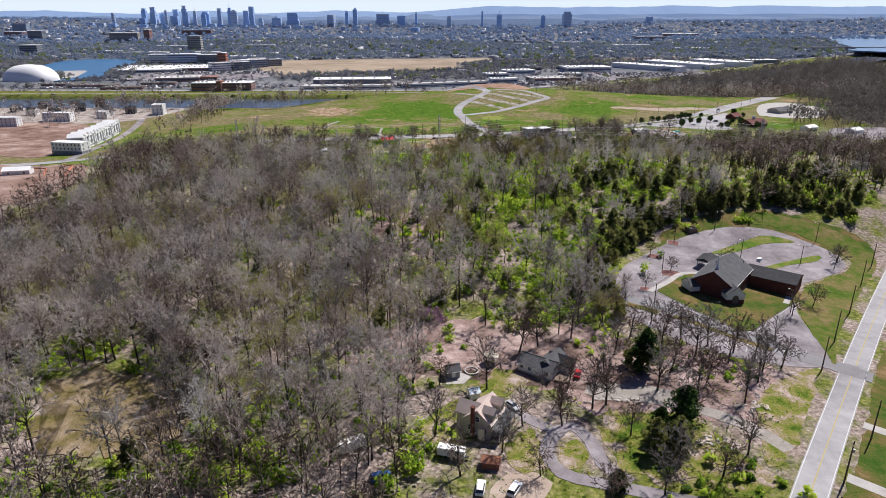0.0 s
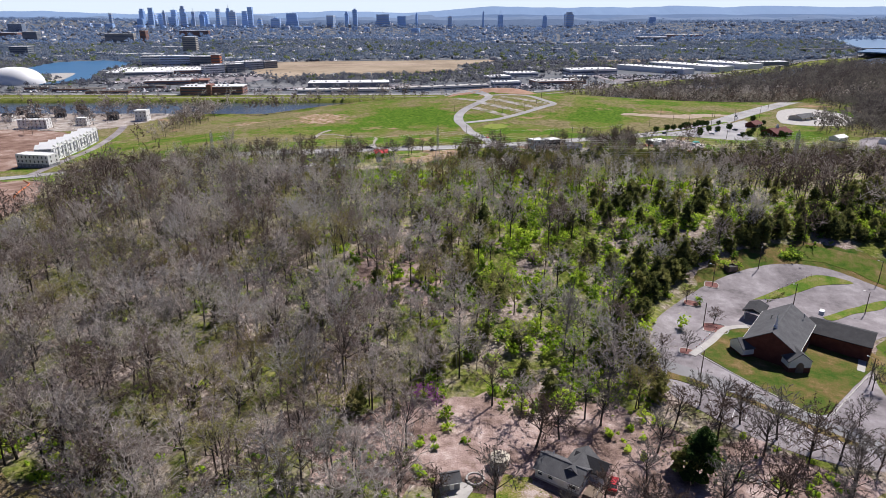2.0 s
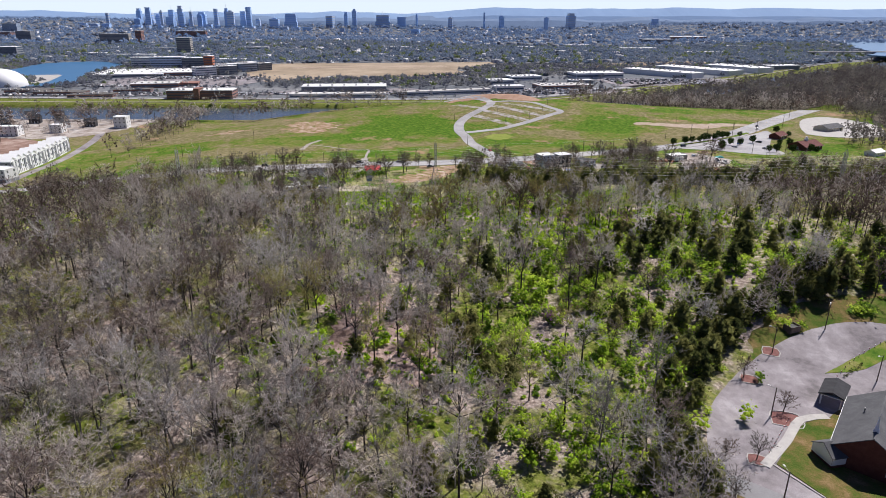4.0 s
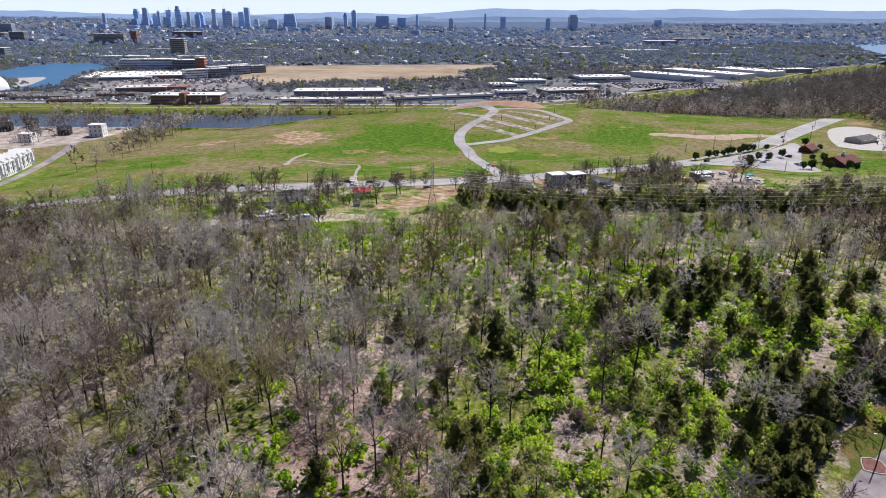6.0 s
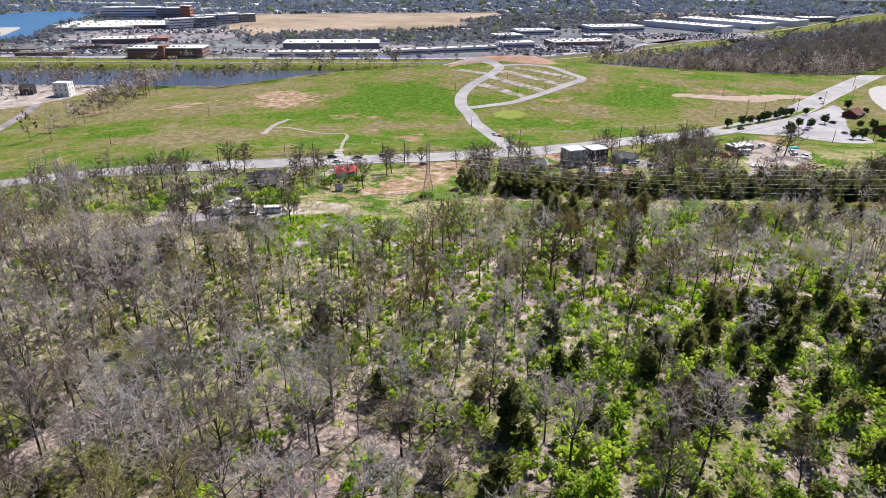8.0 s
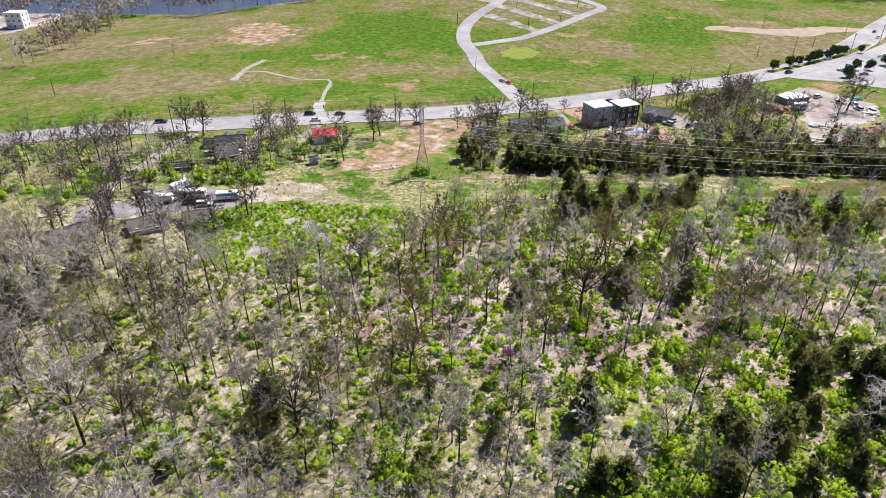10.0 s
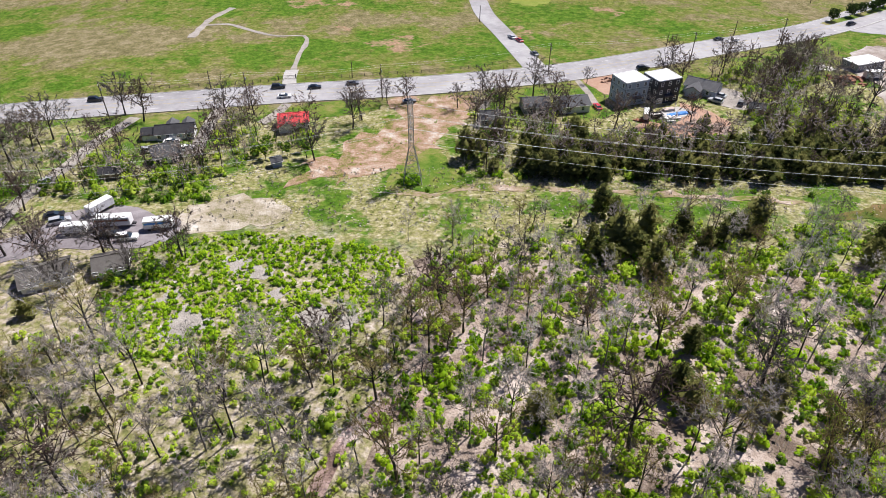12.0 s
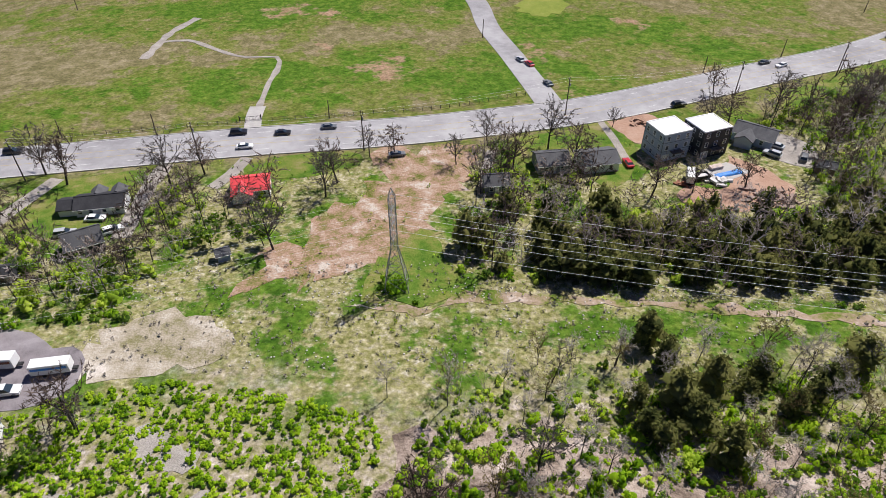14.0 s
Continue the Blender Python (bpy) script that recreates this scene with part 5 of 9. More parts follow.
setting(ribbon("bare_track", [(-12, 352), (-8, 363), (-0.5, 368.4), (7.7, 374.4), (14, 380), (20, 388)], 3.0, M_litter, 0.08, ragged=0.9), "pinkish bare track through the wood", "track")
for cx, cy, r in ((-42.7, 388, 3.4), (-38.3, 406.5, 2.4), (-32.5, 404, 2.2), (-19, 390, 3.2), (-12, 389, 2.2), (-27, 396, 1.8), (-50, 396, 2.0)):
    setting(patch("gravel_patch", [(cx + r * 1.2 * math.cos(a), cy + r * 1.3 * math.sin(a)) for a in np.arange(7) * math.tau / 7], M_gravel, 0.07, 3.4), "bare grey gravel between shrubs", "bare ground")
for nm, pts in (("bare_field", [(-146, 690), (-144, 722), (-126, 738), (-108, 722), (-100, 690), (-112, 668), (-128, 666)]), ("bare_field", [(-222, 690), (-196, 706), (-180, 700), (-186, 692), (-206, 686)])):
    setting(patch(nm, pts, M_claymix, 0.07, 13.0), "worn reddish bare patch on the field", "bare ground")
setting(patch("bare_crest", [(6, 816), (14, 832), (40, 842), (76, 842), (100, 834), (110, 818), (96, 810), (70, 818), (44, 821), (22, 818)], M_clay, 0.12, 2.5), "orange-tan bare earth on the mound's crest", "bare ground")
setting(patch("bare_field", [(180, 700), (240, 690), (262, 700), (300, 716), (276, 722), (230, 708), (190, 710)], M_dirt, 0.07, 3.0), "pale track across the field", "track")
setting(patch("lawn_basin", [(36, 640), (46, 652), (58, 650), (58, 636), (46, 628)], mat("lime_grass", [(0.11, 0.16, 0.015), (0.18, 0.22, 0.025), (0.26, 0.26, 0.06)], 0.2, 8, 0.9, 0.2), 0.09, 5.0), "lime-green wet basin in the field", "basin")
setting(ribbon("path_field", [(-106, 578), (-106.5, 596), (-106, 609), (-101, 626)], 3.4, M_gravel, 0.1, ragged=0.8), "pale gravel path through the grass", "path")
setting(ribbon("path_field", [(-106, 597), (-96, 599), (-86, 592), (-77, 585), (-68, 580.5), (-57, 581), (-54, 570), (-54, 556), (-53, 542), (-52, 524)], 1.9, M_gravel, 0.1, ragged=0.9), "pale gravel path through the grass", "path")
setting(ribbon("driveway_gate", [(-51, 521), (-52.5, 529), (-53, 536)], 5.0, M_concrete, 0.12), "pale apron at the field gate", "driveway")
setting(ribbon("driveway_red_house", [(-48, 503), (-50, 494), (-53, 487)], 3.6, M_gravel, 0.12), "gravel driveway beside the red-roofed house", "driveway")
setting(ribbon("driveway_black_house", [(-69, 499), (-69.5, 488), (-68, 474), (-67, 464)], 4.0, M_gravel, 0.12, ragged=0.3), "gravel driveway beside the black-roofed house", "driveway")
setting(ribbon("driveway_yard", [(-95, 491), (-99, 472), (-99.5, 455), (-101, 436), (-99, 418), (-95, 408)], 4.2, M_gravel, 0.12, ragged=0.2), "pale lane down to the trailer yard", "driveway")
setting(patch("pavement_yard", [(-102, 415), (-90, 420), (-86, 430), (-76, 433), (-64, 429), (-56, 425), (-57, 416), (-66, 413), (-76, 413), (-88, 408), (-98, 405)], M_lot, 0.1, 1.8), "grey asphalt yard with trailers and trucks", "yard")
setting(patch("building_plot", [(56, 526), (70, 532), (72, 520), (64, 512), (60, 516)], M_clay, 0.08, 1.0), "churned reddish building plot", "bare ground")
setting(patch("pavement_slab", [(75, 497), (84, 502), (89, 497), (78, 490)], M_concrete, 0.14, 0.2, smooth=False), "fresh pale concrete slab behind the townhouses", "pavement")
setting(patch("bare_ground", [(86, 506), (93, 499), (97, 488), (90, 480), (76, 478), (66, 482), (70, 490), (80, 489)], M_clay, 0.08, 1.4), "bare reddish earth with cut brush", "bare ground")
setting(ribbon("driveway_cottage", [(54, 527), (56, 515), (57, 503)], 2.4, M_gravel, 0.11, ragged=0.3), "two worn wheel tracks over a lawn", "driveway")
setting(patch("gravel_yard", [(96, 513), (104, 520), (112, 512), (108, 500), (99, 503)], M_gravel, 0.09, 0.8), "gravel parking yard by the grey house", "yard")
setting(ribbon("driveway_grey", [(20, 508), (18, 497), (17, 488)], 2.6, M_gravel, 0.1), "gravel driveway to a small house", "driveway")

black = house("house", "long low white house with black shingle roof", (-76.2, 476.8), 11, 11.0, 6.4, 2.5, 1.4, M_siding, M_shingle_dark, [("s", -4.5, 1.7, 0.9, 1.2), ("s", -2, 1.7, 0.9, 1.2), ("s", 1.0, 1.7, 0.9, 1.2), ("s", 4, 1.7, 0.9, 1.2), ("e", 0, 1.7, 1.0, 1.2)], [("s", 2.6)])
limb_of(black, "side_wall", -7.5, 0.2, 0, 4.2, 5.2, 2.2, 1.0, M_siding, M_shingle_dark)
for x in (-1.5, 3.2):
    limb_of(black, "front_gable", x, 3.6, 90, 3.4, 3.2, 2.4, 1.1, M_siding, M_shingle)
house("barn", "dark grey gabled garage with open front", (-72.8, 460), 30, 7.5, 6.0, 2.8, 2.2, M_siding_black, M_shingle, [], [("s", 0)], category="garage", plinth=False)
house("shed", "low dark shed half hidden by shrubs", (-84, 449), 10, 5, 3.5, 2.0, 0.8, M_wood, M_shingle_dark, [], [], category="shed", plinth=False)
red = house("house", "small house with bright red metal roof behind trees", (-42.0, 485.5), 12, 9.0, 7.2, 2.5, 1.6, M_siding, M_red_metal, [("s", -3, 1.6, 0.9, 1.2), ("s", 3, 1.6, 0.9, 1.2), ("e", 0, 1.6, 0.9, 1.2)], [("s", 0)])
limb_of(red, "front_wall", -2.2, -3.4, 90, 4.4, 4.8, 2.4, 1.5, M_siding, M_red_metal)
for i in range(8):
    part("roof_seam", boxes((-4.4 + i * 1.25 - 0.03, -4.4 + i * 1.25 + 0.03, -0.05, 4.2, 0, 0.06)), M_red_metal, red).matrix_basis = pose(0, 0, 4.36, -24.0, 0, 0)
kiosk = house("shed", "small blue-grey playhouse shed on the grass", (-41, 456.5), 25, 2.6, 2.4, 1.9, 0.8, M_siding_blue, M_shingle, [], [("e", 0)], category="shed", plinth=False)
for (x, y), t, L, W, mw, mr, lb in (((35.5, 499), 8, 8.5, 7.5, M_siding_grey, M_shingle, "small grey cottage with dark roof among bare trees"), ((48, 500), 12, 9.5, 8.0, M_siding, M_shingle, "white cottage with low grey roof"), ((20, 487.5), 6, 6.0, 5.0, M_siding_grey, M_shingle, "little grey outbuilding with shingle roof"), ((96.5, 515.5), -35, 11, 8, M_siding_blue, M_shingle, "grey-blue bungalow with slate-coloured gabled roof")):
    h = house("house", lb, (x, y), t, L, W, 2.8, 1.6, mw, mr, [("s", -L / 4, 1.6, 0.9, 1.2), ("s", L / 4, 1.6, 0.9, 1.2), ("w", 0, 1.6, 0.9, 1.2), ("e", 0, 1.6, 0.9, 1.2)], [("s", 0)])
limb_of(h, "rear_wall", -1.5, -4.8, 90, 5.0, 4.6, 2.7, 1.2, M_siding_blue, M_shingle)
house("shed", "dark wooden shed with grey roof", (108.5, 497.5), -20, 4.6, 3.2, 2.2, 0.9, M_wood, M_shingle, [], [("s", 0)], category="shed", plinth=False)

# two tall modern townhouses
for (x, y), mw, lb in (((68.3, 507.6), M_siding_blue, "three-storey blue-grey panel townhouse with flat white roof"), ((79.6, 509.5), M_siding_black, "three-storey charcoal townhouse with flat white roof")):
    t = block("townhouse", lb, (x, y), 22, 9.2, 8.4, 8.3, mw, M_roof_white, 3, (3, 3), (0.9, 1.25), "townhouse", 0.25)
    for z in (0.9, 3.2, 5.8):
        part("panel_joint", boxes((-4.63, 4.63, -4.23, 4.23, z, z + 0.1)), M_siding_black, t)
    for x0 in (-4.64, 4.54):
        for y0 in (-4.24, 4.14):
            part("corner_trim", boxes((x0, x0 + 0.1, y0, y0 + 0.1, 0, 8.3)), M_siding_black, t)
    part("balcony_deck", boxes((-1.8, 1.8, -6.0, -4.22, 2.9, 3.05)), M_wood, t)
    for i in range(9):
        part("baluster", boxes((-1.78 + i * 0.44, -1.74 + i * 0.44, -6.0, -5.96, 3.05, 4.05)), M_black, t)
    part("garage_door", boxes((-4.2, -1.8, -4.28, -4.2, 0.0, 2.2)), M_trim, t)
wood_box = thing("lumber_stack", (80, 498.6, z_at(80, 498.6)), 20, "stack of tan lumber behind the dark townhouse", "lumber")
for i in range(4):
    for j in range(3):
        part("board_bundle", boxes((-1.9, 1.9, -0.8 + i * 0.42, -0.45 + i * 0.42, j * 0.34, j * 0.34 + 0.3)), M_shingle_tan, wood_box)


def rubble(name, at, label, material, n, spread, size, seed, category="rubble heap"):
    """A heap of loose pieces in one thing."""
    r = random.Random(seed)
    ob = thing(name, (at[0], at[1], z_at(*at)), 0, label, category)
    for i in range(n):
        a, d = r.random() * 6.28, spread * r.random() ** 0.7
        s = size * (0.4 + r.random())
        bm = boxes((-s, s, -s * (0.25 + 0.5 * r.random()), s * 0.4, -0.1, s * (0.2 + 0.35 * r.random())))
        x, y = d * math.cos(a), d * math.sin(a) * 0.8
        part("piece", bm, material, ob).matrix_basis = pose(x, y, max(0, (1 - d / spread)) * size * 0.9 + z_at(at[0] + x, at[1] + y) - z_at(*at), r.uniform(-14, 14), r.uniform(-14, 14), r.random() * 360)
    return ob


rubble("scrap_heap", (78, 491.5), "heap of planks and scrap behind the townhouses", M_debris, 26, 4.2, 0.8, 1)
rubble("scrap_heap", (69.5, 490.5), "red and grey building scrap on bare ground", M_rust, 14, 2.4, 0.7, 2)
rubble("earth_heap", (66, 526), "heap of red clay and broken stone", M_clay, 22, 3.4, 1.0, 3)
rubble("brush_heap", (88, 484), "long heap of cut brown brush", M_brushpile, 60, 8.0, 0.9, 4, "brush heap")
tarp = thing("tarpaulin", (82, 495.4, z_at(82, 495.4)), 20, "crumpled bright blue tarpaulin over building material", "tarpaulin")
bm = bmesh.new()
bmesh.ops.create_grid(bm, x_segments=22, y_segments=8, size=1, matrix=Matrix.Diagonal((5.0, 1.1, 1, 1)))
for v in bm.verts:
    e = max(abs(v.co.x) / 5.0, abs(v.co.y) / 1.1)
    v.co.z = 0.75 * (1 - e ** 4) + 0.2 * noise.noise(v.co * 1.3) * (1 - e) - 0.02
part("sheet", bm, M_blue_tarp, tarp)
dump = thing("dumpster", (74.5, 493.2, z_at(74.5, 493.2)), 15, "black open dumpster behind the townhouses", "dumpster")
part("body", boxes((-1.9, 1.9, -1.05, -0.95, 0.1, 1.5), (-1.9, 1.9, 0.95, 1.05, 0.1, 1.5), (-1.9, -1.8, -0.95, 0.95, 0.1, 1.5), (1.8, 1.9, -0.95, 0.95, 0.1, 1.5), (-1.9, 1.9, -1.0, 1.0, 0.1, 0.2)), M_black, dump)
part("load", boxes((-1.7, 1.7, -0.9, 0.9, 0.2, 1.1)), M_debris, dump)
trailer("cargo_trailer", "white enclosed cargo trailer by the townhouses", (71, 492), 75, 5.0, 2.1, 2.0, M_siding, M_roof_white)
trailer("box_trailer", "white box trailer with red-striped roof in the yard", (-71.5, 423), 5, 8.2, 2.3, 2.1, M_siding, M_roof_white, M_rust)
trailer("box_trailer", "white box trailer beside the shrubs", (-78, 430), 60, 6.5, 2.2, 2.0, M_siding, M_roof_white)
trailer("box_trailer", "white box trailer with blue band at the yard's edge", (-60.5, 422), 10, 6.5, 2.2, 2.0, M_siding, M_roof_white, M_blue_tarp)
trailer("box_trailer", "short white box trailer in the yard", (-79, 419.5), 8, 5.6, 2.1, 1.9, M_siding, M_siding)
M_shingle_brown = mat("brown_grey_shingles", [(0.08, 0.07, 0.065), (0.125, 0.115, 0.105), (0.18, 0.17, 0.155)], 0.5, 12, 0.9, 0.15)
for (x, y), t, lb in (((-94, 395), 38, "long house with dark shingle roof under bare trees"), ((-76, 401.5), 30, "low house with dark brown roof among trees"), ((-64, 405.5), 20, "small house with grey-brown hipped roof behind shrubs")):
    house("house", lb, (x, y), t, 9.5 if x < -70 else 6.5, 6.8, 1.9, 1.6, M_siding, M_shingle_brown, [("s", -3, 1.6, 0.9, 1.2), ("s", 2, 1.6, 0.9, 1.2), ("e", 1, 1.6, 0.9, 1.2), ("e", -1.5, 1.6, 0.9, 1.2)], [("s", 0)])

# cars on the road and in the yards
for p, k, x, y, t, lb in (("black", "suv", -114, 504.5, 10, "black suv on the main road"), ("black", "suv", -54, 517, 9, "black pickup on the main road"), ("white", "sedan", -50, 508.5, 9, "white patrol sedan on the main road"), ("black", "sedan", -41, 517, 8, "black sedan on the main road"), ("grey", "sedan", -28, 521, 8, "dark blue-grey sedan on the main road"), ("silver", "sedan", 34, 578, 112, "silver sedan on the side road"), ("red", "sedan", 37, 573.5, 112, "dark red sedan on the side road"), ("grey", "sedan", 41.5, 555, 112, "grey sedan on the side road"), ("black", "suv", 81, 538, 18, "black pickup on the road verge"), ("black", "sedan", 123, 576, 25, "black sedan on the main road"),
                          ("grey", "sedan", -6.5, 504.5, 12, "dark sedan parked by the verge"), ("red", "sedan", 56.8, 500.5, 100, "red car parked on a grass track"), ("silver", "suv", 98, 506, 140, "silver van parked on gravel"), ("silver", "sedan", 101, 511, 140, "silver car parked on gravel"), ("grey", "suv", 106, 504, 60, "dark car parked on gravel"), ("silver", "suv", -80, 465, 15, "silver pickup parked on grass"), ("white", "suv", -69.5, 466.5, 35, "white suv parked by the garage"), ("white", "sedan", -76, 471.5, 5, "white car parked by the black-roofed house"), ("black", "sedan", -88, 427, 20, "black car parked in the trailer yard"), ("silver", "suv", -85, 424, 25, "silver van parked in the trailer yard"), ("white", "suv", -66, 417, 10, "white pickup parked in the yard"), ("black", "suv", -70.5, 418.5, 10, "black pickup parked in the yard"), ("silver", "sedan", -100, 445, 80, "silver car parked on the lane"),
                          ("white", "sedan", 128, 573, 207, "white car on the main road"), ("white", "sedan", 230, 632, 40, "white car on the main road"), ("black", "sedan", 300, 708, 48, "black car on the main road"), ("white", "suv", 292, 690, 228, "white van on the main road")):
    car(p, k, x, y, t, lb, lift=0.13 if "road" in lb else 0.1)


# ---- poles, pylons and wires ----
def utility_pole(x, y, H=11.0, turn=10.0, arm=True, lean=0.0):
    ob = thing("utility_pole", (x, y, z_at(x, y)), turn, "tall dark wooden utility pole beside the road", "utility pole", "poles along the road")
    part("pole", rod(bmesh.new(), (0, 0, -0.5), (lean, 0, H), 0.2, 0.12, 8), M_pole, ob)
    if arm:
        part("crossarm", boxes((lean - 0.08, lean + 0.08, -1.1, 1.1, H - 0.9, H - 0.74)), M_pole, ob)
        for y0 in (-1.0, -0.4, 0.4, 1.0):
            part("insulator", rod(bmesh.new(), (lean, y0, H - 0.74), (lean, y0, H - 0.5), 0.05, 0.03, 6), M_trim, ob)
        part("transformer", rod(bmesh.new(), (lean * 0.8 + 0.3, 0, H - 2.8), (lean * 0.8 + 0.3, 0, H - 1.9), 0.24, sides=10), M_steel, ob)


POLES = [(-103, 490), (-60, 500), (-16, 507.5), (44, 531), (101, 545), (144, 565)]
for x, y in POLES:
    utility_pole(x, y, 12.5)
for x, y in ((211, 637), (250, 646), (283, 673), (320, 700), (363, 772)):
    utility_pole(x, y, 12.5, 40)
for x, y, h in ((-105, 514, 6), (-78, 516, 7), (-29, 528, 6), (21, 603, 7.5), (98, 567, 6), (132, 583, 7), (127, 546, 7), (144, 550, 7), (189, 635, 7), (235, 662, 7), (272, 694, 8), (223, 709, 7), (229, 562, 8), (257, 569, 8), (146, 567, 7), (-160, 640, 7), (-190, 560, 8), (-205, 520, 8), (12, 712, 7), (60, 700, 6), (84, 716, 6), (100, 742, 6), (110, 776, 6), (56, 746, 6)):
    utility_pole(x, y, h, 0, False, 0.15)
for x, y in ((108, 160), (122, 178), (140, 200), (160, 226), (178, 248), (86, 112), (102, 128)):
    utility_pole(x, y, 11, -38, x < 100)


M_wire = mat("bright_aluminium", [(0.55, 0.55, 0.54), (0.72, 0.72, 0.70)], 0.5, 4, 0.4, 0, spec=0.5)


def wire(name, a, b, sag, label, r=0.02):
    """A sagging wire between two points."""
    a, b = Vector(a), Vector(b)
    n = 14
    pts = [np.array(a.lerp(b, i / n)) - np.array((0, 0, sag * 4 * (i / n) * (1 - i / n))) for i in range(n + 1)]
    return tagged(new(name, mesh_of(name, *tube(pts, [r] * (n + 1), 3), M_wire)), label, "wire", "overhead wires")


def pylon(x, y, turn, H=24.0, label="slim grey lattice pylon with short arms on the cleared strip"):
    ob = thing("pylon", (x, y, z_at(x, y)), turn, label, "pylon", "pylons of the power line")

    def half(z):
        return 2.6 * (1 - z / 10.5) + 0.65 * z / 10.5 if z < 10.5 else 0.65
    levels = [0, 3.6, 7.2, 10.5] + [10.5 + 1.5 * i for i in range(1, 9)]
    for sx in (-1, 1):
        for sy in (-1, 1):
            part("leg", rods([((sx * half(a), sy * half(a), a - (0.6 if a == 0 else 0)), (sx * half(b), sy * half(b), b), 0.085) for a, b in zip(levels, levels[1:])], 5), M_steel, ob)
    for s in range(4):
        bars = []
        for a, b in zip(levels, levels[1:]):
            p, q = half(a), half(b)
            c = [(-1, -1), (1, -1), (1, 1), (-1, 1), (-1, -1)]
            (x0, y0), (x1, y1) = c[s], c[s + 1]
            bars += [((x0 * p, y0 * p, a), (x1 * q, y1 * q, b), 0.05), ((x1 * p, y1 * p, a), (x0 * q, y0 * q, b), 0.05), ((x0 * q, y0 * q, b), (x1 * q, y1 * q, b), 0.05)]
        part("lattice", rods(bars, 4), M_steel, ob)
    for z in (14.5, 18.0, 21.5):
        for s in (-1, 1):
            tip = (0, s * 3.2, z + 0.3)
            part("arm", rods([((-0.65, s * 0.65, z), tip, 0.05), ((0.65, s * 0.65, z), tip, 0.05), ((0, s * 0.65, z + 1.3), tip, 0.05)], 4), M_steel, ob)
            part("insulator", rod(bmesh.new(), (0, s * 3.2, z + 0.3), (0, s * 3.2, z - 0.7), 0.07, sides=6), M_trim, ob)
    part("peak", rods([((sx * 0.65, sy * 0.65, 22.5), (0, 0, 24.5), 0.06) for sx in (-1, 1) for sy in (-1, 1)], 4), M_steel, ob)
    return ob


LINE = [(-132, 412), (-2.5, 447), (205, 414), (400, 383)]
for (x, y), t in zip(LINE, (15, 3, -9, -9)):
    pylon(x, y, t)
for (x0, y0), (x1, y1) in zip(LINE, LINE[1:]):
    d = Vector((x1 - x0, y1 - y0)).normalized()
    for z in (13.8, 17.3, 20.8):
        for s in (-3.2, 3.2):
            wire("power_line", (x0 - d.y * s, y0 + d.x * s, z_at(x0, y0) + z), (x1 - d.y * s, y1 + d.x * s, z_at(x1, y1) + z), 5.0, "bright sagging conductor of the power line", 0.032 if x0 > -50 else 0.015)
for (x0, y0), (x1, y1) in zip(POLES, POLES[1:]):
    for s in (-1.0, 1.0):
        wire("overhead_wire", (x0, y0 + s, z_at(x0, y0) + 12), (x1, y1 + s, z_at(x1, y1) + 12), 1.2, "thin overhead wire along the road", 0.018)

# rail fence along the field
FENCE = spline([(-112, 512.5), (-54, 524.5), (-19, 530.5), (8, 536), (33, 546)], 3.0)
fence = thing("fence", (-54, 524.5, z_at(-54, 524.5)), 0, "dark low rail fence between road and field", "fence")
origin = Vector((-54, 524.5, z_at(-54, 524.5)))
post_mesh = part("post", boxes((-0.07, 0.07, -0.07, 0.07, -0.3, 1.3)), M_black, fence)
rows3 = []
for i, (x, y) in enumerate(FENCE):
    if -56.5 < x < -49:
        continue
    rows3.append(Vector((x, y, z_at(x, y))))
    share("post", post_mesh.data, fence, Matrix.Translation(rows3[-1] - origin))
for p, q in zip(rows3, rows3[1:]):
    if (q - p).length < 4.5:
        part("rail", rods([(p - origin + Vector((0, 0, z)), q - origin + Vector((0, 0, z)), 0.035) for z in (0.4, 0.8, 1.2)], 4), M_black, fence)
gate = thing("field_gate", (-52.8, 526, z_at(-52.8, 526)), 12, "dark steel gate across the field entrance", "gate")
part("gate_frame", rods([((-3, 0, 0.3), (3, 0, 0.3), 0.05), ((-3, 0, 1.4), (3, 0, 1.4), 0.05), ((-3, 0, 0.3), (-3, 0, 1.4), 0.05), ((3, 0, 0.3), (3, 0, 1.4), 0.05)], 5), M_black, gate)
for i in range(14):
    part("bar", rod(bmesh.new(), (-2.8 + i * 0.43, 0, 0.3), (-2.8 + i * 0.43, 0, 1.4), 0.03, sides=4), M_black, gate)
for x in (-3.2, 3.2):
    part("gate_post", boxes((x - 0.14, x + 0.14, -0.14, 0.14, -0.4, 1.8)), M_black, gate)


# ---- the commercial plot east of the field ----
setting(patch("pavement_restaurant", [(178, 597), (212, 616), (248, 640), (280, 668), (298, 684), (292, 660), (276, 630), (262, 600), (256, 566), (240, 560), (226, 568), (210, 582), (192, 588)], M_asphalt, 0.1, 0.5), "pale asphalt car park with islands", "parking lot")
setting(ribbon("lawn_verge", [(180, 601), (212, 621), (246, 645), (276, 672)], 4.0, M_lawn, 0.16), "strip of grass with clipped round trees", "lawn")
setting(patch("lawn_plot", [(214, 572), (232, 560), (258, 562), (290, 570), (286, 556), (250, 548), (220, 556)], M_lawn, 0.15, 0.6), "mown grass in front of the car park", "lawn")
setting(patch("pavement_tan_lot", [(326, 668), (340, 654), (368, 652), (396, 667), (425, 730), (410, 780), (375, 765), (345, 716)], M_concrete, 0.2, 0.4), "tan concrete forecourt", "parking lot")
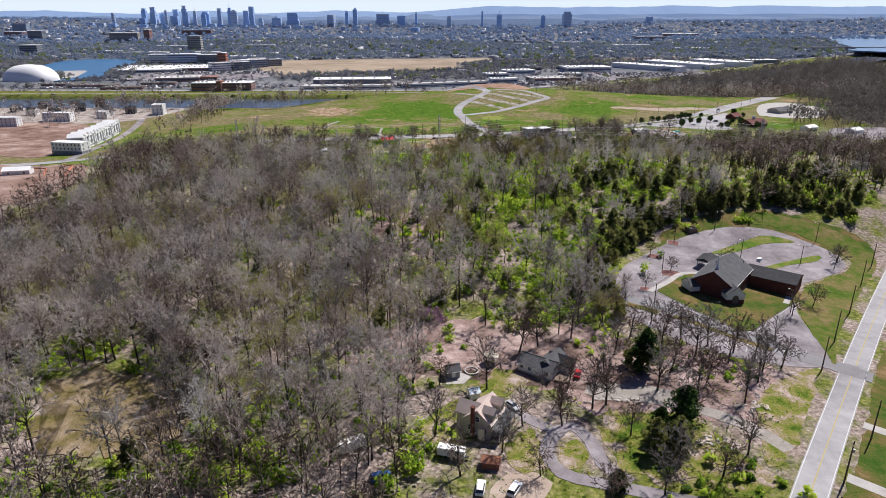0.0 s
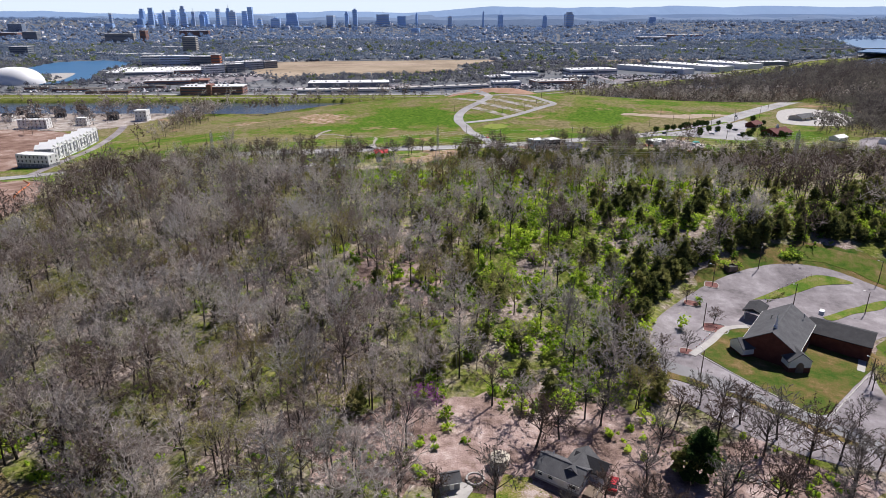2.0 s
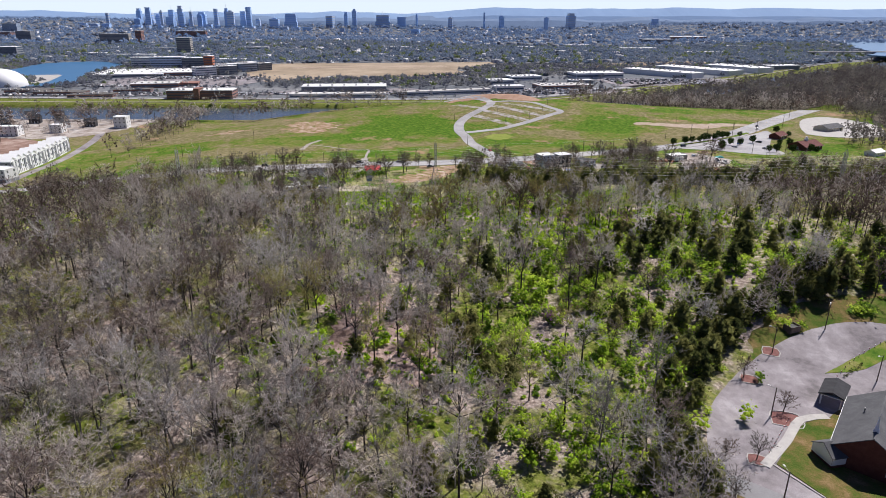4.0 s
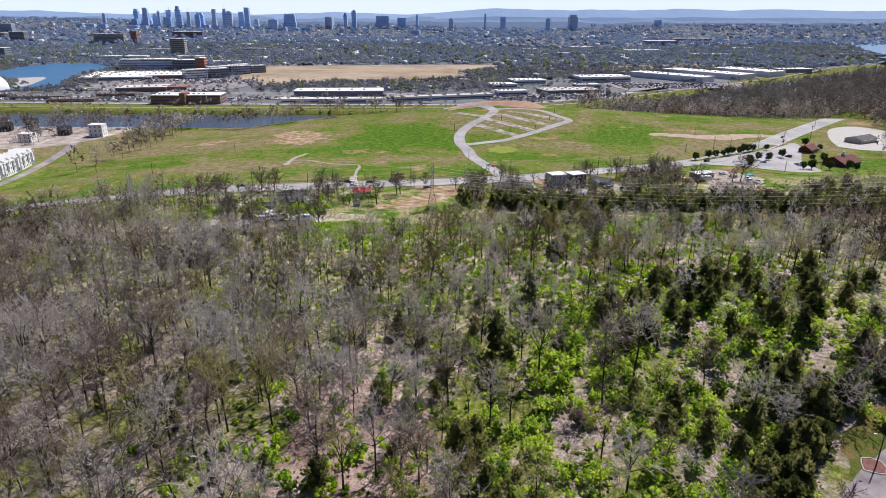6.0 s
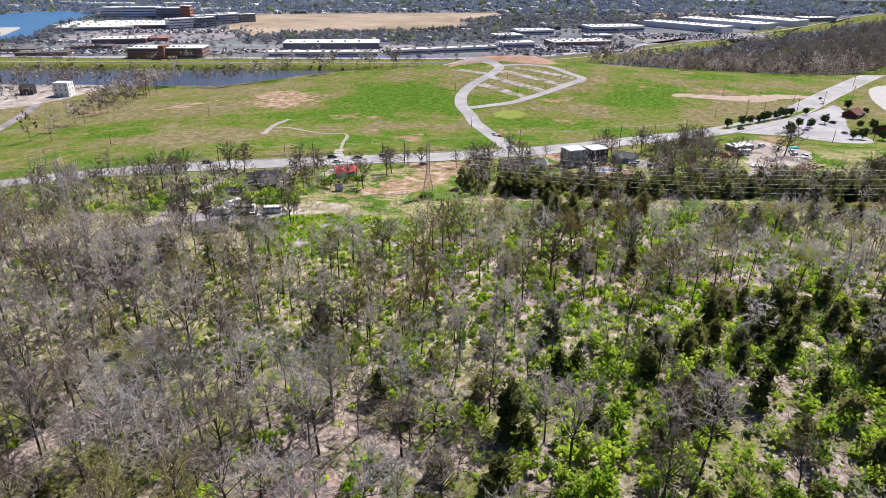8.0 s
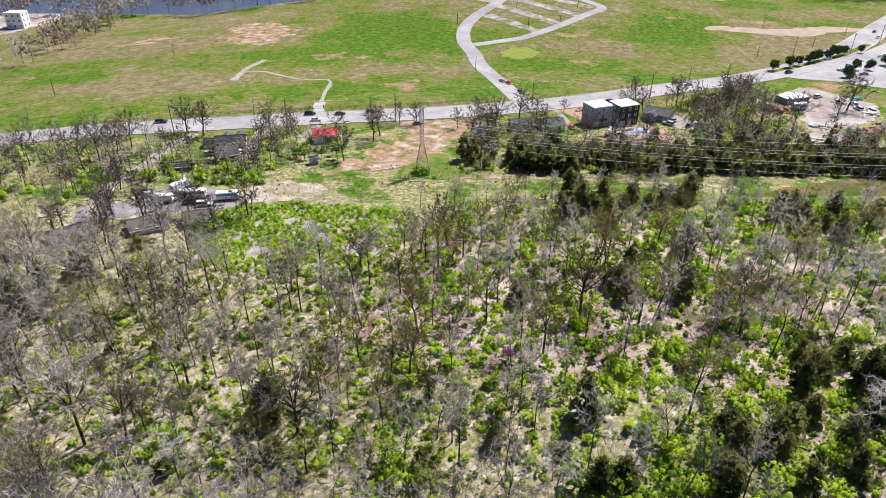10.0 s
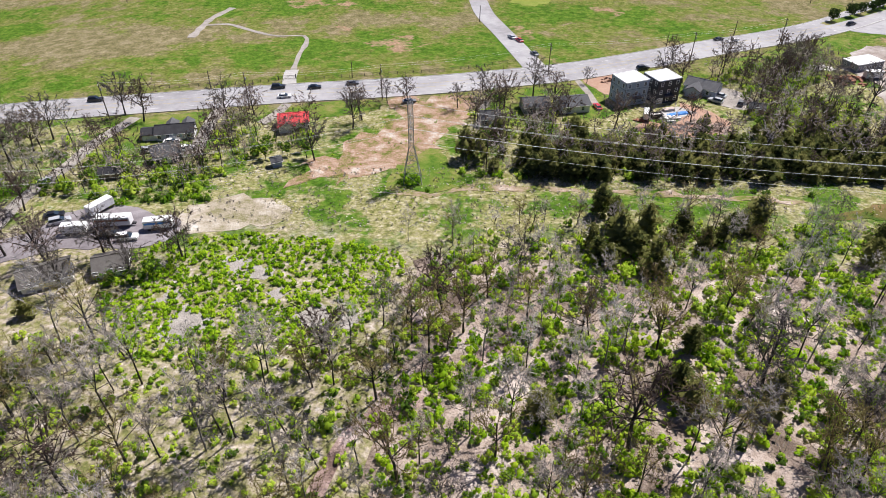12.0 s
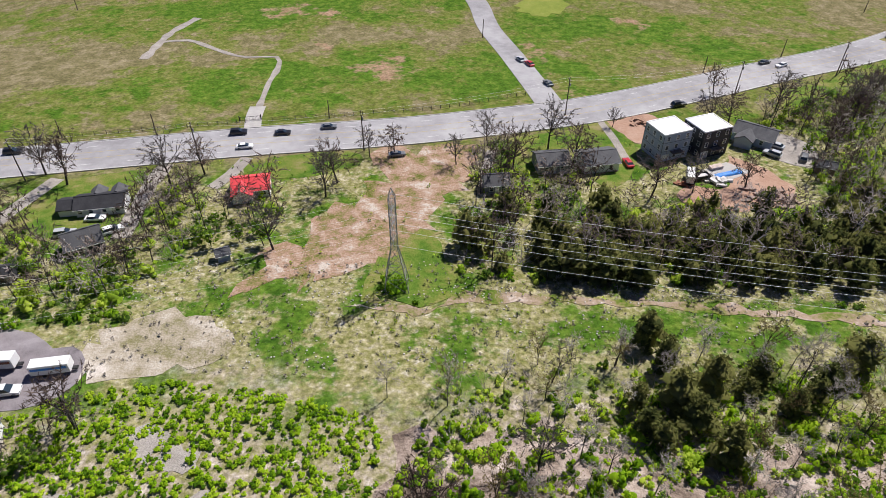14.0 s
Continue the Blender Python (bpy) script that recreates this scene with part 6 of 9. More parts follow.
h = house("shop", "low brick restaurant with broad maroon hipped roof", (284, 592), 28, 20, 15, 3.4, 3.2, M_brick, M_shingle_red, [("s", -6, 1.8, 2.0, 1.5), ("s", 0, 1.8, 2.0, 1.5), ("s", 6, 1.8, 2.0, 1.5), ("w", 0, 1.8, 2.0, 1.5)], [("s", 3)], category="shop", over=0.9)
part("cupola", boxes((-1, 1, -1, 1, 6.2, 8.2), (-0.6, 0.6, -0.6, 0.6, 8.2, 9.6)), M_siding, h, "white cupola")
house("shop", "small building with maroon gable roof by the road", (289, 645), 40, 14, 9, 3.0, 2.4, M_brick, M_shingle_red, [("s", -3, 1.7, 1.5, 1.3), ("s", 3, 1.7, 1.5, 1.3)], [("s", 0)], category="shop", over=0.7)
house("shop", "brown low-roofed filling station on a tan forecourt", (360, 694), 30, 24, 14, 3.4, 2.2, M_siding_beige, M_shingle, [("s", -6, 1.7, 2.0, 1.4), ("s", 6, 1.7, 2.0, 1.4)], [("s", 0)], category="shop", over=0.9)
for p, k, x, y, t in (("blue", "suv", 243, 614, 30), ("black", "suv", 262, 622, 120), ("white", "sedan", 224, 606, 130), ("silver", "sedan", 232, 598, 130), ("black", "suv", 192, 600, 30), ("grey", "sedan", 252, 590, 100), ("white", "sedan", 265, 640, 40)):
    car(p, k, x, y, t, p + " car parked on the restaurant car park")


def leafy_tree(name, x, y, H, w, material, label, seed, trunk=0.28, group="", count=170, size=0.42):
    """A round-crowned small tree: trunk with forks, and a crown of many leaf clusters."""
    ob = thing(name, (x, y, z_at(x, y) - 0.05), 0, label, "tree", group)
    r = np.random.default_rng(seed)
    limbs = [tube([(0, 0, 0), (0.05, 0, H * trunk), (0, 0.05, H * 0.6)], [0.16, 0.12, 0.05], 6)]
    for i in range(5):
        a = i * 1.26 + r.random()
        limbs.append(tube([(0, 0, H * trunk), (math.cos(a) * w * 0.5, math.sin(a) * w * 0.5, H * 0.6)], [0.07, 0.02], 4))
    share("trunk", mesh_of("trunk", *join(limbs), M_bark), ob)
    d = r.normal(size=(count, 3))
    d /= np.linalg.norm(d, axis=1)[:, None]
    lob = 1 + 0.16 * np.sin(d[:, 0] * 5 + seed) + 0.14 * np.sin(d[:, 1] * 6 + d[:, 2] * 4)
    P = d * lob[:, None] * (w, w, H * (1 - trunk) / 2) * (0.55 + 0.47 * r.random((count, 1))) + (0, 0, H * (1 + trunk) / 2)
    share("crown", mesh_of("crown", *leaves(P, size, r), material), ob)
    return ob


ROUND = [(186, 606), (198, 613), (205, 617), (213, 622), (218, 626), (223, 630), (230, 634), (235, 638), (240, 641), (245, 644), (258, 649), (256, 620), (241, 609), (216, 584), (219, 592), (233, 609)]
first = None
for i, (x, y) in enumerate(ROUND + [(247, 573), (252, 572), (263, 570), (279, 567), (272, 608), (278, 604), (281, 578), (301, 651), (300, 671)]):
    if first is None:
        first = leafy_tree("round_tree", x, y, 6.0, 2.5, M_hedge, "clipped round dark-green tree beside the car park", 3, 0.22, "clipped trees of the car park", 560, 0.5)
    else:
        ob = copy_thing(first, pose(x, y, z_at(x, y) - 0.05, 0, 0, i * 47))
        s = 0.8 + 0.35 * ((i * 37) % 10) / 10
        ob.scale = (s, s, s * 1.05)

# salvage yard
M_yard_dirt = mat("trodden_grey_earth", [(0.20, 0.16, 0.135), (0.30, 0.255, 0.225), (0.38, 0.34, 0.31), (0.50, 0.46, 0.43)], 0.25, 9, 0.95, 0.3, big=11, spec=0.03)
setting(patch("salvage_yard", [(158, 540), (170, 556), (186, 570), (194, 556), (202, 536), (186, 512), (166, 496), (158, 466), (150, 474), (152, 494), (158, 512), (162, 526)], M_yard_dirt, 0.09, 3.5), "pinkish bare earth of a salvage yard", "yard")
block("workshop", "long low workshop with flat white roof in the salvage yard", (166, 541.5), 20, 13, 7.5, 2.9, M_siding_grey, M_roof_white, 1, (5, 2), (0.9, 0.9), "workshop", 0.2)
trailer("storage_container", "white storage container beside the workshop", (163.5, 529), 8, 6.5, 2.4, 2.3, M_siding, M_siding)
for i, (x, y, n, s, m) in enumerate(((150, 540, 34, 5, M_debris), (154, 527, 40, 7, M_rust), (160, 505, 26, 4, M_debris), (150, 487, 36, 5, M_debris), (178, 498, 30, 6, M_rust), (192, 522, 26, 4, M_debris), (188, 505, 24, 6, M_brushpile))):
    rubble("scrap_heap", (x, y), "heap of scrap metal and timber in the salvage yard", m, n, s, 1.0, 20 + i)
boat = thing("tarpaulin", (198, 545, z_at(198, 545)), 20, "teal tarpaulin over a boat in the yard", "tarpaulin")
bm = bmesh.new()
bmesh.ops.create_grid(bm, x_segments=14, y_segments=8, size=1, matrix=Matrix.Diagonal((3.4, 1.5, 1, 1)))
for v in bm.verts:
    e = max(abs(v.co.x) / 3.4, abs(v.co.y) / 1.5)
    v.co.z = 1.5 * (1 - e ** 3) + 0.2 * noise.noise(v.co * 1.3)
part("sheet", bm, M_teal, boat)
for x, y, t in ((157, 487, 40), (190, 529, 100), (194, 526, 90), (165, 490, 20), (187, 540, 60), (182, 549, 30), (192, 536, 80)):
    car("white" if x > 170 else "grey", "suv", x, y, t, "old truck parked in the salvage yard")
digger = thing("excavator", (163, 497.5, z_at(163, 497.5)), 40, "small yellow excavator on bare ground", "excavator")
M_yellow = mat("yellow_machine_paint", [(0.5, 0.30, 0.03), (0.62, 0.40, 0.05)], 1, 5, 0.5, 0.05)
part("body", boxes((-1.2, 1.2, -1.0, 1.0, 0.9, 1.9), bevel=0.1), M_yellow, digger)
part("cab", boxes((0.1, 1.2, -0.2, 1.0, 1.9, 2.9), bevel=0.06), M_glass, digger)
for y in (-1.0, 1.0):
    part("track", boxes((-1.6, 1.6, y - 0.25, y + 0.25, 0.0, 0.85), bevel=0.2), M_rubber, digger)
part("boom", rods([((1.0, -0.5, 1.7), (3.2, -0.5, 3.6), 0.18), ((3.2, -0.5, 3.6), (4.6, -0.5, 1.4), 0.14)], 5), M_yellow, digger)
part("bucket", boxes((4.3, 5.0, -0.9, -0.1, 0.5, 1.3), bevel=0.1), M_black, digger)

# houses on the wooded slope to the east
for x, y, t, mr in ((252, 454, 20, M_shingle_dark), (241, 365, 60, M_shingle), (318, 560, 30, M_roof_white), (345, 540, 30, M_roof_white), (262, 392, 40, M_shingle)):
    house("house", "low house on the wooded slope", (x, y), t, 13, 8, 2.8, 1.6, M_siding, mr, [("s", -3, 1.6, 1.0, 1.2), ("s", 3, 1.6, 1.0, 1.2)], [("s", 0)])
setting(patch("lawn_slope", [(205, 332), (222, 340), (226, 362), (212, 366), (200, 348)], M_lawn, 0.07, 1.5), "green lawn on the wooded slope", "lawn")
setting(patch("pavement_shops", [(310, 520), (345, 500), (420, 540), (400, 580), (350, 575)], M_lot, 0.1, 1.0), "grey car park by low shops", "parking lot")
setting(patch("lawn_corridor", [(96, 428), (150, 448), (200, 462), (270, 470), (320, 480), (322, 456), (240, 440), (160, 430)], M_turf, 0.07, 2.5), "yellow-green scrub under the power line", "grass")

# ---- new row houses and building plots to the west ----
M_redsoil = mat("churned_red_soil", [(0.13, 0.08, 0.062), (0.21, 0.135, 0.108), (0.29, 0.20, 0.165), (0.40, 0.32, 0.28)], 0.1, 9, 0.95, 0.3, big=30, spec=0.03)
setting(patch("building_plot", [(-560, 700), (-400, 715), (-352, 740), (-330, 800), (-345, 842), (-560, 850)], M_yard_dirt, 0.2, 4.0, 20), "grey trodden plots between new houses", "bare ground")
setting(patch("lawn_plot", [(-262, 470), (-246, 462), (-214, 400), (-222, 396), (-246, 430), (-268, 452)], M_lawn, 0.3, 2.0), "green grass strip beside the clay plot", "lawn")
for pts in ([(-268, 446), (-236, 402), (-212, 352)], [(-286, 432), (-250, 396), (-226, 356)]):
    fence = thing("silt_fence", (pts[1][0], pts[1][1], z_at(*pts[1])), 0, "low bright orange silt fence on red clay", "fence")
    L = spline(pts, 4.0)
    bm = bmesh.new()
    for p, q in zip(L, L[1:]):
        a, b = Vector((*(p - pts[1]), z_at(*p) - z_at(*pts[1]))), Vector((*(q - pts[1]), z_at(*q) - z_at(*pts[1])))
        rod(bm, a + Vector((0, 0, 0.6)), b + Vector((0, 0, 0.6)), 0.32, sides=4)
    part("fabric", bm, M_silt, fence)
    part("stake", rods([((*(p - pts[1]), z_at(*p) - z_at(*pts[1]) - 0.3), (*(p - pts[1]), z_at(*p) - z_at(*pts[1]) + 1.1), 0.05) for p in L[::2]], 4), M_wood, fence)
setting(patch("building_plot", [(-331, 470), (-262, 440), (-236, 415), (-196, 338), (-200, 300), (-230, 290), (-300, 360), (-350, 420)], M_redsoil, 0.25, 4.0), "raw red clay building plot", "bare ground")
setting(patch("building_plot", [(-520, 720), (-430, 722), (-368, 690), (-345, 640), (-322, 560), (-318, 506), (-360, 512), (-420, 530), (-520, 600)], M_redsoil, 0.25, 4.0), "raw brown building plot with tracks", "bare ground")
setting(ribbon("road_row_houses", [(-284, 474), (-292, 520), (-306, 590), (-322, 660), (-345, 740), (-370, 800)], 7.5, M_lot, 0.14), "pale new street along the row houses", "road")
setting(ribbon("road_west", [(-330, 466), (-430, 452), (-600, 430)], 12, M_asphalt, 0.12), "pale road leading west", "road")
for i in range(13):
    t = block("row_house", "white and grey three-storey row house with gabled front", (-309 - 2.05 * i, 540 + 9.3 * i), 102, 9.45, 12, 10.4 + (i % 2) * 0.8, M_siding if i % 3 else M_siding_grey, M_roof_white, 3, (3, 2), (1.1, 1.5), "row house", 0.3, "snew")
    t["group"] = "new row houses"
    part("bay", boxes((-1.2, 1.2, -6.5, -5.95, 3.4, 10.0)), M_siding_grey if i % 3 else M_siding, t)
    part("gabled_roof", gable_roof(12.2, 8.4, 10.8 + (i % 2) * 0.8, 2.4, 0.2), M_roof_white, t).matrix_basis = pose(0, 0, 0, 0, 0, 90)
    part("gable_wall", gable_walls(11.6, 8.2, 10.9 + (i % 2) * 0.8, 2.2), M_siding, t).matrix_basis = pose(0, 0, 0, 0, 0, 90)
t = block("row_house", "white and grey three-storey end block of the row", (-302, 518), -10, 27, 11, 9.6, M_siding, M_roof_white, 3, (8, 2), (1.2, 1.5), "row house", 0.4, "snew")
part("plinth_band", boxes((-13.55, 13.55, -5.55, 5.55, -1.0, 3.1)), M_siding_grey, t, "grey brick ground floor")
for (x, y), L, W, H, turn in (((-343, 786), 13, 12, 12, 4), ((-436, 735), 30, 11, 9.5, 3), ((-470, 700), 22, 11, 9.5, 3), ((-505, 690), 26, 11, 9.5, 3), ((-395, 755), 12, 10, 8, 3)):
    block("row_house", "white cubic new house with dark windows", (x, y), turn, L, W, H, M_siding, M_roof_white, 3, (max(2, int(L / 4)), 2), (1.2, 1.5), "row house")
for i, (x, y) in enumerate(((-493, 781), (-466, 781), (-452, 812), (-404, 781), (-440, 838), (-529, 807), (-420, 806), (-380, 792), (-510, 835), (-475, 842))):
    house("house", "tall new house with dark gabled roof near the river", (x, y), (i * 53) % 90, 11, 9, 6.2, 3.0, M_siding_black if i % 3 else M_siding, M_shingle_dark, [("s", -3, 2, 1.0, 1.4), ("s", 3, 2, 1.0, 1.4), ("s", -3, 5, 1.0, 1.4), ("s", 3, 5, 1.0, 1.4)], [("s", 0)])
house("house", "white low house beside the clay plot", (-247, 366), 15, 14, 8, 3, 1.5, M_siding, M_roof_white, [("s", -4, 1.6, 1, 1.2), ("s", 4, 1.6, 1, 1.2)], [("s", 0)])
for i in range(9):
    car(("black", "white", "grey", "silver")[i % 4], "suv", -318 + (i % 3) * 7, 532 + (i // 3) * -4, 5 + i * 3, "car parked by the new row houses")
setting(patch("lawn_row", [(-322, 556), (-286, 545), (-290, 600), (-312, 640), (-338, 670), (-332, 600)], M_lawn, 0.08, 2.0), "grass strip beside the row houses", "lawn")

# ---- across the river ----
M_far_roof = mat("pale_flat_roofs", [(0.42, 0.42, 0.42), (0.62, 0.62, 0.62), (0.78, 0.78, 0.77)], 0.03, 8, 0.7, 0, thing=0.5)
M_far_wall = mat("far_walls", [(0.30, 0.29, 0.28), (0.45, 0.43, 0.41), (0.64, 0.63, 0.61)], 0.02, 8, 0.8, 0, thing=0.9)
M_far_brick = mat("far_brick", [(0.24, 0.12, 0.09), (0.32, 0.17, 0.13)], 0.05, 6, 0.85, 0, thing=0.4)
M_band = glass("dark_window_bands", (0.05, 0.075, 0.11), 0.15)
# tower colours carry the blue of distance haze in their base colour
M_tower_band = glass("hazed_tower_bands", (0.24, 0.38, 0.62), 0.4)
M_tower = mat("hazed_glass_towers", [(0.34, 0.52, 0.84), (0.42, 0.60, 0.90), (0.54, 0.68, 0.92)], 0.004, 6, 0.25, 0, thing=0.9, spec=0.6)
M_tower_stone = mat("hazed_stone_towers", [(0.48, 0.56, 0.68), (0.58, 0.64, 0.72)], 0.004, 6, 0.6, 0, thing=0.8)
M_far_tan = mat("dry_tan_grass", [(0.22, 0.165, 0.11), (0.30, 0.235, 0.165), (0.39, 0.31, 0.225)], 0.02, 9, 0.95, 0.1, big=120)
M_dome = mat("white_dome_fabric", [(0.74, 0.74, 0.74), (0.83, 0.83, 0.83)], 0.05, 6, 0.5, 0.05)


def far_block(name, label, x, y, turn, L, W, H, m_wall, m_roof, floors=0, category="building", units=0):
    ob = thing(name, (x, y, z_at(x, y) - 0.5), turn, label, category)
    part("wall", boxes((-L / 2, L / 2, -W / 2, W / 2, -3, H)), m_wall, ob)
    part("roof", boxes((-L / 2 - 0.4, L / 2 + 0.4, -W / 2 - 0.4, W / 2 + 0.4, H, H + 0.7)), m_roof, ob)
    for f in range(floors):
        z = (f + 0.4) * H / floors
        part("window_band", boxes((-L / 2 + 1, L / 2 - 1, -W / 2 - 0.15, W / 2 + 0.15, z, z + H / floors * 0.3), (-L / 2 - 0.15, L / 2 + 0.15, -W / 2 + 1, W / 2 - 1, z, z + H / floors * 0.3)), M_band, ob)
    for u in range(units):
        ux, uy = (u % 7 - 3) / 7 * L, (u // 7 - 0.5) * W * 0.4
        part("roof_unit", boxes((ux - 1.5, ux + 1.5, uy - 1.2, uy + 1.2, H + 0.7, H + 2.4)), M_far_wall, ob)
    return ob


M_pale_blue = mat("pale_blue_cladding", [(0.55, 0.63, 0.74), (0.62, 0.70, 0.80)], 0.05, 6, 0.7, 0)
M_orange = mat("orange_panels", [(0.42, 0.13, 0.06), (0.52, 0.18, 0.09)], 0.05, 6, 0.8, 0)
M_tan_wall = mat("tan_concrete_walls", [(0.34, 0.31, 0.27), (0.44, 0.41, 0.36)], 0.03, 6, 0.85, 0, thing=0.3)
far_block("warehouse", "long grey warehouse with white roof by the levee", -152, 1115, 5, 128, 40, 9, M_siding_grey, M_roof_white, 0, "warehouse", 6)
far_block("warehouse", "low pale store row along the levee road", -150, 1036, 5, 136, 20, 6, M_siding, M_far_wall, 1, "warehouse", 12)
far_block("warehouse", "low pale store row along the levee road", 2, 1078, 19, 146, 16, 6, M_siding, M_far_wall, 1, "warehouse", 12)
for x, y, L, W, H, t in ((434, 1411, 156, 40, 10, -51), (530, 1480, 176, 50, 10, -55), (636, 1530, 130, 54, 10, -58)):
    far_block("warehouse", "very long white warehouse with flat white roof", x, y, t, L, W, H, M_siding, M_roof_white, 0, "warehouse", 14)
far_block("warehouse", "dark grey hall beside the long warehouses", 750, 1575, 15, 76, 30, 8, M_siding_grey, M_roof_white, 0, "warehouse", 4)
far_block("factory", "white industrial hall with dark window band", 290, 1360, 12, 96, 46, 10, M_siding, M_roof_white, 1, "hall", 10)
far_block("supermarket", "broad red-brown store with grey roof", 195, 1172, 14, 88, 40, 6, M_far_brick, M_far_wall, 1, "shop", 14)
far_block("shop", "low white shop with flat roof", 98, 1240, 20, 42, 30, 7, M_siding, M_roof_white, 1, "shop", 4)
far_block("shop", "low white shop with flat roof", 103, 1130, 12, 46, 20, 8, M_siding, M_roof_white, 1, "shop", 4)
far_block("shop", "low white shop with flat roof", 148, 1315, 16, 60, 34, 7, M_siding, M_roof_white, 1, "shop", 6)
far_block("shop", "small grey workshop near the levee", 240, 1250, 10, 40, 22, 6, M_far_wall, M_far_roof, 1, "shop", 4)
far_block("office_building", "three-storey red-brick office with ribbon windows", -363, 1020, 2, 42, 32, 12, M_far_brick, M_roof_white, 3, "office", 4)
far_block("office_building", "three-storey red-brick office with ribbon windows", -318, 1024, 4, 46, 32, 12, M_far_brick, M_roof_white, 3, "office", 4)
far_block("stair_tower", "red-brick stair tower between two offices", -341, 1010, 2, 7, 20, 15, M_far_brick, M_far_brick, 0, "office")
far_block("shop", "flat brown retail block with car parks", -465, 1165, 14, 72, 40, 7, M_far_brick, M_far_wall, 1, "shop", 8)
far_block("shop", "flat brown retail block with car parks", -420, 1180, 14, 34, 30, 6, M_far_brick, M_far_brick, 1, "shop", 4)
for x, y, L, W, t in ((-500, 1030, 60, 26, 10), (-560, 1058, 70, 24, 6), (-620, 1078, 60, 24, 4), (-470, 1092, 52, 22, 12)):
    far_block("shop", "low dark-roofed shop row in a car park", x, y, t, L, W, 4.5, M_far_brick, M_shingle_brown, 1, "shop", 5)
far_block("mall", "broad white-roofed shopping mall", -600, 1385, 14, 120, 130, 6, M_far_wall, M_roof_white, 1, "mall", 14)
far_block("mall", "white-roofed wing of the shopping mall", -520, 1400, 14, 70, 96, 7, M_far_brick, M_roof_white, 1, "mall", 14)
for x, y, L, W, H, m, lb in ((-648, 1532, 42, 26, 24, M_siding, "white apartment block with rows of windows"), (-592, 1530, 68, 26, 25, M_pale_blue, "pale blue apartment block with rows of windows"), (-535, 1526, 46, 26, 24, M_siding_grey, "dark grey parking deck with open levels"), (-502, 1524, 18, 26, 28, M_orange, "orange stair block of an apartment house")):
    far_block("apartment_block", lb, x, y, 8, L, W, H, m, M_roof_white, 5, "apartments", 3)
for x, y, L, W, H, m in ((-458, 1366, 40, 20, 17, M_siding), (-424, 1392, 36, 20, 17, M_siding_grey), (-440, 1440, 38, 20, 17, M_siding), (-406, 1462, 40, 20, 17, M_siding_blue), (-420, 1510, 40, 20, 16, M_siding), (-380, 1500, 30, 18, 15, M_siding_grey)):
    far_block("apartment_block", "white and grey apartment block with dark window bands", x, y, 40, L, W, H, m, M_roof_white, 4, "apartments", 4)
for x, y, L, W, H, m in ((-776, 2110, 40, 30, 48, M_tan_wall), (-1360, 2890, 116, 34, 40, M_tan_wall), (-1290, 2960, 24, 40, 48, M_far_brick), (-1210, 3340, 136, 40, 28, M_far_brick), (-1125, 1835, 46, 34, 26, M_siding_grey), (-1800, 3000, 60, 40, 40, M_siding_grey), (-2230, 3590, 70, 40, 50, M_siding_blue), (-2020, 3200, 80, 50, 26, M_far_brick), (-900, 2250, 120, 24, 10, M_siding), (-870, 1935, 150, 24, 9, M_roof_white), (-960, 1975, 70, 30, 8, M_far_wall), (-700, 2010, 90, 22, 9, M_siding), (-620, 2300, 90, 22, 9, M_siding), (-150, 2350, 60, 20, 9, M_siding), (-560, 1830, 90, 24, 9, M_siding), (640, 2300, 120, 40, 12, M_siding), (900, 2950, 130, 60, 18, M_siding_grey), (520, 2700, 90, 40, 12, M_roof_white), (300, 2500, 70, 30, 10, M_far_brick), (1150, 3300, 180, 50, 20, M_far_brick), (760, 2050, 110, 30, 9, M_siding), (1050, 2520, 70, 30, 9, M_roof_white)):
    far_block("apartment_tower" if H > 20 else "long_hall", "distant multi-storey block above the trees" if H > 20 else "distant pale flat-roofed hall among trees", x, y, 6, L, W, H, m, M_far_roof, max(1, int(H / 5)), "apartments" if H > 20 else "hall")
# air-supported dome and the lake behind it
dome = thing("sports_dome", (-729, 1172, z_at(-729, 1172)), -12, "white air-supported sports dome beside a lake", "dome")
bm = bmesh.new()
bmesh.ops.create_uvsphere(bm, u_segments=40, v_segments=20, radius=1)
for v in bm.verts:
    e = 1 + 0.012 * math.cos(math.atan2(v.co.y, v.co.x) * 40)
    v.co = Vector((math.copysign(abs(v.co.x) ** 0.8, v.co.x) * 47 * e, math.copysign(abs(v.co.y) ** 0.8, v.co.y) * 32 * e, v.co.z * 27))
for fc in bm.faces:
    fc.smooth = True
part("skin", bm, M_dome, dome)
for i in range(-5, 6):
    pts = [Vector((i * 8.2, 32.2 * math.cos(a) * (1 - (i * 8.2 / 49) ** 2) ** 0.5, 27.2 * math.sin(a) * (1 - (i * 8.2 / 49) ** 2) ** 0.5)) for a in np.linspace(0.05, 3.09, 13)]
    part("cable", rods([(p, q, 0.22) for p, q in zip(pts, pts[1:])], 4), M_trim, dome)
def flat_water(name, outline, z, label):
    bm = bmesh.new()
    f = bm.faces.new([bm.verts.new((*p, z)) for p in spline(list(outline) + [outline[0]], 25)[:-1]])
    f.normal_update()
    if f.normal.z < 0:
        f.normal_flip()
    bmesh.ops.triangulate(bm, faces=bm.faces[:])
    r = bmesh.ops.extrude_face_region(bm, geom=bm.faces[:])
    bmesh.ops.translate(bm, vec=(0, 0, -3), verts=[v for v in r["geom"] if isinstance(v, bmesh.types.BMVert)])
    bmesh.ops.recalc_face_normals(bm, faces=bm.faces[:])
    setting(part(name, bm, M_lake), label, "water")


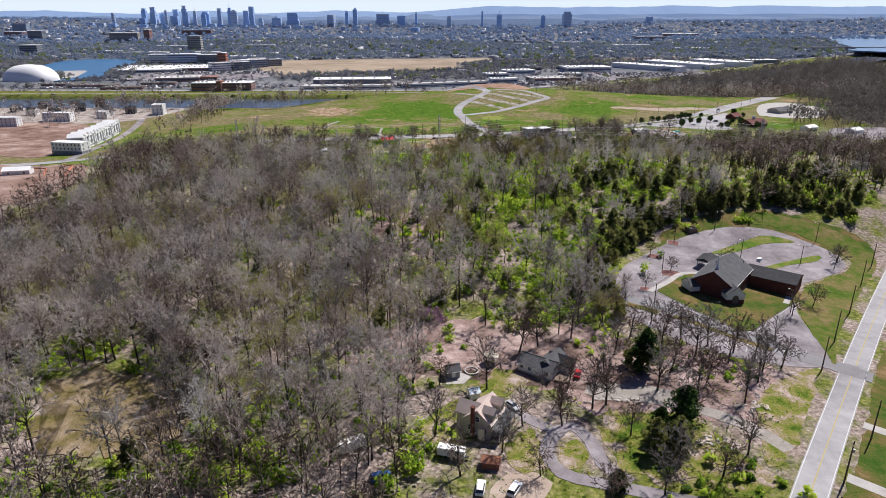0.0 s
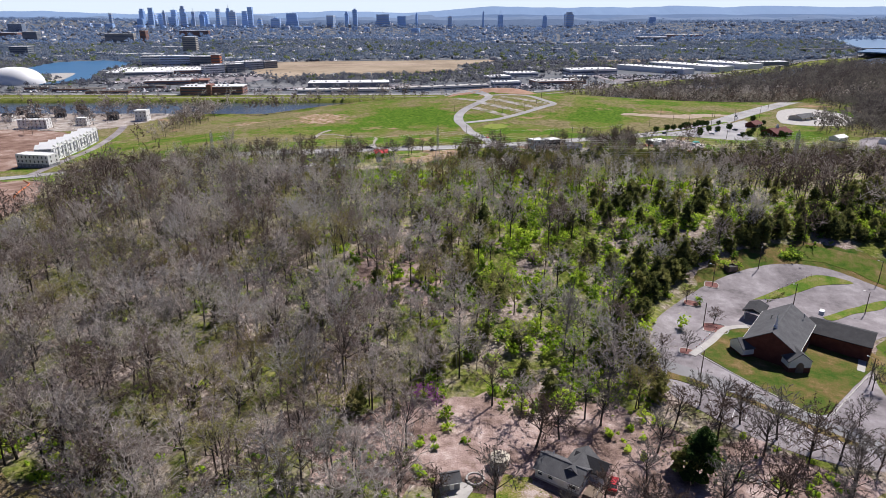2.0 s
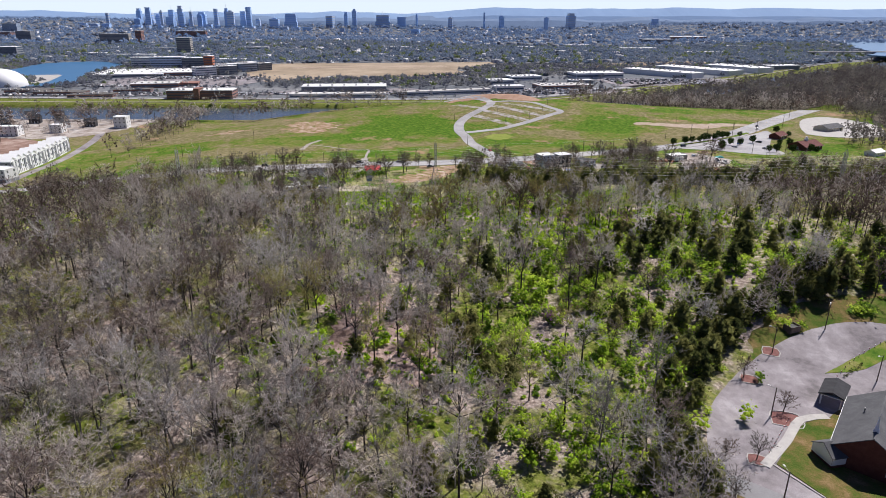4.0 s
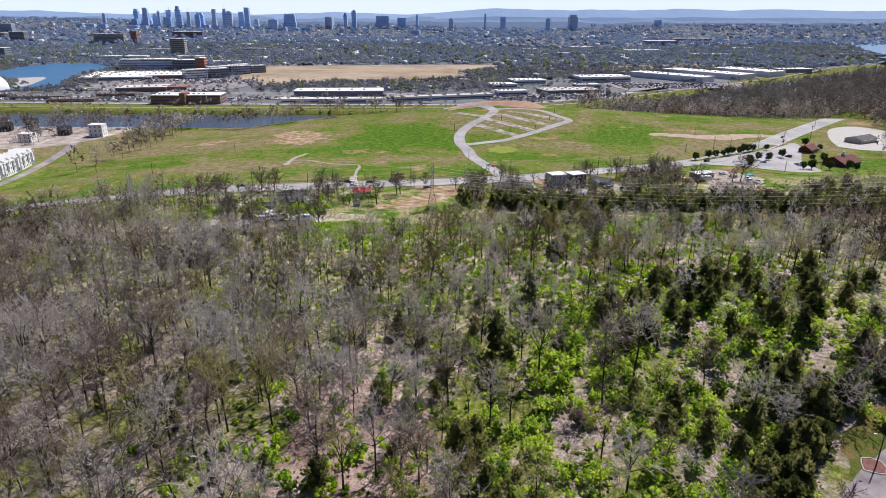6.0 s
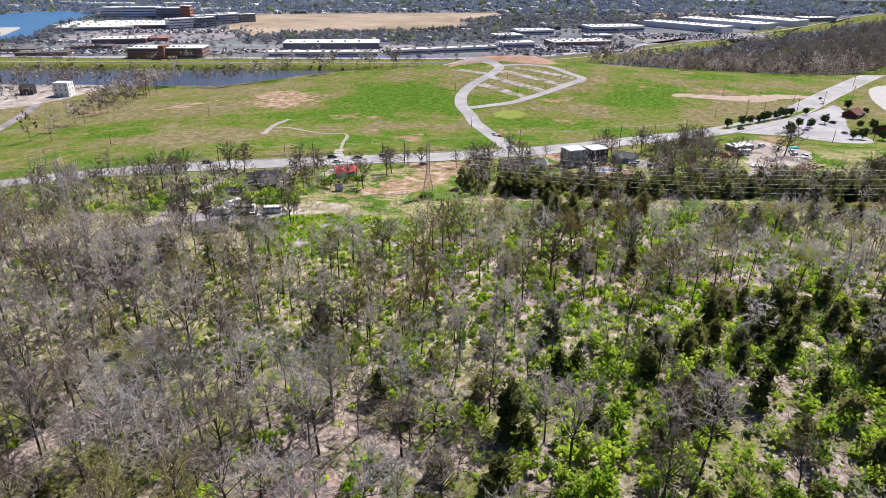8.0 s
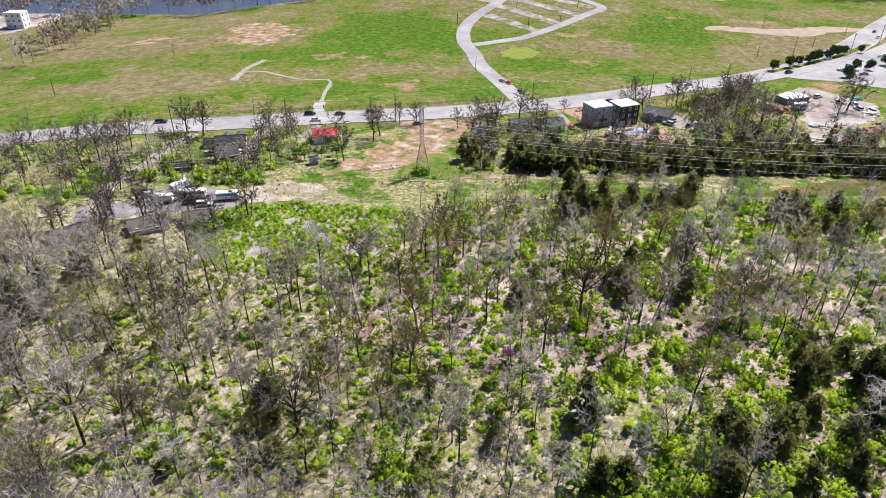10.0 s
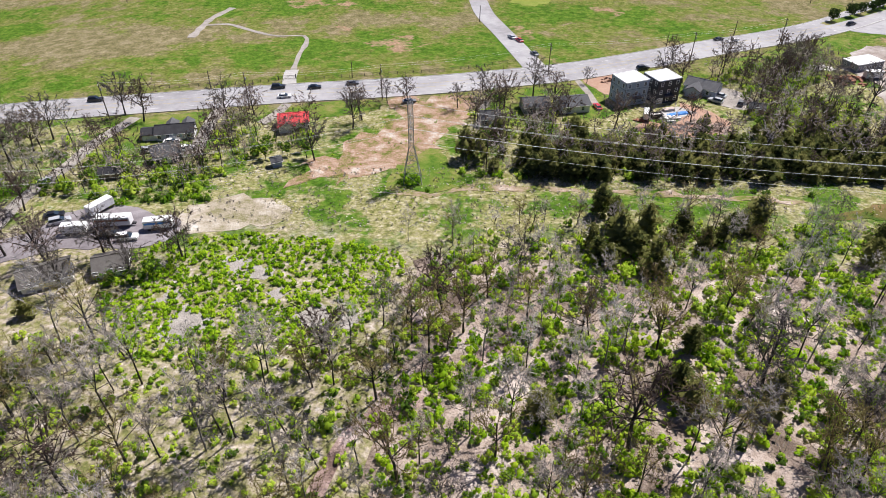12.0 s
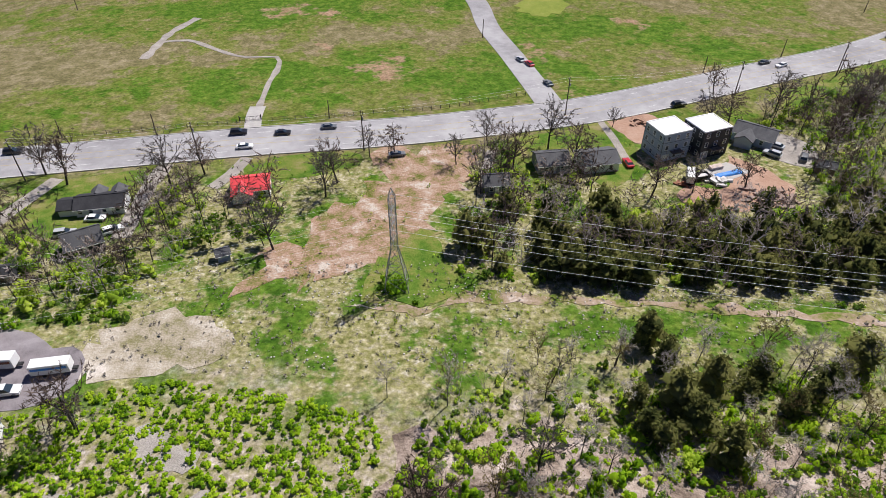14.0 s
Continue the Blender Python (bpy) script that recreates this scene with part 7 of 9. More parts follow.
M_lake = mat("lake_water", [(0.04, 0.13, 0.25), (0.055, 0.165, 0.31)], 0.02, 6, 0.35, 0.01, spec=0.5)
flat_water("water_lake", [(-672, 1140), (-640, 1165), (-622, 1210), (-668, 1330), (-705, 1430), (-722, 1610), (-842, 1715), (-930, 1650), (-905, 1520), (-880, 1400), (-800, 1330), (-690, 1240)], -17.4, "blue lake behind the dome")
flat_water("water_far_river", [(1180, 1960), (1290, 2100), (1400, 2380), (1560, 2760), (1840, 3150), (2300, 3420), (2600, 3300), (2150, 2950), (1760, 2500), (1560, 2150), (1450, 1900), (1300, 1800)], -9.0, "pale blue bend of the river far off")
setting(patch("pavement_peninsula", [(-700, 1190), (-672, 1200), (-700, 1290), (-728, 1350), (-770, 1330), (-800, 1250), (-770, 1215)], M_concrete, 2.2, 2, 40, thick=3.0), "pale paved peninsula beside the dome", "pavement")
deck = thing("bridge", (1300, 2105, z_at(1300, 2105)), 4, "low grey road bridge over the far river", "bridge")
part("deck", boxes((-220, 260, -7, 7, 14, 17)), M_far_wall, deck)
for i in range(9):
    part("pier", boxes((-200 + i * 54, -194 + i * 54, -6, 6, -8, 14)), M_far_wall, deck)
setting(patch("bare_plateau", [(-300, 1245), (-372, 1330), (-405, 1560), (-392, 1735), (-190, 1742), (70, 1745), (150, 1725), (110, 1620), (28, 1530), (60, 1440), (20, 1368), (-90, 1330), (-194, 1322)], M_far_tan, 0.4, 10, 40), "dry tan closed landfill plateau", "field")
setting(patch("bare_far_field", [(930, 2430), (1130, 2380), (1357, 2350), (1480, 2600), (1095, 2790)], M_turf, 3.0, 12, 60), "dry pale field by the far river", "field")
setting(patch("bare_dry_field", [(330, 1580), (500, 1650), (640, 1700), (600, 1750), (400, 1690)], M_far_tan, 0.4, 6, 40), "dry tan field behind the long warehouses", "field")
setting(patch("bare_track", [(-330, 1560), (-200, 1580), (-60, 1590), (0, 1600), (0, 1612), (-200, 1600), (-330, 1580)], M_dirt, 0.6, 3, 40), "pale worn track over the plateau", "track")
setting(ribbon("road_causeway", [(-1010, 1880), (-1090, 2060), (-1210, 2330), (-1347, 2635)], 34, M_asphalt, 1.2, step=30), "pale motorway curving between far woods", "road")
setting(ribbon("road_levee", [(-900, 968), (-400, 972), (-100, 980), (90, 998), (208, 1057), (337, 1170), (501, 1314), (698, 1489), (1076, 1867)], 5, M_gravel, 0.4, step=30), "pale path on the levee", "path")
setting(ribbon("road_far", [(-900, 1020), (-300, 1010), (60, 1022), (190, 1085), (330, 1205), (480, 1345)], 14, M_asphalt, 0.5, step=30), "grey road beyond the levee", "road")
for pts in ([(-640, 1070), (-480, 1085), (-400, 1085), (-400, 1050), (-640, 1040)], [(-300, 1060), (-60, 1075), (-60, 1150), (-290, 1090)], [(60, 1080), (250, 1090), (260, 1150), (120, 1150), (60, 1140)], [(300, 1180), (480, 1260), (560, 1340), (420, 1330), (290, 1330)], [(-580, 1160), (-360, 1160), (-340, 1340), (-560, 1340)]):
    setting(patch("pavement_far_lot", pts, M_lot, 0.5, 4, 40), "grey car park beyond the river", "parking lot")

# parked cars of the far lots, each a body and a cabin
M_far_cars = mat("far_car_paint", [(0.03, 0.03, 0.035), (0.12, 0.12, 0.13), (0.40, 0.40, 0.42), (0.75, 0.75, 0.76)], 0.05, 4, 0.4, 0, island=0.0, tint=2.2, spec=0.5)
far_car = join([(np.array([(x, y, z) for z in (z0, z1) for x in (-l, l) for y in (-w, w)], float), np.array([(0, 1, 5), (0, 5, 4), (3, 2, 6), (3, 6, 7), (2, 0, 4), (2, 4, 6), (1, 3, 7), (1, 7, 5), (4, 5, 7), (4, 7, 6)])) for l, w, z0, z1 in ((2.3, 0.9, 0.2, 0.95), (1.2, 0.8, 0.95, 1.5))])
frng = np.random.default_rng(77)
fx, fy = [], []
for x0, x1, y0, y1 in ((-640, -400, 1040, 1085), (-300, -60, 1065, 1090), (60, 250, 1085, 1150), (300, 480, 1240, 1330), (-580, -350, 1160, 1180), (-560, -340, 1290, 1340), (-345, -280, 1045, 1075)):
    for yy in np.arange(y0, y1, 9.0):
        xx = np.arange(x0, x1, 2.9)
        xx = xx[frng.random(len(xx)) < 0.55]
        fx.append(xx), fy.append(np.full(len(xx), yy))
fx, fy = np.concatenate(fx), np.concatenate(fy)
V, F, T = scatter([far_car], np.stack([fx, fy, height(fx, fy) + 0.5, np.ones(len(fx))], 1), frng, 0)
stuff("parked_cars", (V, F, T), M_far_cars, "rows of parked cars in the far car parks", "cars")

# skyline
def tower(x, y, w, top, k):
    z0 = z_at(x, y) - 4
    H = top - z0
    ob = thing("tower_block", (x, y, z0), (k * 29) % 24 - 12, ("haze-tinted glass office tower" if k % 3 else "haze-tinted stone office tower") + " of the distant skyline", "skyscraper", "towers of the skyline")
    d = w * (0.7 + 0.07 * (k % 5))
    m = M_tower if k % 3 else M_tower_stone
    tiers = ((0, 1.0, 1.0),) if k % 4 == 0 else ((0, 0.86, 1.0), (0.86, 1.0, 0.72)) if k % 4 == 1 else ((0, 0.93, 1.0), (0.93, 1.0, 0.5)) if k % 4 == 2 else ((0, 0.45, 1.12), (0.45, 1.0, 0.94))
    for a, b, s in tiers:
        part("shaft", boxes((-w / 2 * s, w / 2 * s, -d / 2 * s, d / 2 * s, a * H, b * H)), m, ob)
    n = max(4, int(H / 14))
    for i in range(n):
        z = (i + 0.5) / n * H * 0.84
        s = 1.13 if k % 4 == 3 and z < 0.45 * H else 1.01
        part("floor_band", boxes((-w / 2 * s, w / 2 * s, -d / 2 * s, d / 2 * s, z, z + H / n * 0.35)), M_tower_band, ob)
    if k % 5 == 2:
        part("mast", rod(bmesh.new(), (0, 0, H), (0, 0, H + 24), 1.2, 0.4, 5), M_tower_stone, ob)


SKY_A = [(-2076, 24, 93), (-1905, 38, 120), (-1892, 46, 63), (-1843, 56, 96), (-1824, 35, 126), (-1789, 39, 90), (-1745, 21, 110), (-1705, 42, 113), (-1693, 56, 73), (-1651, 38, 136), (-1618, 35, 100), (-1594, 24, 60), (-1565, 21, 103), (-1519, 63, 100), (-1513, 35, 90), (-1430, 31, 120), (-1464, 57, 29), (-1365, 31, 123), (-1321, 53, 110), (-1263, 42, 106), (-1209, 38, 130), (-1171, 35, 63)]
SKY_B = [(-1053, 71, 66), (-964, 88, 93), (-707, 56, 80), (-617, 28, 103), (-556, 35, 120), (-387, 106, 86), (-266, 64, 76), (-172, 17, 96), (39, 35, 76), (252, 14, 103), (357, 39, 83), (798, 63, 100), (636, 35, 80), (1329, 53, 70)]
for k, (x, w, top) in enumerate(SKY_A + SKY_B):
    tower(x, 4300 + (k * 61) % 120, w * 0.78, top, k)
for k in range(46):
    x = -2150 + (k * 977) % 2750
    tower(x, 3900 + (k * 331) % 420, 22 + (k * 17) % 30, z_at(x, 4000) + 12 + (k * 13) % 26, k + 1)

# pale sky low over the horizon
M_sky = bpy.data.materials.new("horizon_sky")
M_sky.use_nodes = True
M_sky.node_tree.nodes["Principled BSDF"].inputs["Base Color"].default_value = (0, 0, 0, 1)
M_sky.node_tree.nodes["Principled BSDF"].inputs["Emission Color"].default_value = (0.68, 0.77, 0.87, 1)
M_sky.node_tree.nodes["Principled BSDF"].inputs["Emission Strength"].default_value = 0.95
bm = bmesh.new()
wall = [[bm.verts.new((-9000 + 600 * i, 5290, z)) for z in (-80, 380)] for i in range(31)]
for p, q in zip(wall, wall[1:]):
    bm.faces.new((p[0], q[0], q[1], p[1]))
setting(part("backdrop_sky", bm, M_sky), "pale blue sky above the horizon", "sky")

# far hills; haze painted as blue, paler on the farther ridge
M_hill = mat("hazed_far_hills", [(0.16, 0.25, 0.41), (0.19, 0.28, 0.44)], 0.002, 5, 1.0, 0)
M_hill_near = mat("hazed_near_hills", [(0.10, 0.155, 0.26), (0.14, 0.20, 0.31)], 0.004, 8, 1.0, 0)


def ridge(name, y, base, amp, rise, seed, material, wave):
    bm = bmesh.new()
    prev = None
    for i in range(181):
        x = -5200 + i * 58
        t = base + amp * noise.noise((x / wave, seed, 0)) + amp * 0.35 * noise.noise((x / wave * 3.7, seed, 4)) + rise * float(sm((x + 300) / 700))
        row = [bm.verts.new((x, y - 520, -70)), bm.verts.new((x, y - 260, 20 + (t - 20) * 0.55)), bm.verts.new((x, y, t)), bm.verts.new((x, y + 60, -70))]
        if prev:
            for a in range(3):
                bm.faces.new((prev[a], row[a], row[a + 1], prev[a + 1]))
        prev = row
    setting(part(name, bm, material), "long wooded ridge on the horizon, blue from painted haze", "hills")


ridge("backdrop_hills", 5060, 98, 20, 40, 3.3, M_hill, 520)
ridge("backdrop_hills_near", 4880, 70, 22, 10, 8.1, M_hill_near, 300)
WOODS = [(-330, 60), (-330, 235), (-205, 258), (-186, 298), (-188, 345), (-205, 395), (-215, 428), (-200, 432), (-140, 405), (-112, 402), (-92, 380), (-66, 386), (-52, 386), (-28, 378), (-6, 386), (2, 402), (6, 420), (50, 427), (110, 425), (200, 420), (330, 430), (470, 440), (470, 330), (240, 322), (180, 300), (150, 288), (118, 285), (92, 272), (74, 252), (62, 228), (58, 205), (62, 190), (38, 178), (20, 182), (-6, 178), (-8, 150), (-12, 140), (-5, 124), (-8, 112), (-6, 60)]
SHRUBS = [(-67, 404), (-65, 411), (-54, 417), (-39, 420), (-22, 418), (-3, 412), (-2, 400), (-10, 384), (-32, 377), (-56, 380)]
CLEARING = [(-112, 157), (-96, 163), (-76, 154), (-63, 138), (-65, 122), (-90, 122), (-103, 136)]
BAND = [(10, 452), (40, 448), (80, 447), (128, 446), (200, 444), (300, 446), (300, 500), (225, 520), (190, 478), (150, 478), (120, 502), (108, 492), (100, 478), (60, 480), (40, 478), (14, 474)]
ROADSIDE = [(-228, 448), (-150, 412), (-108, 415), (-106, 440), (-102, 468), (-112, 478), (-180, 474), (-226, 464)]
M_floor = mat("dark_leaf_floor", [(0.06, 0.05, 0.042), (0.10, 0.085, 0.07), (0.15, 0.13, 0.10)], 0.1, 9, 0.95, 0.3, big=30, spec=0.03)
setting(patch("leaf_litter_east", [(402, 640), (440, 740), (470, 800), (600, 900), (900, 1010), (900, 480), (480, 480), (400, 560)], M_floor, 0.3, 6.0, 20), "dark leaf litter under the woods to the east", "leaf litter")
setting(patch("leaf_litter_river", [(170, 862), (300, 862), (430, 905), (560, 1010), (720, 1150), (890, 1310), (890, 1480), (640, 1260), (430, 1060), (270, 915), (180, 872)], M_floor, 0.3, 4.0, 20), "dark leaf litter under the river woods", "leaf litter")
EASTWOODS = [(330, 620), (380, 720), (430, 800), (560, 900), (900, 1000), (900, 470), (480, 470), (380, 560), (330, 580)]
rng = np.random.default_rng(5)

# bare trees, dense on the hill
x, y = jitter(-310, 345, 60, 430, 6.5, rng)
keep = inside(x, y, WOODS) & (lumps(x, y, 26, 3) > -1.0)
keep &= ~inside(x, y, CLEARING)
sparse = inside(x, y, [(-330, 190), (-330, 60), (-6, 60), (-6, 176), (-62, 182)])
keep &= ~(sparse & (rng.random(len(x)) < 0.06))
GREENWOOD = [(-5, 180), (48, 186), (60, 202), (64, 226), (86, 260), (108, 282), (150, 294), (210, 290), (215, 345), (60, 352), (28, 332), (12, 280), (-2, 235)]
greenwood = inside(x + 13 * lumps(x, y, 17, 83), y + 13 * lumps(x, y, 17, 84), GREENWOOD)
keep &= ~(greenwood & (rng.random(len(x)) < 0.66))
litter_yard = inside(x, y, [(-30, 164), (10, 160), (48, 150), (90, 140), (90, 160), (60, 180), (20, 192), (-20, 186)])
keep &= ~(litter_yard & (rng.random(len(x)) < 0.35))
OPENING = [(-50, 236), (-20, 232), (2, 240), (8, 262), (2, 288), (-26, 298), (-46, 284)]
opening = inside(x + 9 * lumps(x, y, 15, 87), y + 9 * lumps(x, y, 15, 88), OPENING)
keep &= ~(opening & (np.random.default_rng(91).random(len(x)) < 0.42))
keep &= ~(inside(x, y, SHRUBS) & (np.random.default_rng(94).random(len(x)) < 0.75))
keep &= ~(inside(x, y, LOWWOOD) & (np.random.default_rng(89).random(len(x)) < np.where(x > 45, 0.0, 0.2)))
keep &= ~(greenwood & (x > 75) & (np.random.default_rng(92).random(len(x)) < 0.4))
keep &= ~near_line(x, y, STREET, 9)
keep &= ~((y > 215) & (y <= 300) & (x > -25) & (rng.random(len(x)) < 0.3))
keep &= ~((y > 300) & (x > -60) & (x < 110) & (rng.random(len(x)) < 0.12))
x, y = x[keep], y[keep]
cedar_zone = ((np.abs(x - 62 - (y - 190) * 0.12) < 13) & (y < 268) & (y > 195)) | ((x > 95) & (y > 285) & (lumps(x, y, 40, 8) > 0.35)) | ((np.hypot(x - 46, y - 413) < 13)) | ((x > 70) & (y > 395) & (lumps(x, y, 25, 6) > 0.75)) | (np.hypot(x - 52, y - 372) < 10) | (np.hypot(x - 54, y - 316) < 12)
ever = (cedar_zone & (rng.random(len(x)) < 0.6)) | (rng.random(len(x)) < 0.012)
scale = rng.uniform(0.75, 1.4, len(x)) * np.where(y > 395, 0.7, 1.0)
plan = np.stack([x, y, height(x, y) - 0.15, scale], 1)
near = (y > 326) & (np.abs(x - 8) < 70) & ~ever
near &= np.cumsum(near) <= 300
airy = [bare_tree(s, 11.5 + 1.4 * (s % 3), 2.6 + 0.5 * (s % 4), 8, 6, 11, fork=0.36 + 0.05 * (s % 3), r=0.10, thin=0.9) for s in range(7)]
full = [bare_tree(s, 12.0 + 1.4 * (s % 3), 4.3 + 0.65 * (s % 4), 12, 7, 12, fork=0.30 + 0.05 * (s % 3), r=0.17, thin=1.05) for s in range(8)]
lite = [bare_tree(s + 50, 12.0 + (s % 3), 4.6 + 0.5 * (s % 4), 9, 4, 5, thin=2.5, simple=True) for s in range(6)]
sketch = [bare_tree(s + 70, 12.5 + (s % 3), 4.6 + 0.5 * (s % 3), 5, 6, 4, r=0.11, simple=True) for s in range(6)]
sketch = [(t[0], leaves(t[1][0][3::4][np.random.default_rng(i).permutation(len(t[1][0]) // 4)[:76]], 0.84, np.random.default_rng(i))) for i, t in enumerate(sketch)]
broad = [bare_tree(s + 90, 12.0 + (s % 2), 5.2 + 0.4 * (s % 3), 13, 7, 12, fork=0.26 + 0.04 * (s % 3), r=0.22, thin=1.45) for s in range(4)]
hazy = [budding(bare_tree(s + 30, 11.5 + (s % 3), 4.4 + 0.6 * (s % 3), 10, 6, 8, fork=0.32, thin=0.9), s, 600, 0.15) for s in range(4)]
rest = ~near & ~ever
closer = rest & (np.abs(x + 20) < 150) & (y > 120) & (y < 305)
open_slope = rest & ~closer & (np.abs(x - 5) < 150) & (y >= 300)
farther = rest & ~closer & ~open_slope
kind_of = rng.random(len(x)) + 0.25 * lumps(x, y, 40, 17)
bud = (closer | open_slope) & (kind_of < 0.13)
grey = (closer | open_slope) & (kind_of > np.where(y < 300, 0.82, 0.55))
for nm, sel, tm, mt, tone in (("bare_woods", closer & ~bud & ~grey, full, M_twig, "grey-brown"), ("grey_woods", closer & grey, full, M_ash, "pale grey"), ("bare_woods_slope", open_slope & ~bud & ~grey & (x > -42), airy, M_twig_lit, "brightened grey-brown"), ("bare_woods_west", open_slope & ~bud & ~grey & (x <= -42), full, M_twig, "grey-brown"), ("grey_woods_slope", open_slope & grey, airy, M_ash, "grey"), ("budding_woods", bud, hazy, M_bud, "olive budding"), ("bare_woods_far", farther, lite, M_twig, "grey-brown")):
    stuff(nm + "_trunks", scatter([t[0] for t in tm], plan[sel], np.random.default_rng(11)), M_bark_grey if "grey" in nm else M_bark, ("pale grey" if "grey" in nm else "dark") + " bare trunks and limbs of a leafless spring wood", "woods")
    stuff(nm + "_crowns", scatter([t[1] for t in tm], plan[sel], np.random.default_rng(11)), mt, tone + " twigs of a leafless spring wood", "woods")
meshes = [(mesh_of("trunk", *t[0], M_bark_grey if i % 3 == 1 else M_bark), mesh_of("crown", *t[1], M_ash if i == 3 else M_twig_lit)) for i, t in enumerate(airy[:5] + hazy[:2])]
for i in (5, 6):
    meshes[i][1].materials[0] = M_bud
meshes += [(mesh_of("trunk", *t[0], M_bark), mesh_of("crown", *t[1], M_ash if i % 2 else M_twig)) for i, t in enumerate(broad)]
models = []
for tr, cr in meshes:
    ob = thing("bare_tree", (0, 0, 0), 0, "leafless deciduous tree with dark trunk and grey twigs on leaf litter", "tree", "trees of the hillside wood")
    share("trunk", tr, ob), share("crown", cr, ob)
    models.append(ob)
used = set()


def plant(k, px, py, s, turn):
    m = pose(px, py, z_at(px, py) - 0.15, 0, 0, turn)
    if k in used:
        ob = copy_thing(models[k], m)
    else:
        used.add(k)
        ob = models[k]
        ob.matrix_world = m
    ob.scale = (s, s, s)
    return ob


for q in plan[near]:
    plant(int(rng.integers(0, 7)) if rng.random() < 0.92 else int(rng.integers(7, 11)), q[0], q[1], q[3], float(rng.random() * 360))

# trees of the yards, verges and the lot, one by one
for i, (x, y, s) in enumerate(((-1, 154, 0.7), (12, 152, 1.05), (23, 171, 1.1), (20, 136, 0.85), (31, 144, 0.7), (39, 143, 1.0), (43, 145, 1.1), (27, 151, 0.45), (29, 174, 1.0), (40, 179, 1.0), (30, 136, 0.8), (51, 169, 0.9), (46, 132, 0.8), (62, 136, 1.1), (68, 148, 1.0), (58, 150, 1.0), (72, 152, 0.9), (78, 142, 0.9), (64, 158, 0.9), (54, 120, 0.8), (62, 116, 0.8), (48, 112, 0.8), (36, 110, 0.8), (70, 122, 0.8), (22, 118, 0.7), (14, 126, 0.8), (4, 118, 0.9), (-2, 132, 0.9), (66, 172, 0.9), (74, 166, 1.0), (82, 162, 0.9), (90, 158, 0.9), (58, 178, 0.9), (86, 152, 0.8), (34, 152, 0.8), (46, 160, 0.8))):
    tree = plant(7 + i % 4, x, y, s * 1.05, i * 67.0)
    tree["label"], tree["group"] = "bare broad-crowned yard tree near the houses", "yard trees"
for i, (x, y, s) in enumerate(((89, 233, 0.5), (73, 213, 0.5), (65, 212, 0.5), (67, 186, 0.7), (79, 186, 0.5), (104, 179, 0.6), (86, 249, 0.5), (118, 196, 0.6), (130, 205, 0.7), (160, 244, 0.7), (166, 252, 0.6), (62, 199, 0.6), (73.9, 178, 0.9), (80, 172, 1.0), (86, 168, 0.95), (91, 165, 0.9), (97, 161, 0.8), (70, 181, 0.8))):
    tree = plant(7 + (i * 3) % 4, x, y, s * 1.05, i * 41.0)
    tree["label"], tree["group"] = "small bare tree in the church car park", "car park trees"
for i, (x, y, s) in enumerate(((-99, 396, 0.7), (-88, 401, 0.8), (-84, 393, 0.8), (-70, 397, 0.8), (-66, 411, 0.75), (-58, 401, 0.7), (-92, 410, 0.6), (-80, 409, 0.7), (-51, 410, 0.9), (-100, 402, 0.75))):
    tree = plant(7 + i % 4, x, y, s * 1.1, i * 61.0)
    tree["label"], tree["group"] = "bare tree beside the low yard houses", "yard trees"
for i, (x, y, s) in enumerate(((185, 529, 1.0), (147, 500, 0.9), (143, 541, 0.8), (131, 528, 0.9), (115, 510, 0.8), (110, 534, 0.8), (95, 547, 0.6), (136, 505, 0.8), (176, 520, 0.6), (-99, 493, 0.8), (-91, 488, 0.85), (-64, 488, 0.8), (-57, 494, 0.7), (-23, 483, 0.75), (-21, 490, 0.75), (-14, 504, 0.5), (-7, 504, 0.6), (19, 511, 0.6), (25, 495, 0.8), (36, 509, 0.8), (41, 498, 0.85), (57, 523, 0.35), (59, 484, 0.75), (85, 522, 0.7), (92, 524, 0.7), (-31, 460, 0.75), (-117, 447, 0.9), (-117, 458, 0.9), (-114, 465, 0.8), (-113, 474, 0.8), (-97, 430, 0.7), (-68, 410, 0.7), (-80, 408, 0.8), (-90, 410, 0.8), (-99, 473, 0.5), (70, 486, 0.6), (84, 488, 0.65), (10, 500, 0.5))):
    tree = plant(7 + (i * 3) % 4, x, y, s * 1.35, i * 53.0)
    tree["label"], tree["group"] = "bare tree on the verge of the main road", "verge trees"
for i, (x, y, s) in enumerate(((-2, 417, 0.7), (-50, 409, 0.85), (24, 425, 0.6), (30, 426, 0.6), (60, 421, 0.75), (52, 425, 0.5), (8, 419, 0.6), (68, 424, 0.7), (74, 421, 0.7), (80, 426, 0.65))):
    tree = plant((i * 2 + 1) % 7, x, y, s, i * 37.0)
    tree["label"], tree["group"] = "single bare tree at the wood's lower edge", "edge trees"

for i, (x, y, s) in enumerate(((-70, 152, 1.3), (-77, 160, 1.35), (-86, 166, 1.2), (-66, 143, 1.2), (-97, 167, 1.25), (-64, 132, 1.1), (-80, 168, 1.1), (-73, 146, 1.0))):
    tree = plant(7 + i % 4, x, y, s, i * 71.0)
    tree["label"], tree["group"] = "tall bare tree at the clearing's edge", "clearing trees"

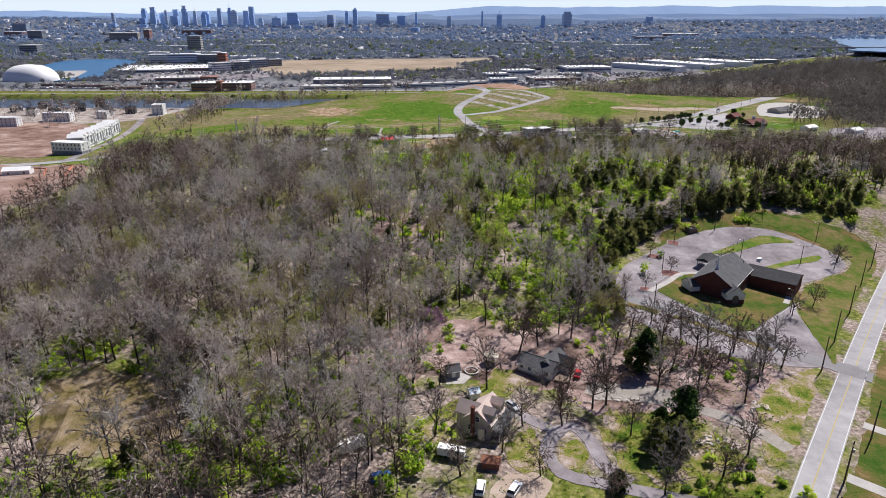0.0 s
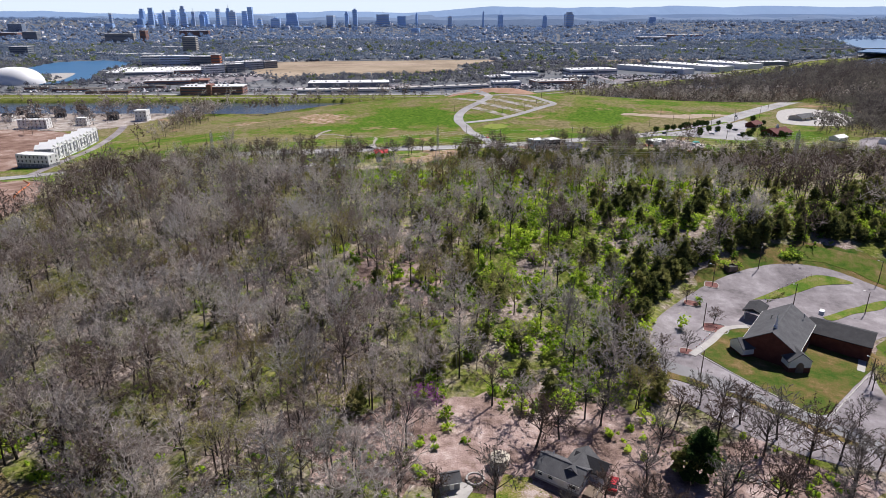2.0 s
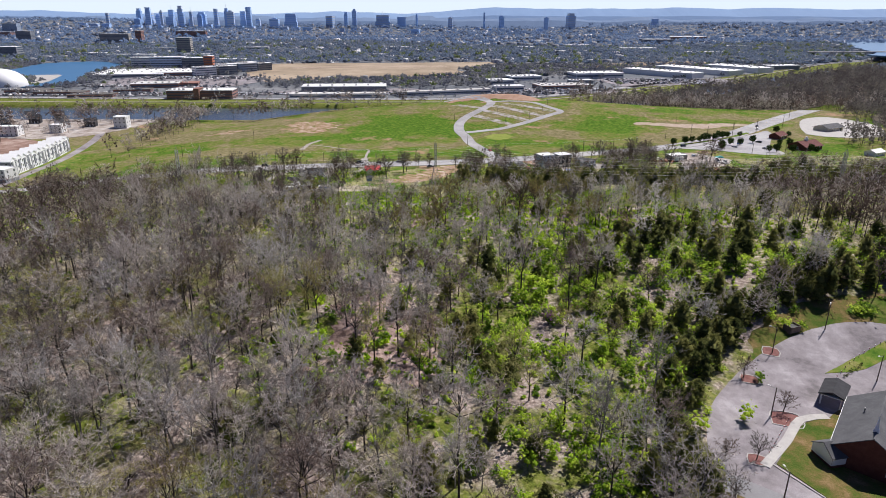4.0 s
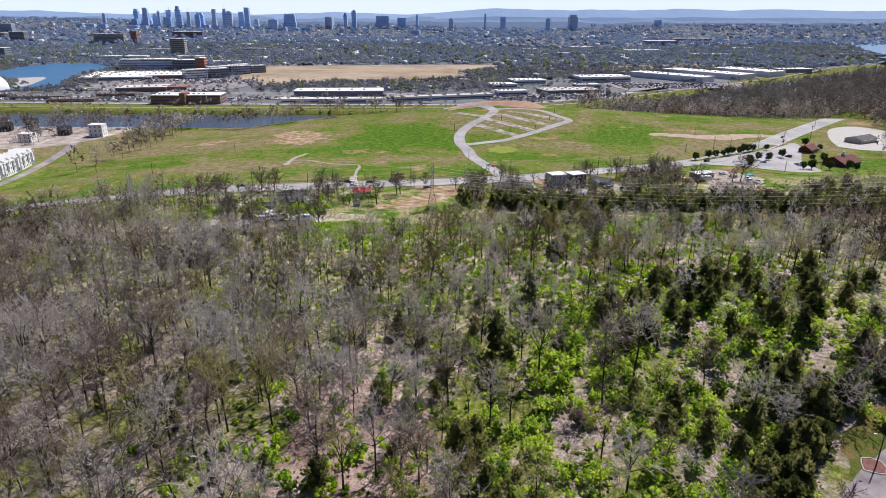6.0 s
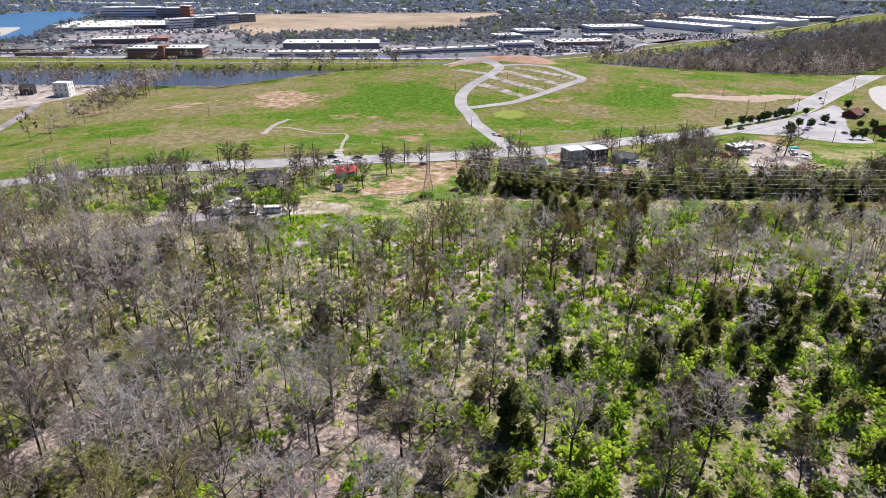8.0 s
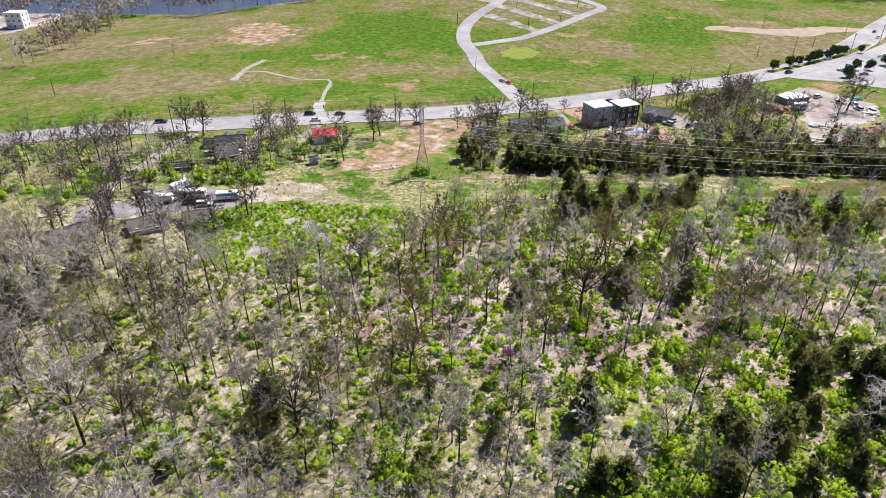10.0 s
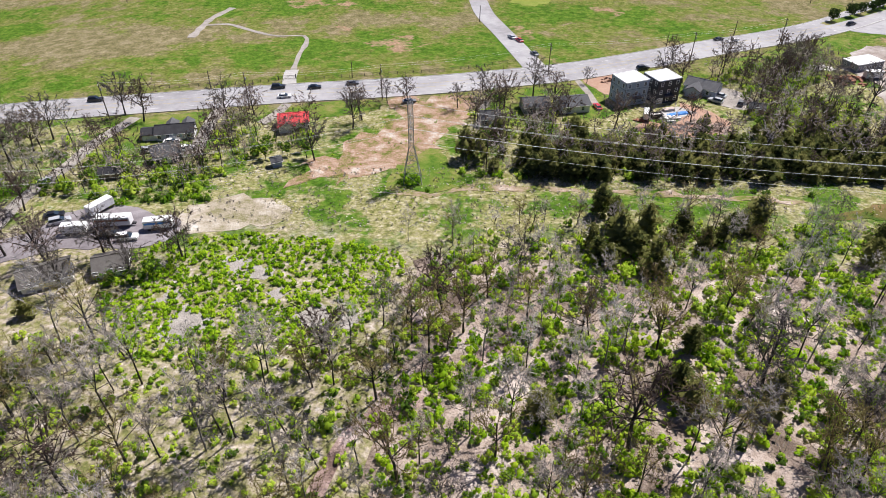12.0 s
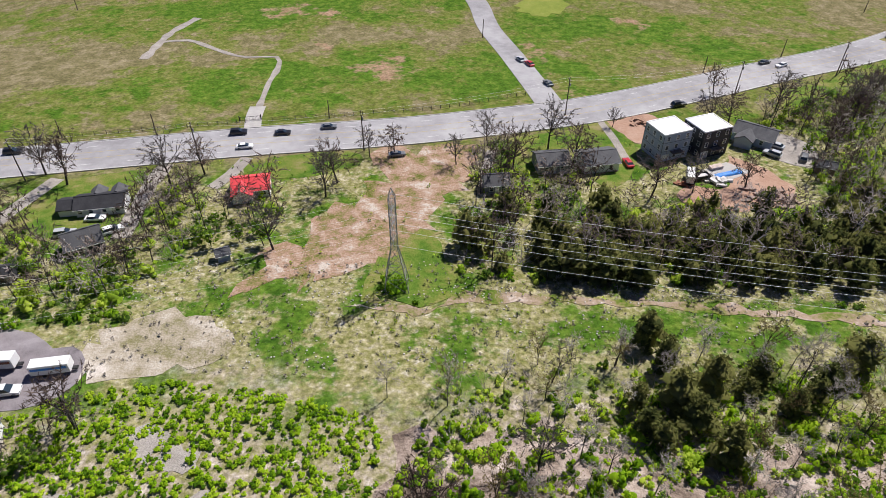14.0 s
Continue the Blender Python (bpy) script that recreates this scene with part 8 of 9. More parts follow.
# evergreens among them
ox, oy = jitter(-200, 10, 120, 330, 13.0, rng)
ok = inside(ox, oy, WOODS) & ~inside(ox, oy, CLEARING) & (rng.random(len(ox)) < 0.33)
conifers = [cedar(s, 8.5 + s % 3, 2.5 + 0.35 * (s % 3)) for s in range(5)]
ev = plan[ever].copy()
ev[:, 3] = rng.uniform(0.6, 1.15, len(ev))
x, y = jitter(10, 300, 446, 520, 3.4, rng)
k = inside(x, y, BAND) & (((y < 470) & (x < 215) & (x > 28) & (rng.random(len(x)) < np.where(y < 462, 0.8, 0.5))) | (rng.random(len(x)) < 0.14))
hedge = np.stack([x[k], y[k], height(x[k], y[k]) - 0.3, rng.uniform(0.55, 0.95, k.sum())], 1)
blunt = [cedar(20 + s, 8.0 + s % 2, 3.1 + 0.4 * (s % 3), 150, 0.5) for s in range(5)]
stuff("cedar_thicket", scatter([t[1] for t in blunt], hedge, np.random.default_rng(3)), M_cedar, "dense thicket of dark olive cedars beside the power line", "thicket")
ev = np.concatenate([ev, [(56, 162, z_at(56, 162), 1.25), (55, 125, z_at(55, 125), 1.15), (50, 126, z_at(50, 126), 0.9), (45, 415, z_at(45, 415), 1.0), (-1, 204, z_at(-1, 204), 1.1)]])
rim = spline([(66, 186), (57, 196), (57, 208), (61, 224), (70, 240), (84, 257), (98, 271), (112, 284), (140, 297), (170, 294), (196, 284)], 1.7)
rim = rim + rng.normal(0, 2.4, rim.shape) + np.array([-3.5, 3.0])
rim = rim[rng.random(len(rim)) < 0.6]
gx_, gy_ = jitter(-5, 215, 180, 350, 8.0, rng)
k = inside(gx_, gy_, GREENWOOD) & (lumps(gx_, gy_, 20, 77) > np.where(gx_ > 72, -0.35, 0.15)) & (rng.random(len(gx_)) < np.where(gx_ > 72, 0.8, 0.45))
rim = np.concatenate([rim, np.stack([gx_[k], gy_[k]], 1), [(51, 315), (61, 321), (34, 296), (8, 262), (20, 240), (-22, 250), (-60, 262), (-88, 361), (-92, 366), (-84, 358), (-94, 356), (-98, 362), (-81, 377), (-84, 380), (78, 342), (84, 346), (90, 340), (72, 338), (86, 334), (44, 430), (58, 418), (61, 421), (68, 416), (71, 419), (79, 424), (64, 414), (75, 421), (117, 413), (125, 407), (-74, 390)]])
ev = np.concatenate([ev, np.stack([rim[:, 0], rim[:, 1], height(rim[:, 0], rim[:, 1]) - 0.2, rng.uniform(0.6, 1.05, len(rim))], 1), np.stack([ox, oy, height(ox, oy) - 0.2, rng.uniform(0.45, 0.85, len(ox))], 1)[ok]])
wide = [cedar(s, 8.0 + s % 3, 3.0 + 0.35 * (s % 3), 330, 0.42) for s in range(5)]
stuff("evergreen_trunks", scatter([t[0] for t in conifers], ev, np.random.default_rng(3)), M_bark, "dark trunks of red cedars in the wood", "woods")
stuff("evergreen_crowns", scatter([t[1] for t in wide], ev, np.random.default_rng(3)), M_cedar, "dark olive-green red cedars in the wood", "woods")

# bare trees along the road, the corridor, the river bank and the slopes to the east
P = []
for poly, (x0, x1, y0, y1), step, thin in ((BAND, (10, 300, 446, 520), 7.5, 0.35), (ROADSIDE, (-320, -100, 410, 480), 7.0, 0.25), ):
    x, y = jitter(x0, x1, y0, y1, step, rng)
    k = inside(x, y, poly) & (rng.random(len(x)) > thin) & ~near_line(x, y, MAIN, 13)
    P.append(np.stack([x[k], y[k], height(x[k], y[k]), rng.uniform(0.6, 1.0, k.sum())], 1))
x, y = jitter(-420, -40, 824, 843, 6.5, rng)
k = (y > 832) & (rng.random(len(x)) > 0.25)
P.append(np.stack([x[k], y[k], height(x[k], y[k]), rng.uniform(1.0, 1.6, k.sum())], 1))
x, y = jitter(-560, -235, 600, 845, 10, rng)
k = ((np.abs(x + 262 + 0.12 * (y - 640)) < 15) & (y > 690)) | ((np.abs(x + 262 + 0.12 * (y - 640)) < 9) & (rng.random(len(x)) < 0.5)) | ((x < -345) & (y > 690) & (rng.random(len(x)) < 0.14))
P.append(np.stack([x[k], y[k], height(x[k], y[k]), rng.uniform(0.8, 1.5, k.sum())], 1))
x, y = jitter(150, 620, 800, 1300, 9.5, rng)
k = (y > 838 + 10 * np.sin(x * 0.05)) & (y < 842 + bend(x)) & (y < 1000) & ~near_line(x, y, MAIN, 18)
P.append(np.stack([x[k], y[k], height(x[k], y[k]), rng.uniform(0.8, 1.25, k.sum())], 1))
YARDS = [[(100, 500), (122, 506), (146, 512), (143, 500), (140, 486), (120, 484), (104, 488)], [(126, 518), (146, 530), (152, 545), (140, 552), (128, 540)], [(-66, 447), (-50, 450), (-48, 466), (-52, 486), (-62, 490), (-66, 476)], [(-50, 468), (-33, 472), (-32, 484), (-44, 482)], [(-106, 436), (-86, 437), (-56, 440), (-54, 452), (-80, 454), (-104, 448)], [(14, 476), (44, 478), (46, 490), (28, 494), (24, 506), (16, 506)], [(100, 524), (124, 538), (150, 552), (150, 530), (120, 508), (106, 516)], [(-96, 455), (-80, 450), (-78, 462), (-92, 470)]]
thicket = []
for poly in YARDS:
    x, y = jitter(-110, 155, 430, 556, 5.0, rng)
    k = inside(x, y, poly) & (rng.random(len(x)) < 0.8)
    thicket.append(np.stack([x[k], y[k], height(x[k], y[k]), rng.uniform(0.5, 0.95, k.sum())], 1))
x, y = jitter(-800, 330, 952, 968, 12, rng)
k = rng.random(len(x)) < 0.55
P.append(np.stack([x[k], y[k], height(x[k], y[k]), rng.uniform(0.6, 1.1, k.sum())], 1))
thicket = np.concatenate(thicket)
stuff("thicket_trunks", scatter([t[0] for t in lite], thicket, np.random.default_rng(18)), M_bark, "dark stems of bare thickets round the yards", "thicket")
stuff("thicket_crowns", scatter([t[1] for t in lite], thicket, np.random.default_rng(18)), M_twig, "dense grey-brown bare thickets round the yards", "thicket")
P = np.concatenate(P)
for nm, sel, tm in (("roadside", P[:, 1] < 600, lite), ("river_bank", P[:, 1] >= 600, sketch)):
    stuff(nm + "_trunks", scatter([t[0] for t in tm], P[sel], np.random.default_rng(8)), M_bark, "bare trunks of trees on the road verges and the river bank", "woods")
    stuff(nm + "_crowns", scatter([t[1] for t in tm], P[sel], np.random.default_rng(8)), M_twig, "bare grey crowns on the road verges and the river bank", "woods")

# green understorey
clumps = [bush(s, 22 + 4 * (s % 3), 6, 1.0, 0.65 + 0.2 * (s % 3), 0.26, 0.5, 0.95) for s in range(8)]
x, y = jitter(-310, 345, 60, 436, 3.4, rng)
k = inside(x, y, WOODS) & ~near_line(x, y, STREET, 8) & ~inside(x, y, CLEARING)
x, y = x[k], y[k]
g = lumps(x, y, 38, 21) * 0.6 + lumps(x, y, 11, 22) * 0.5
g += 0.75 * np.exp(-((x - 38) / 34) ** 2 - ((y - 262) / 62) ** 2) + 0.5 * (y > 318) + 0.6 * np.exp(-((x - 45) / 34) ** 2 - ((y - 318) / 26) ** 2) + 0.75 * ((y < 170) & (x < 0)) - 0.5 * ((np.abs(x + 15) < 45) & (y > 170) & (y < 215)) - 0.1 * ((x < -60) & (y > 200) & (y < 330))
k = (g > -0.08) & (rng.random(len(x)) < np.where((x < -12) & (y < 310), 0.5, 0.85)) & (np.abs(x) < 0.69 * y + 130)
x, y, g = x[k], y[k], g[k]
low = (y > 380)
s = rng.uniform(0.6, 1.5, len(x)) * np.where(low, 0.62, np.where(y > 330, 0.72, 0.85)) * (0.75 + 0.6 * np.clip(g, 0, 1.2))
P = [np.stack([x, y, height(x, y) - 0.1, s], 1)]
x, y = jitter(-75, 125, 318, 424, 2.2, rng)
k = inside(x, y, WOODS) & (lumps(x, y, 9, 71) > -0.45) & (rng.random(len(x)) < 0.6)
P.append(np.stack([x, y, height(x, y) - 0.1, rng.uniform(0.5, 1.05, len(x))], 1)[k])
GAPS = ((-42.7, 388, 3.4), (-38.3, 406.5, 2.4), (-32.5, 404, 2.2), (-19, 390, 3.2), (-12, 389, 2.2), (-27, 396, 1.8), (-50, 396, 2.0))
x, y = jitter(-70, 4, 376, 424, 1.25, rng)
k = inside(x, y, SHRUBS) & (lumps(x, y, 4, 4) > -0.55)
for cx, cy, r in GAPS:
    k &= np.hypot(x - cx, (y - cy) * 0.8) > r * 0.75
shrub_field = np.stack([x[k], y[k], height(x[k], y[k]) - 0.1, rng.uniform(0.45, 0.95, k.sum())], 1)
x, y = jitter(-320, 300, 410, 520, 3.6, rng)
k = (inside(x, y, BAND) & (lumps(x, y, 14, 2) > -0.1)) | (inside(x, y, ROADSIDE) & (lumps(x, y, 14, 9) > 0.0))
P.append(np.stack([x[k], y[k], height(x[k], y[k]) - 0.1, rng.uniform(0.8, 1.9, k.sum())], 1))
for poly in [[(-8, 120), (4, 122), (8, 128), (2, 134), (-4, 150), (-6, 176), (14, 178), (2, 166), (-2, 158), (0, 148)], [(60, 160), (78, 152), (92, 160), (76, 172), (64, 176)], [(38, 164), (56, 168), (60, 184), (40, 180)], [(44, 106), (76, 108), (70, 122), (56, 128), (48, 116)]]:
    x, y = jitter(-10, 95, 104, 190, 3.2, rng)
    k = inside(x, y, poly) & (rng.random(len(x)) < 0.4)
    P.append(np.stack([x[k], y[k], height(x[k], y[k]) - 0.1, rng.uniform(0.7, 1.7, k.sum())], 1))
for poly in YARDS:
    x, y = jitter(-110, 155, 430, 556, 3.0, rng)
    k = inside(x, y, poly) & (rng.random(len(x)) < 0.5)
    P.append(np.stack([x[k], y[k], height(x[k], y[k]) - 0.1, rng.uniform(0.7, 1.9, k.sum())], 1))
P = np.concatenate(P)
saplings = [bush(130 + s, 90, 24, 2.3, 2.3 + 0.5 * (s % 3), 0.34, 0.5, 0.42) for s in range(6)]
x, y = jitter(-110, 215, 100, 424, 4.4, rng)
k = (inside(x + 15 * lumps(x, y, 15, 85), y + 15 * lumps(x, y, 15, 86), GREENWOOD) & (lumps(x, y, 16, 61) > -0.45)) | (inside(x, y, [(-130, 105), (-50, 105), (-10, 112), (0, 122), (-12, 160), (-50, 150), (-66, 160), (-84, 178), (-120, 170)]) & ~inside(x, y, CLEARING) & (lumps(x, y, 14, 62) > -0.1))
k &= rng.random(len(x)) < 0.85
k2 = inside(x, y, [(0, 330), (60, 330), (130, 330), (140, 420), (60, 424), (20, 410), (4, 380), (-10, 350)]) & (lumps(x, y, 13, 63) > np.where(y < 345, -0.5, 0.1)) & (rng.random(len(x)) < np.where(y < 345, 1.0, 0.65))
k |= k2
k |= inside(x, y, [(-60, 232), (-4, 232), (14, 290), (26, 336), (-40, 330), (-62, 290)]) & (lumps(x, y, 12, 64) > 0.25) & (np.random.default_rng(93).random(len(x)) < 0.6)
q = [np.stack([x, y, height(x, y) - 0.3, np.where(y > 326, 0.65, 0.9) * rng.uniform(0.6, 1.25, len(x))], 1)[k]]
for poly in YARDS:
    x, y = jitter(-110, 155, 430, 556, 4.2, rng)
    k = inside(x, y, poly) & (rng.random(len(x)) < 0.26)
    q.append(np.stack([x, y, height(x, y) - 0.2, rng.uniform(0.5, 0.95, len(x))], 1)[k])
q = np.concatenate(q)
stuff("green_saplings", scatter(saplings, q, np.random.default_rng(21)), M_leaf, "tall bright green spring saplings between bare trees", "saplings")
stuff("honeysuckle_shrubs", scatter([bush(700 + i, 22, 6, 0.85, 0.75, 0.24, 0.4, 0.95) for i in range(6)], shrub_field, np.random.default_rng(12)), M_shrub, "dense bright green shrubs on a cleared slope", "shrubs")
x, y = jitter(-10, 135, 335, 426, 2.3, np.random.default_rng(95))
k = (inside(x, y, LOWWOOD) | inside(x, y, [(14, 404), (24, 417), (44, 421), (70, 422), (100, 423), (128, 418), (128, 400)])) & (lumps(x, y, 9, 66) + 0.6 * lumps(x, y, 4, 67) > np.where(y > 396, -0.5, -0.15)) & (np.random.default_rng(96).random(len(x)) < 0.75)
low = np.stack([x[k], y[k], height(x[k], y[k]) - 0.1, np.random.default_rng(97).uniform(0.6, 1.5, k.sum())], 1)
x, y = jitter(-46, 8, 234, 292, 3.0, np.random.default_rng(98))
k = inside(x, y, OPENING) & (lumps(x, y, 8, 68) > 0.15) & (np.random.default_rng(99).random(len(x)) < 0.7)
low = np.concatenate([low, np.stack([x[k], y[k], height(x[k], y[k]) - 0.1, np.random.default_rng(97).uniform(0.8, 1.7, k.sum())], 1)])
stuff("understory_shrubs", scatter([bush(720 + i, 24, 6, 0.95, 0.85, 0.26, 0.4, 0.9) for i in range(6)], low, np.random.default_rng(13)), M_shrub, "bright green shrubs on leaf litter between bare trees", "shrubs")
stuff("spring_shrubs", scatter(clumps, P, np.random.default_rng(2)), M_leaf, "bright green spring shrubs and saplings under the trees", "shrubs")

# young leafy trees and single shrubs about the yards
leafy = []
for i in range(4):
    ob = thing("leafy_tree", (0, 0, 0), 0, "young bright green leafy tree beside a yard", "tree", "leafy yard trees")
    share("trunk", mesh_of("trunk", *bare_tree(900 + i, 6.5, 2.0, 6, 2, 2, r=0.1)[0], M_bark), ob)
    share("crown", mesh_of("crown", *bush(910 + i, 190, 26, 2.3, 2.3, 0.32, 0.4, 0.45), M_leaf), ob).location = (0, 0, 1.8)
    leafy.append(ob)
for i, (x, y, s) in enumerate(((-45.2, 461, 0.95), (-33.5, 461.5, 1.0), (-39.4, 463, 0.8), (-48.5, 463, 0.85), (-46, 468, 0.8), (-36, 466, 0.8), (24, 500, 0.95), (21, 506, 0.8), (-54.8, 403, 0.8), (-57.5, 401, 0.7), (-62, 400, 0.6), (-81, 450, 0.7), (-88, 446, 0.7), (113, 528, 0.8), (120, 534, 0.9), (108, 506, 0.7), (128, 540, 0.9), (104, 484, 0.8), (110, 488, 0.9))):
    m = pose(x, y, z_at(x, y) - 0.1, 0, 0, i * 47.0)
    ob = copy_thing(leafy[i % 4], m) if i >= 4 else leafy[i]
    ob.matrix_world = m
    ob.scale = (s, s, s)
for i, (x, y, s) in enumerate(((-75.3, 433.5, 1.6), (-68.9, 435.5, 1.7), (-66, 436.2, 1.5), (-63.3, 435.9, 1.8), (-60, 436.5, 1.5), (-54.2, 436, 1.9), (-57, 437, 1.5), (-86.3, 444.7, 1.7), (-81.7, 457, 1.6), (-86.2, 453.4, 1.8), (-70.3, 449.9, 1.6), (-65.5, 453.7, 1.7), (-72, 446, 1.5), (-106, 462, 1.8), (-109, 458, 1.6), (-106.5, 438.2, 1.7), (-106.6, 427, 1.6), (-112, 448, 1.8), (-112, 436, 1.7), (-104, 446, 1.4), (89, 441.5, 1.0), (86, 441.8, 0.8), (100, 440, 1.1), (16, 451, 1.6), (21, 450.6, 1.8), (27, 450.2, 1.6), (44, 449.5, 1.3), (56, 449, 1.5), (75, 448, 1.4))):
    ob = thing("shrub", (x, y, z_at(x, y) - 0.1), i * 47.0, "bright green rounded shrub on rough grass", "shrub", "shrubs about the yards")
    share("foliage", mesh_of("foliage", *bush(640 + i, 110, 14, s, 0.62 * s, 0.24, 0.4, 0.6), M_leaf if i % 3 else M_shrub), ob)

# shrubs at the pylon's foot
for i, (x, y, s) in enumerate(((-5, 446, 2.0), (-3.2, 444.8, 1.7), (-1.4, 446.2, 1.8), (-4, 448, 1.6), (-2.2, 448.2, 1.5), (1.6, 441.5, 0.7))):
    ob = thing("shrub", (x, y, z_at(x, y) - 0.1), i * 60, "bright green shrub at the pylon's foot", "shrub", "shrubs round the pylon")
    share("foliage", mesh_of("foliage", *bush(600 + i, 120, 14, s, 0.7 * s, 0.24, 0.4, 0.6), M_shrub), ob)

# leafless scrub
fans = [twig_bush(400 + s, 22 + 3 * (s % 3), 2.4 + 0.4 * (s % 3)) for s in range(6)]
x, y = jitter(-310, 345, 60, 436, 4.6, rng)
k = inside(x, y, WOODS) & ~near_line(x, y, STREET, 8) & ~inside(x, y, CLEARING) & ~inside(x, y, OPENING) & (lumps(x, y, 30, 41) > -0.3) & (rng.random(len(x)) < np.where(y < 310, np.where(x < -8, 0.75, 0.2), 0.7))
q = [np.stack([x, y, height(x, y) - 0.1, rng.uniform(0.6, 1.6, len(x))], 1)[k]]
for poly, sp in [(BAND, 3.2), (ROADSIDE, 4.0)] + [(c, 3.4) for c in YARDS]:
    x, y = jitter(-320, 300, 405, 556, sp, rng)
    k = inside(x, y, poly) & (rng.random(len(x)) < 0.6) & ~near_line(x, y, MAIN, 12)
    q.append(np.stack([x, y, height(x, y) - 0.1, rng.uniform(0.6, 1.7, len(x))], 1)[k])
x, y = jitter(14, 118, 440, 449, 1.5, rng)
k = np.abs(y - 446.5 + 0.045 * (x - 20)) < 2.2
q.append(np.stack([x, y, height(x, y) - 0.1, rng.uniform(0.3, 0.55, len(x))], 1)[k])
stuff("bare_scrub", scatter(fans, np.concatenate(q), np.random.default_rng(9)), M_twig, "leafless grey scrub under and beside the trees", "scrub")

# dry weeds and tufts on the cleared strip and the verges
tufts = [bush(90 + s, 12, 3, 0.5, 0.35, 0.2) for s in range(5)]
x, y = jitter(-60, 110, 422, 456, 1.7, rng)
k = (lumps(x, y, 5, 12) > -0.2) & (rng.random(len(x)) < 0.7)
stuff("dry_weeds", scatter(tufts, np.stack([x, y, height(x, y), rng.uniform(0.5, 1.2, len(x))], 1)[k], np.random.default_rng(7)), M_scrub, "dry grey-tan weeds on the cleared strip", "weeds")
x, y = jitter(-110, 130, 424, 520, 3.0, rng)
k = (lumps(x, y, 9, 14) > 0.35) & ~near_line(x, y, MAIN, 11) & ~inside(x, y, [(-104, 402), (-54, 402), (-52, 438), (-104, 440)])
stuff("grass_tufts", scatter(tufts, np.stack([x, y, height(x, y), rng.uniform(0.5, 1.3, len(x))], 1)[k], np.random.default_rng(7)), M_leaf, "fresh green tufts on rough ground", "weeds")

x, y = jitter(-12, 100, 106, 176, 1.6, rng)
k = (lumps(x, y, 8, 19) > -0.1) & inside(x, y, [(-8, 120), (10, 108), (44, 108), (76, 108), (86, 128), (100, 152), (70, 150), (40, 144), (22, 158), (4, 160), (-8, 142)]) & ~near_line(x, y, CULDESAC, 2.6) & ~near_line(x, y, DRIVE, 3) & ~near_line(x, y, STREET, 6) & (rng.random(len(x)) < 0.6)
stuff("yard_tufts", scatter(tufts, np.stack([x, y, height(x, y), rng.uniform(0.5, 1.1, len(x))], 1)[k], np.random.default_rng(17)), M_leaf, "green weed tufts in the rough yards", "weeds")

# pale stones on the cleared strip
rocks = []
for k in range(4):
    bm = bmesh.new()
    bmesh.ops.create_icosphere(bm, subdivisions=1, radius=0.3)
    r = random.Random(k)
    for v in bm.verts:
        v.co *= r.uniform(0.7, 1.2)
        v.co.z *= 0.55
    bm.verts.index_update()
    rocks.append((np.array([v.co[:] for v in bm.verts]), np.array([[v.index for v in f.verts] for f in bm.faces])))
    bm.free()
x, y = jitter(-58, 120, 424, 456, 1.25, rng)
line = 444.5 + 1.5 * np.sin(x * 0.11) + lumps(x, y, 9, 33)
k = ((np.abs(y - line) < 1.1) & (x > -14) & (rng.random(len(x)) < 0.85)) | ((lumps(x, y, 11, 55) > 0.2) & (rng.random(len(x)) < 0.5))
stuff("pale_stones", scatter(rocks, np.stack([x, y, height(x, y) + 0.1, rng.uniform(0.3, 0.85, len(x))], 1)[k], np.random.default_rng(1)), mat("bleached_stone", [(0.32, 0.30, 0.27), (0.47, 0.44, 0.40), (0.60, 0.57, 0.53)], 0.8, 6, 0.95, 0.2, tint=0.7), "pale stones strewn on the cleared strip", "stones")

# single dense cedars by the cottages
for i, (x, y, s) in enumerate(((57, 160, 1.25), (58.5, 132.5, 1.2), (52.5, 131, 0.8), (38.2, 113.5, 0.5))):
    ob = thing("cedar_tree", (x, y, z_at(x, y) - 0.1), i * 70, "dense dark green cedar beside the gravel drive", "tree", "cedars by the cottages")
    tr, cr = cedar(500 + i, 10.5 * s, 3.3 * s, 1500, 0.42)
    share("trunk", mesh_of("trunk", *tr, M_bark), ob)
    share("crown", mesh_of("crown", *cr, M_hedge), ob)

# redbuds in bloom
for i, (x, y, s) in enumerate(((-5.8, 188.5, 1.3), (-3, 189.5, 1.1), (-0.6, 186.5, 1.2), (96.7, 282.8, 1.1), (34, 268, 1.2), (18, 345, 0.8))):
    ob = thing("redbud", (x, y, z_at(x, y) - 0.1), i * 70, "small redbud in purple bloom at the wood's edge", "tree", "redbuds")
    tr, _ = bare_tree(200 + i, 5.0, 2.0, 5, 2, 2, r=0.08)
    share("trunk", mesh_of("trunk", *tr, M_bark), ob)
    share("crown", mesh_of("crown", *bush(300 + i, 260, 10, 2.0 * s, 1.6 * s, 0.24), M_redbud), ob).location = (0, 0, 2.0)

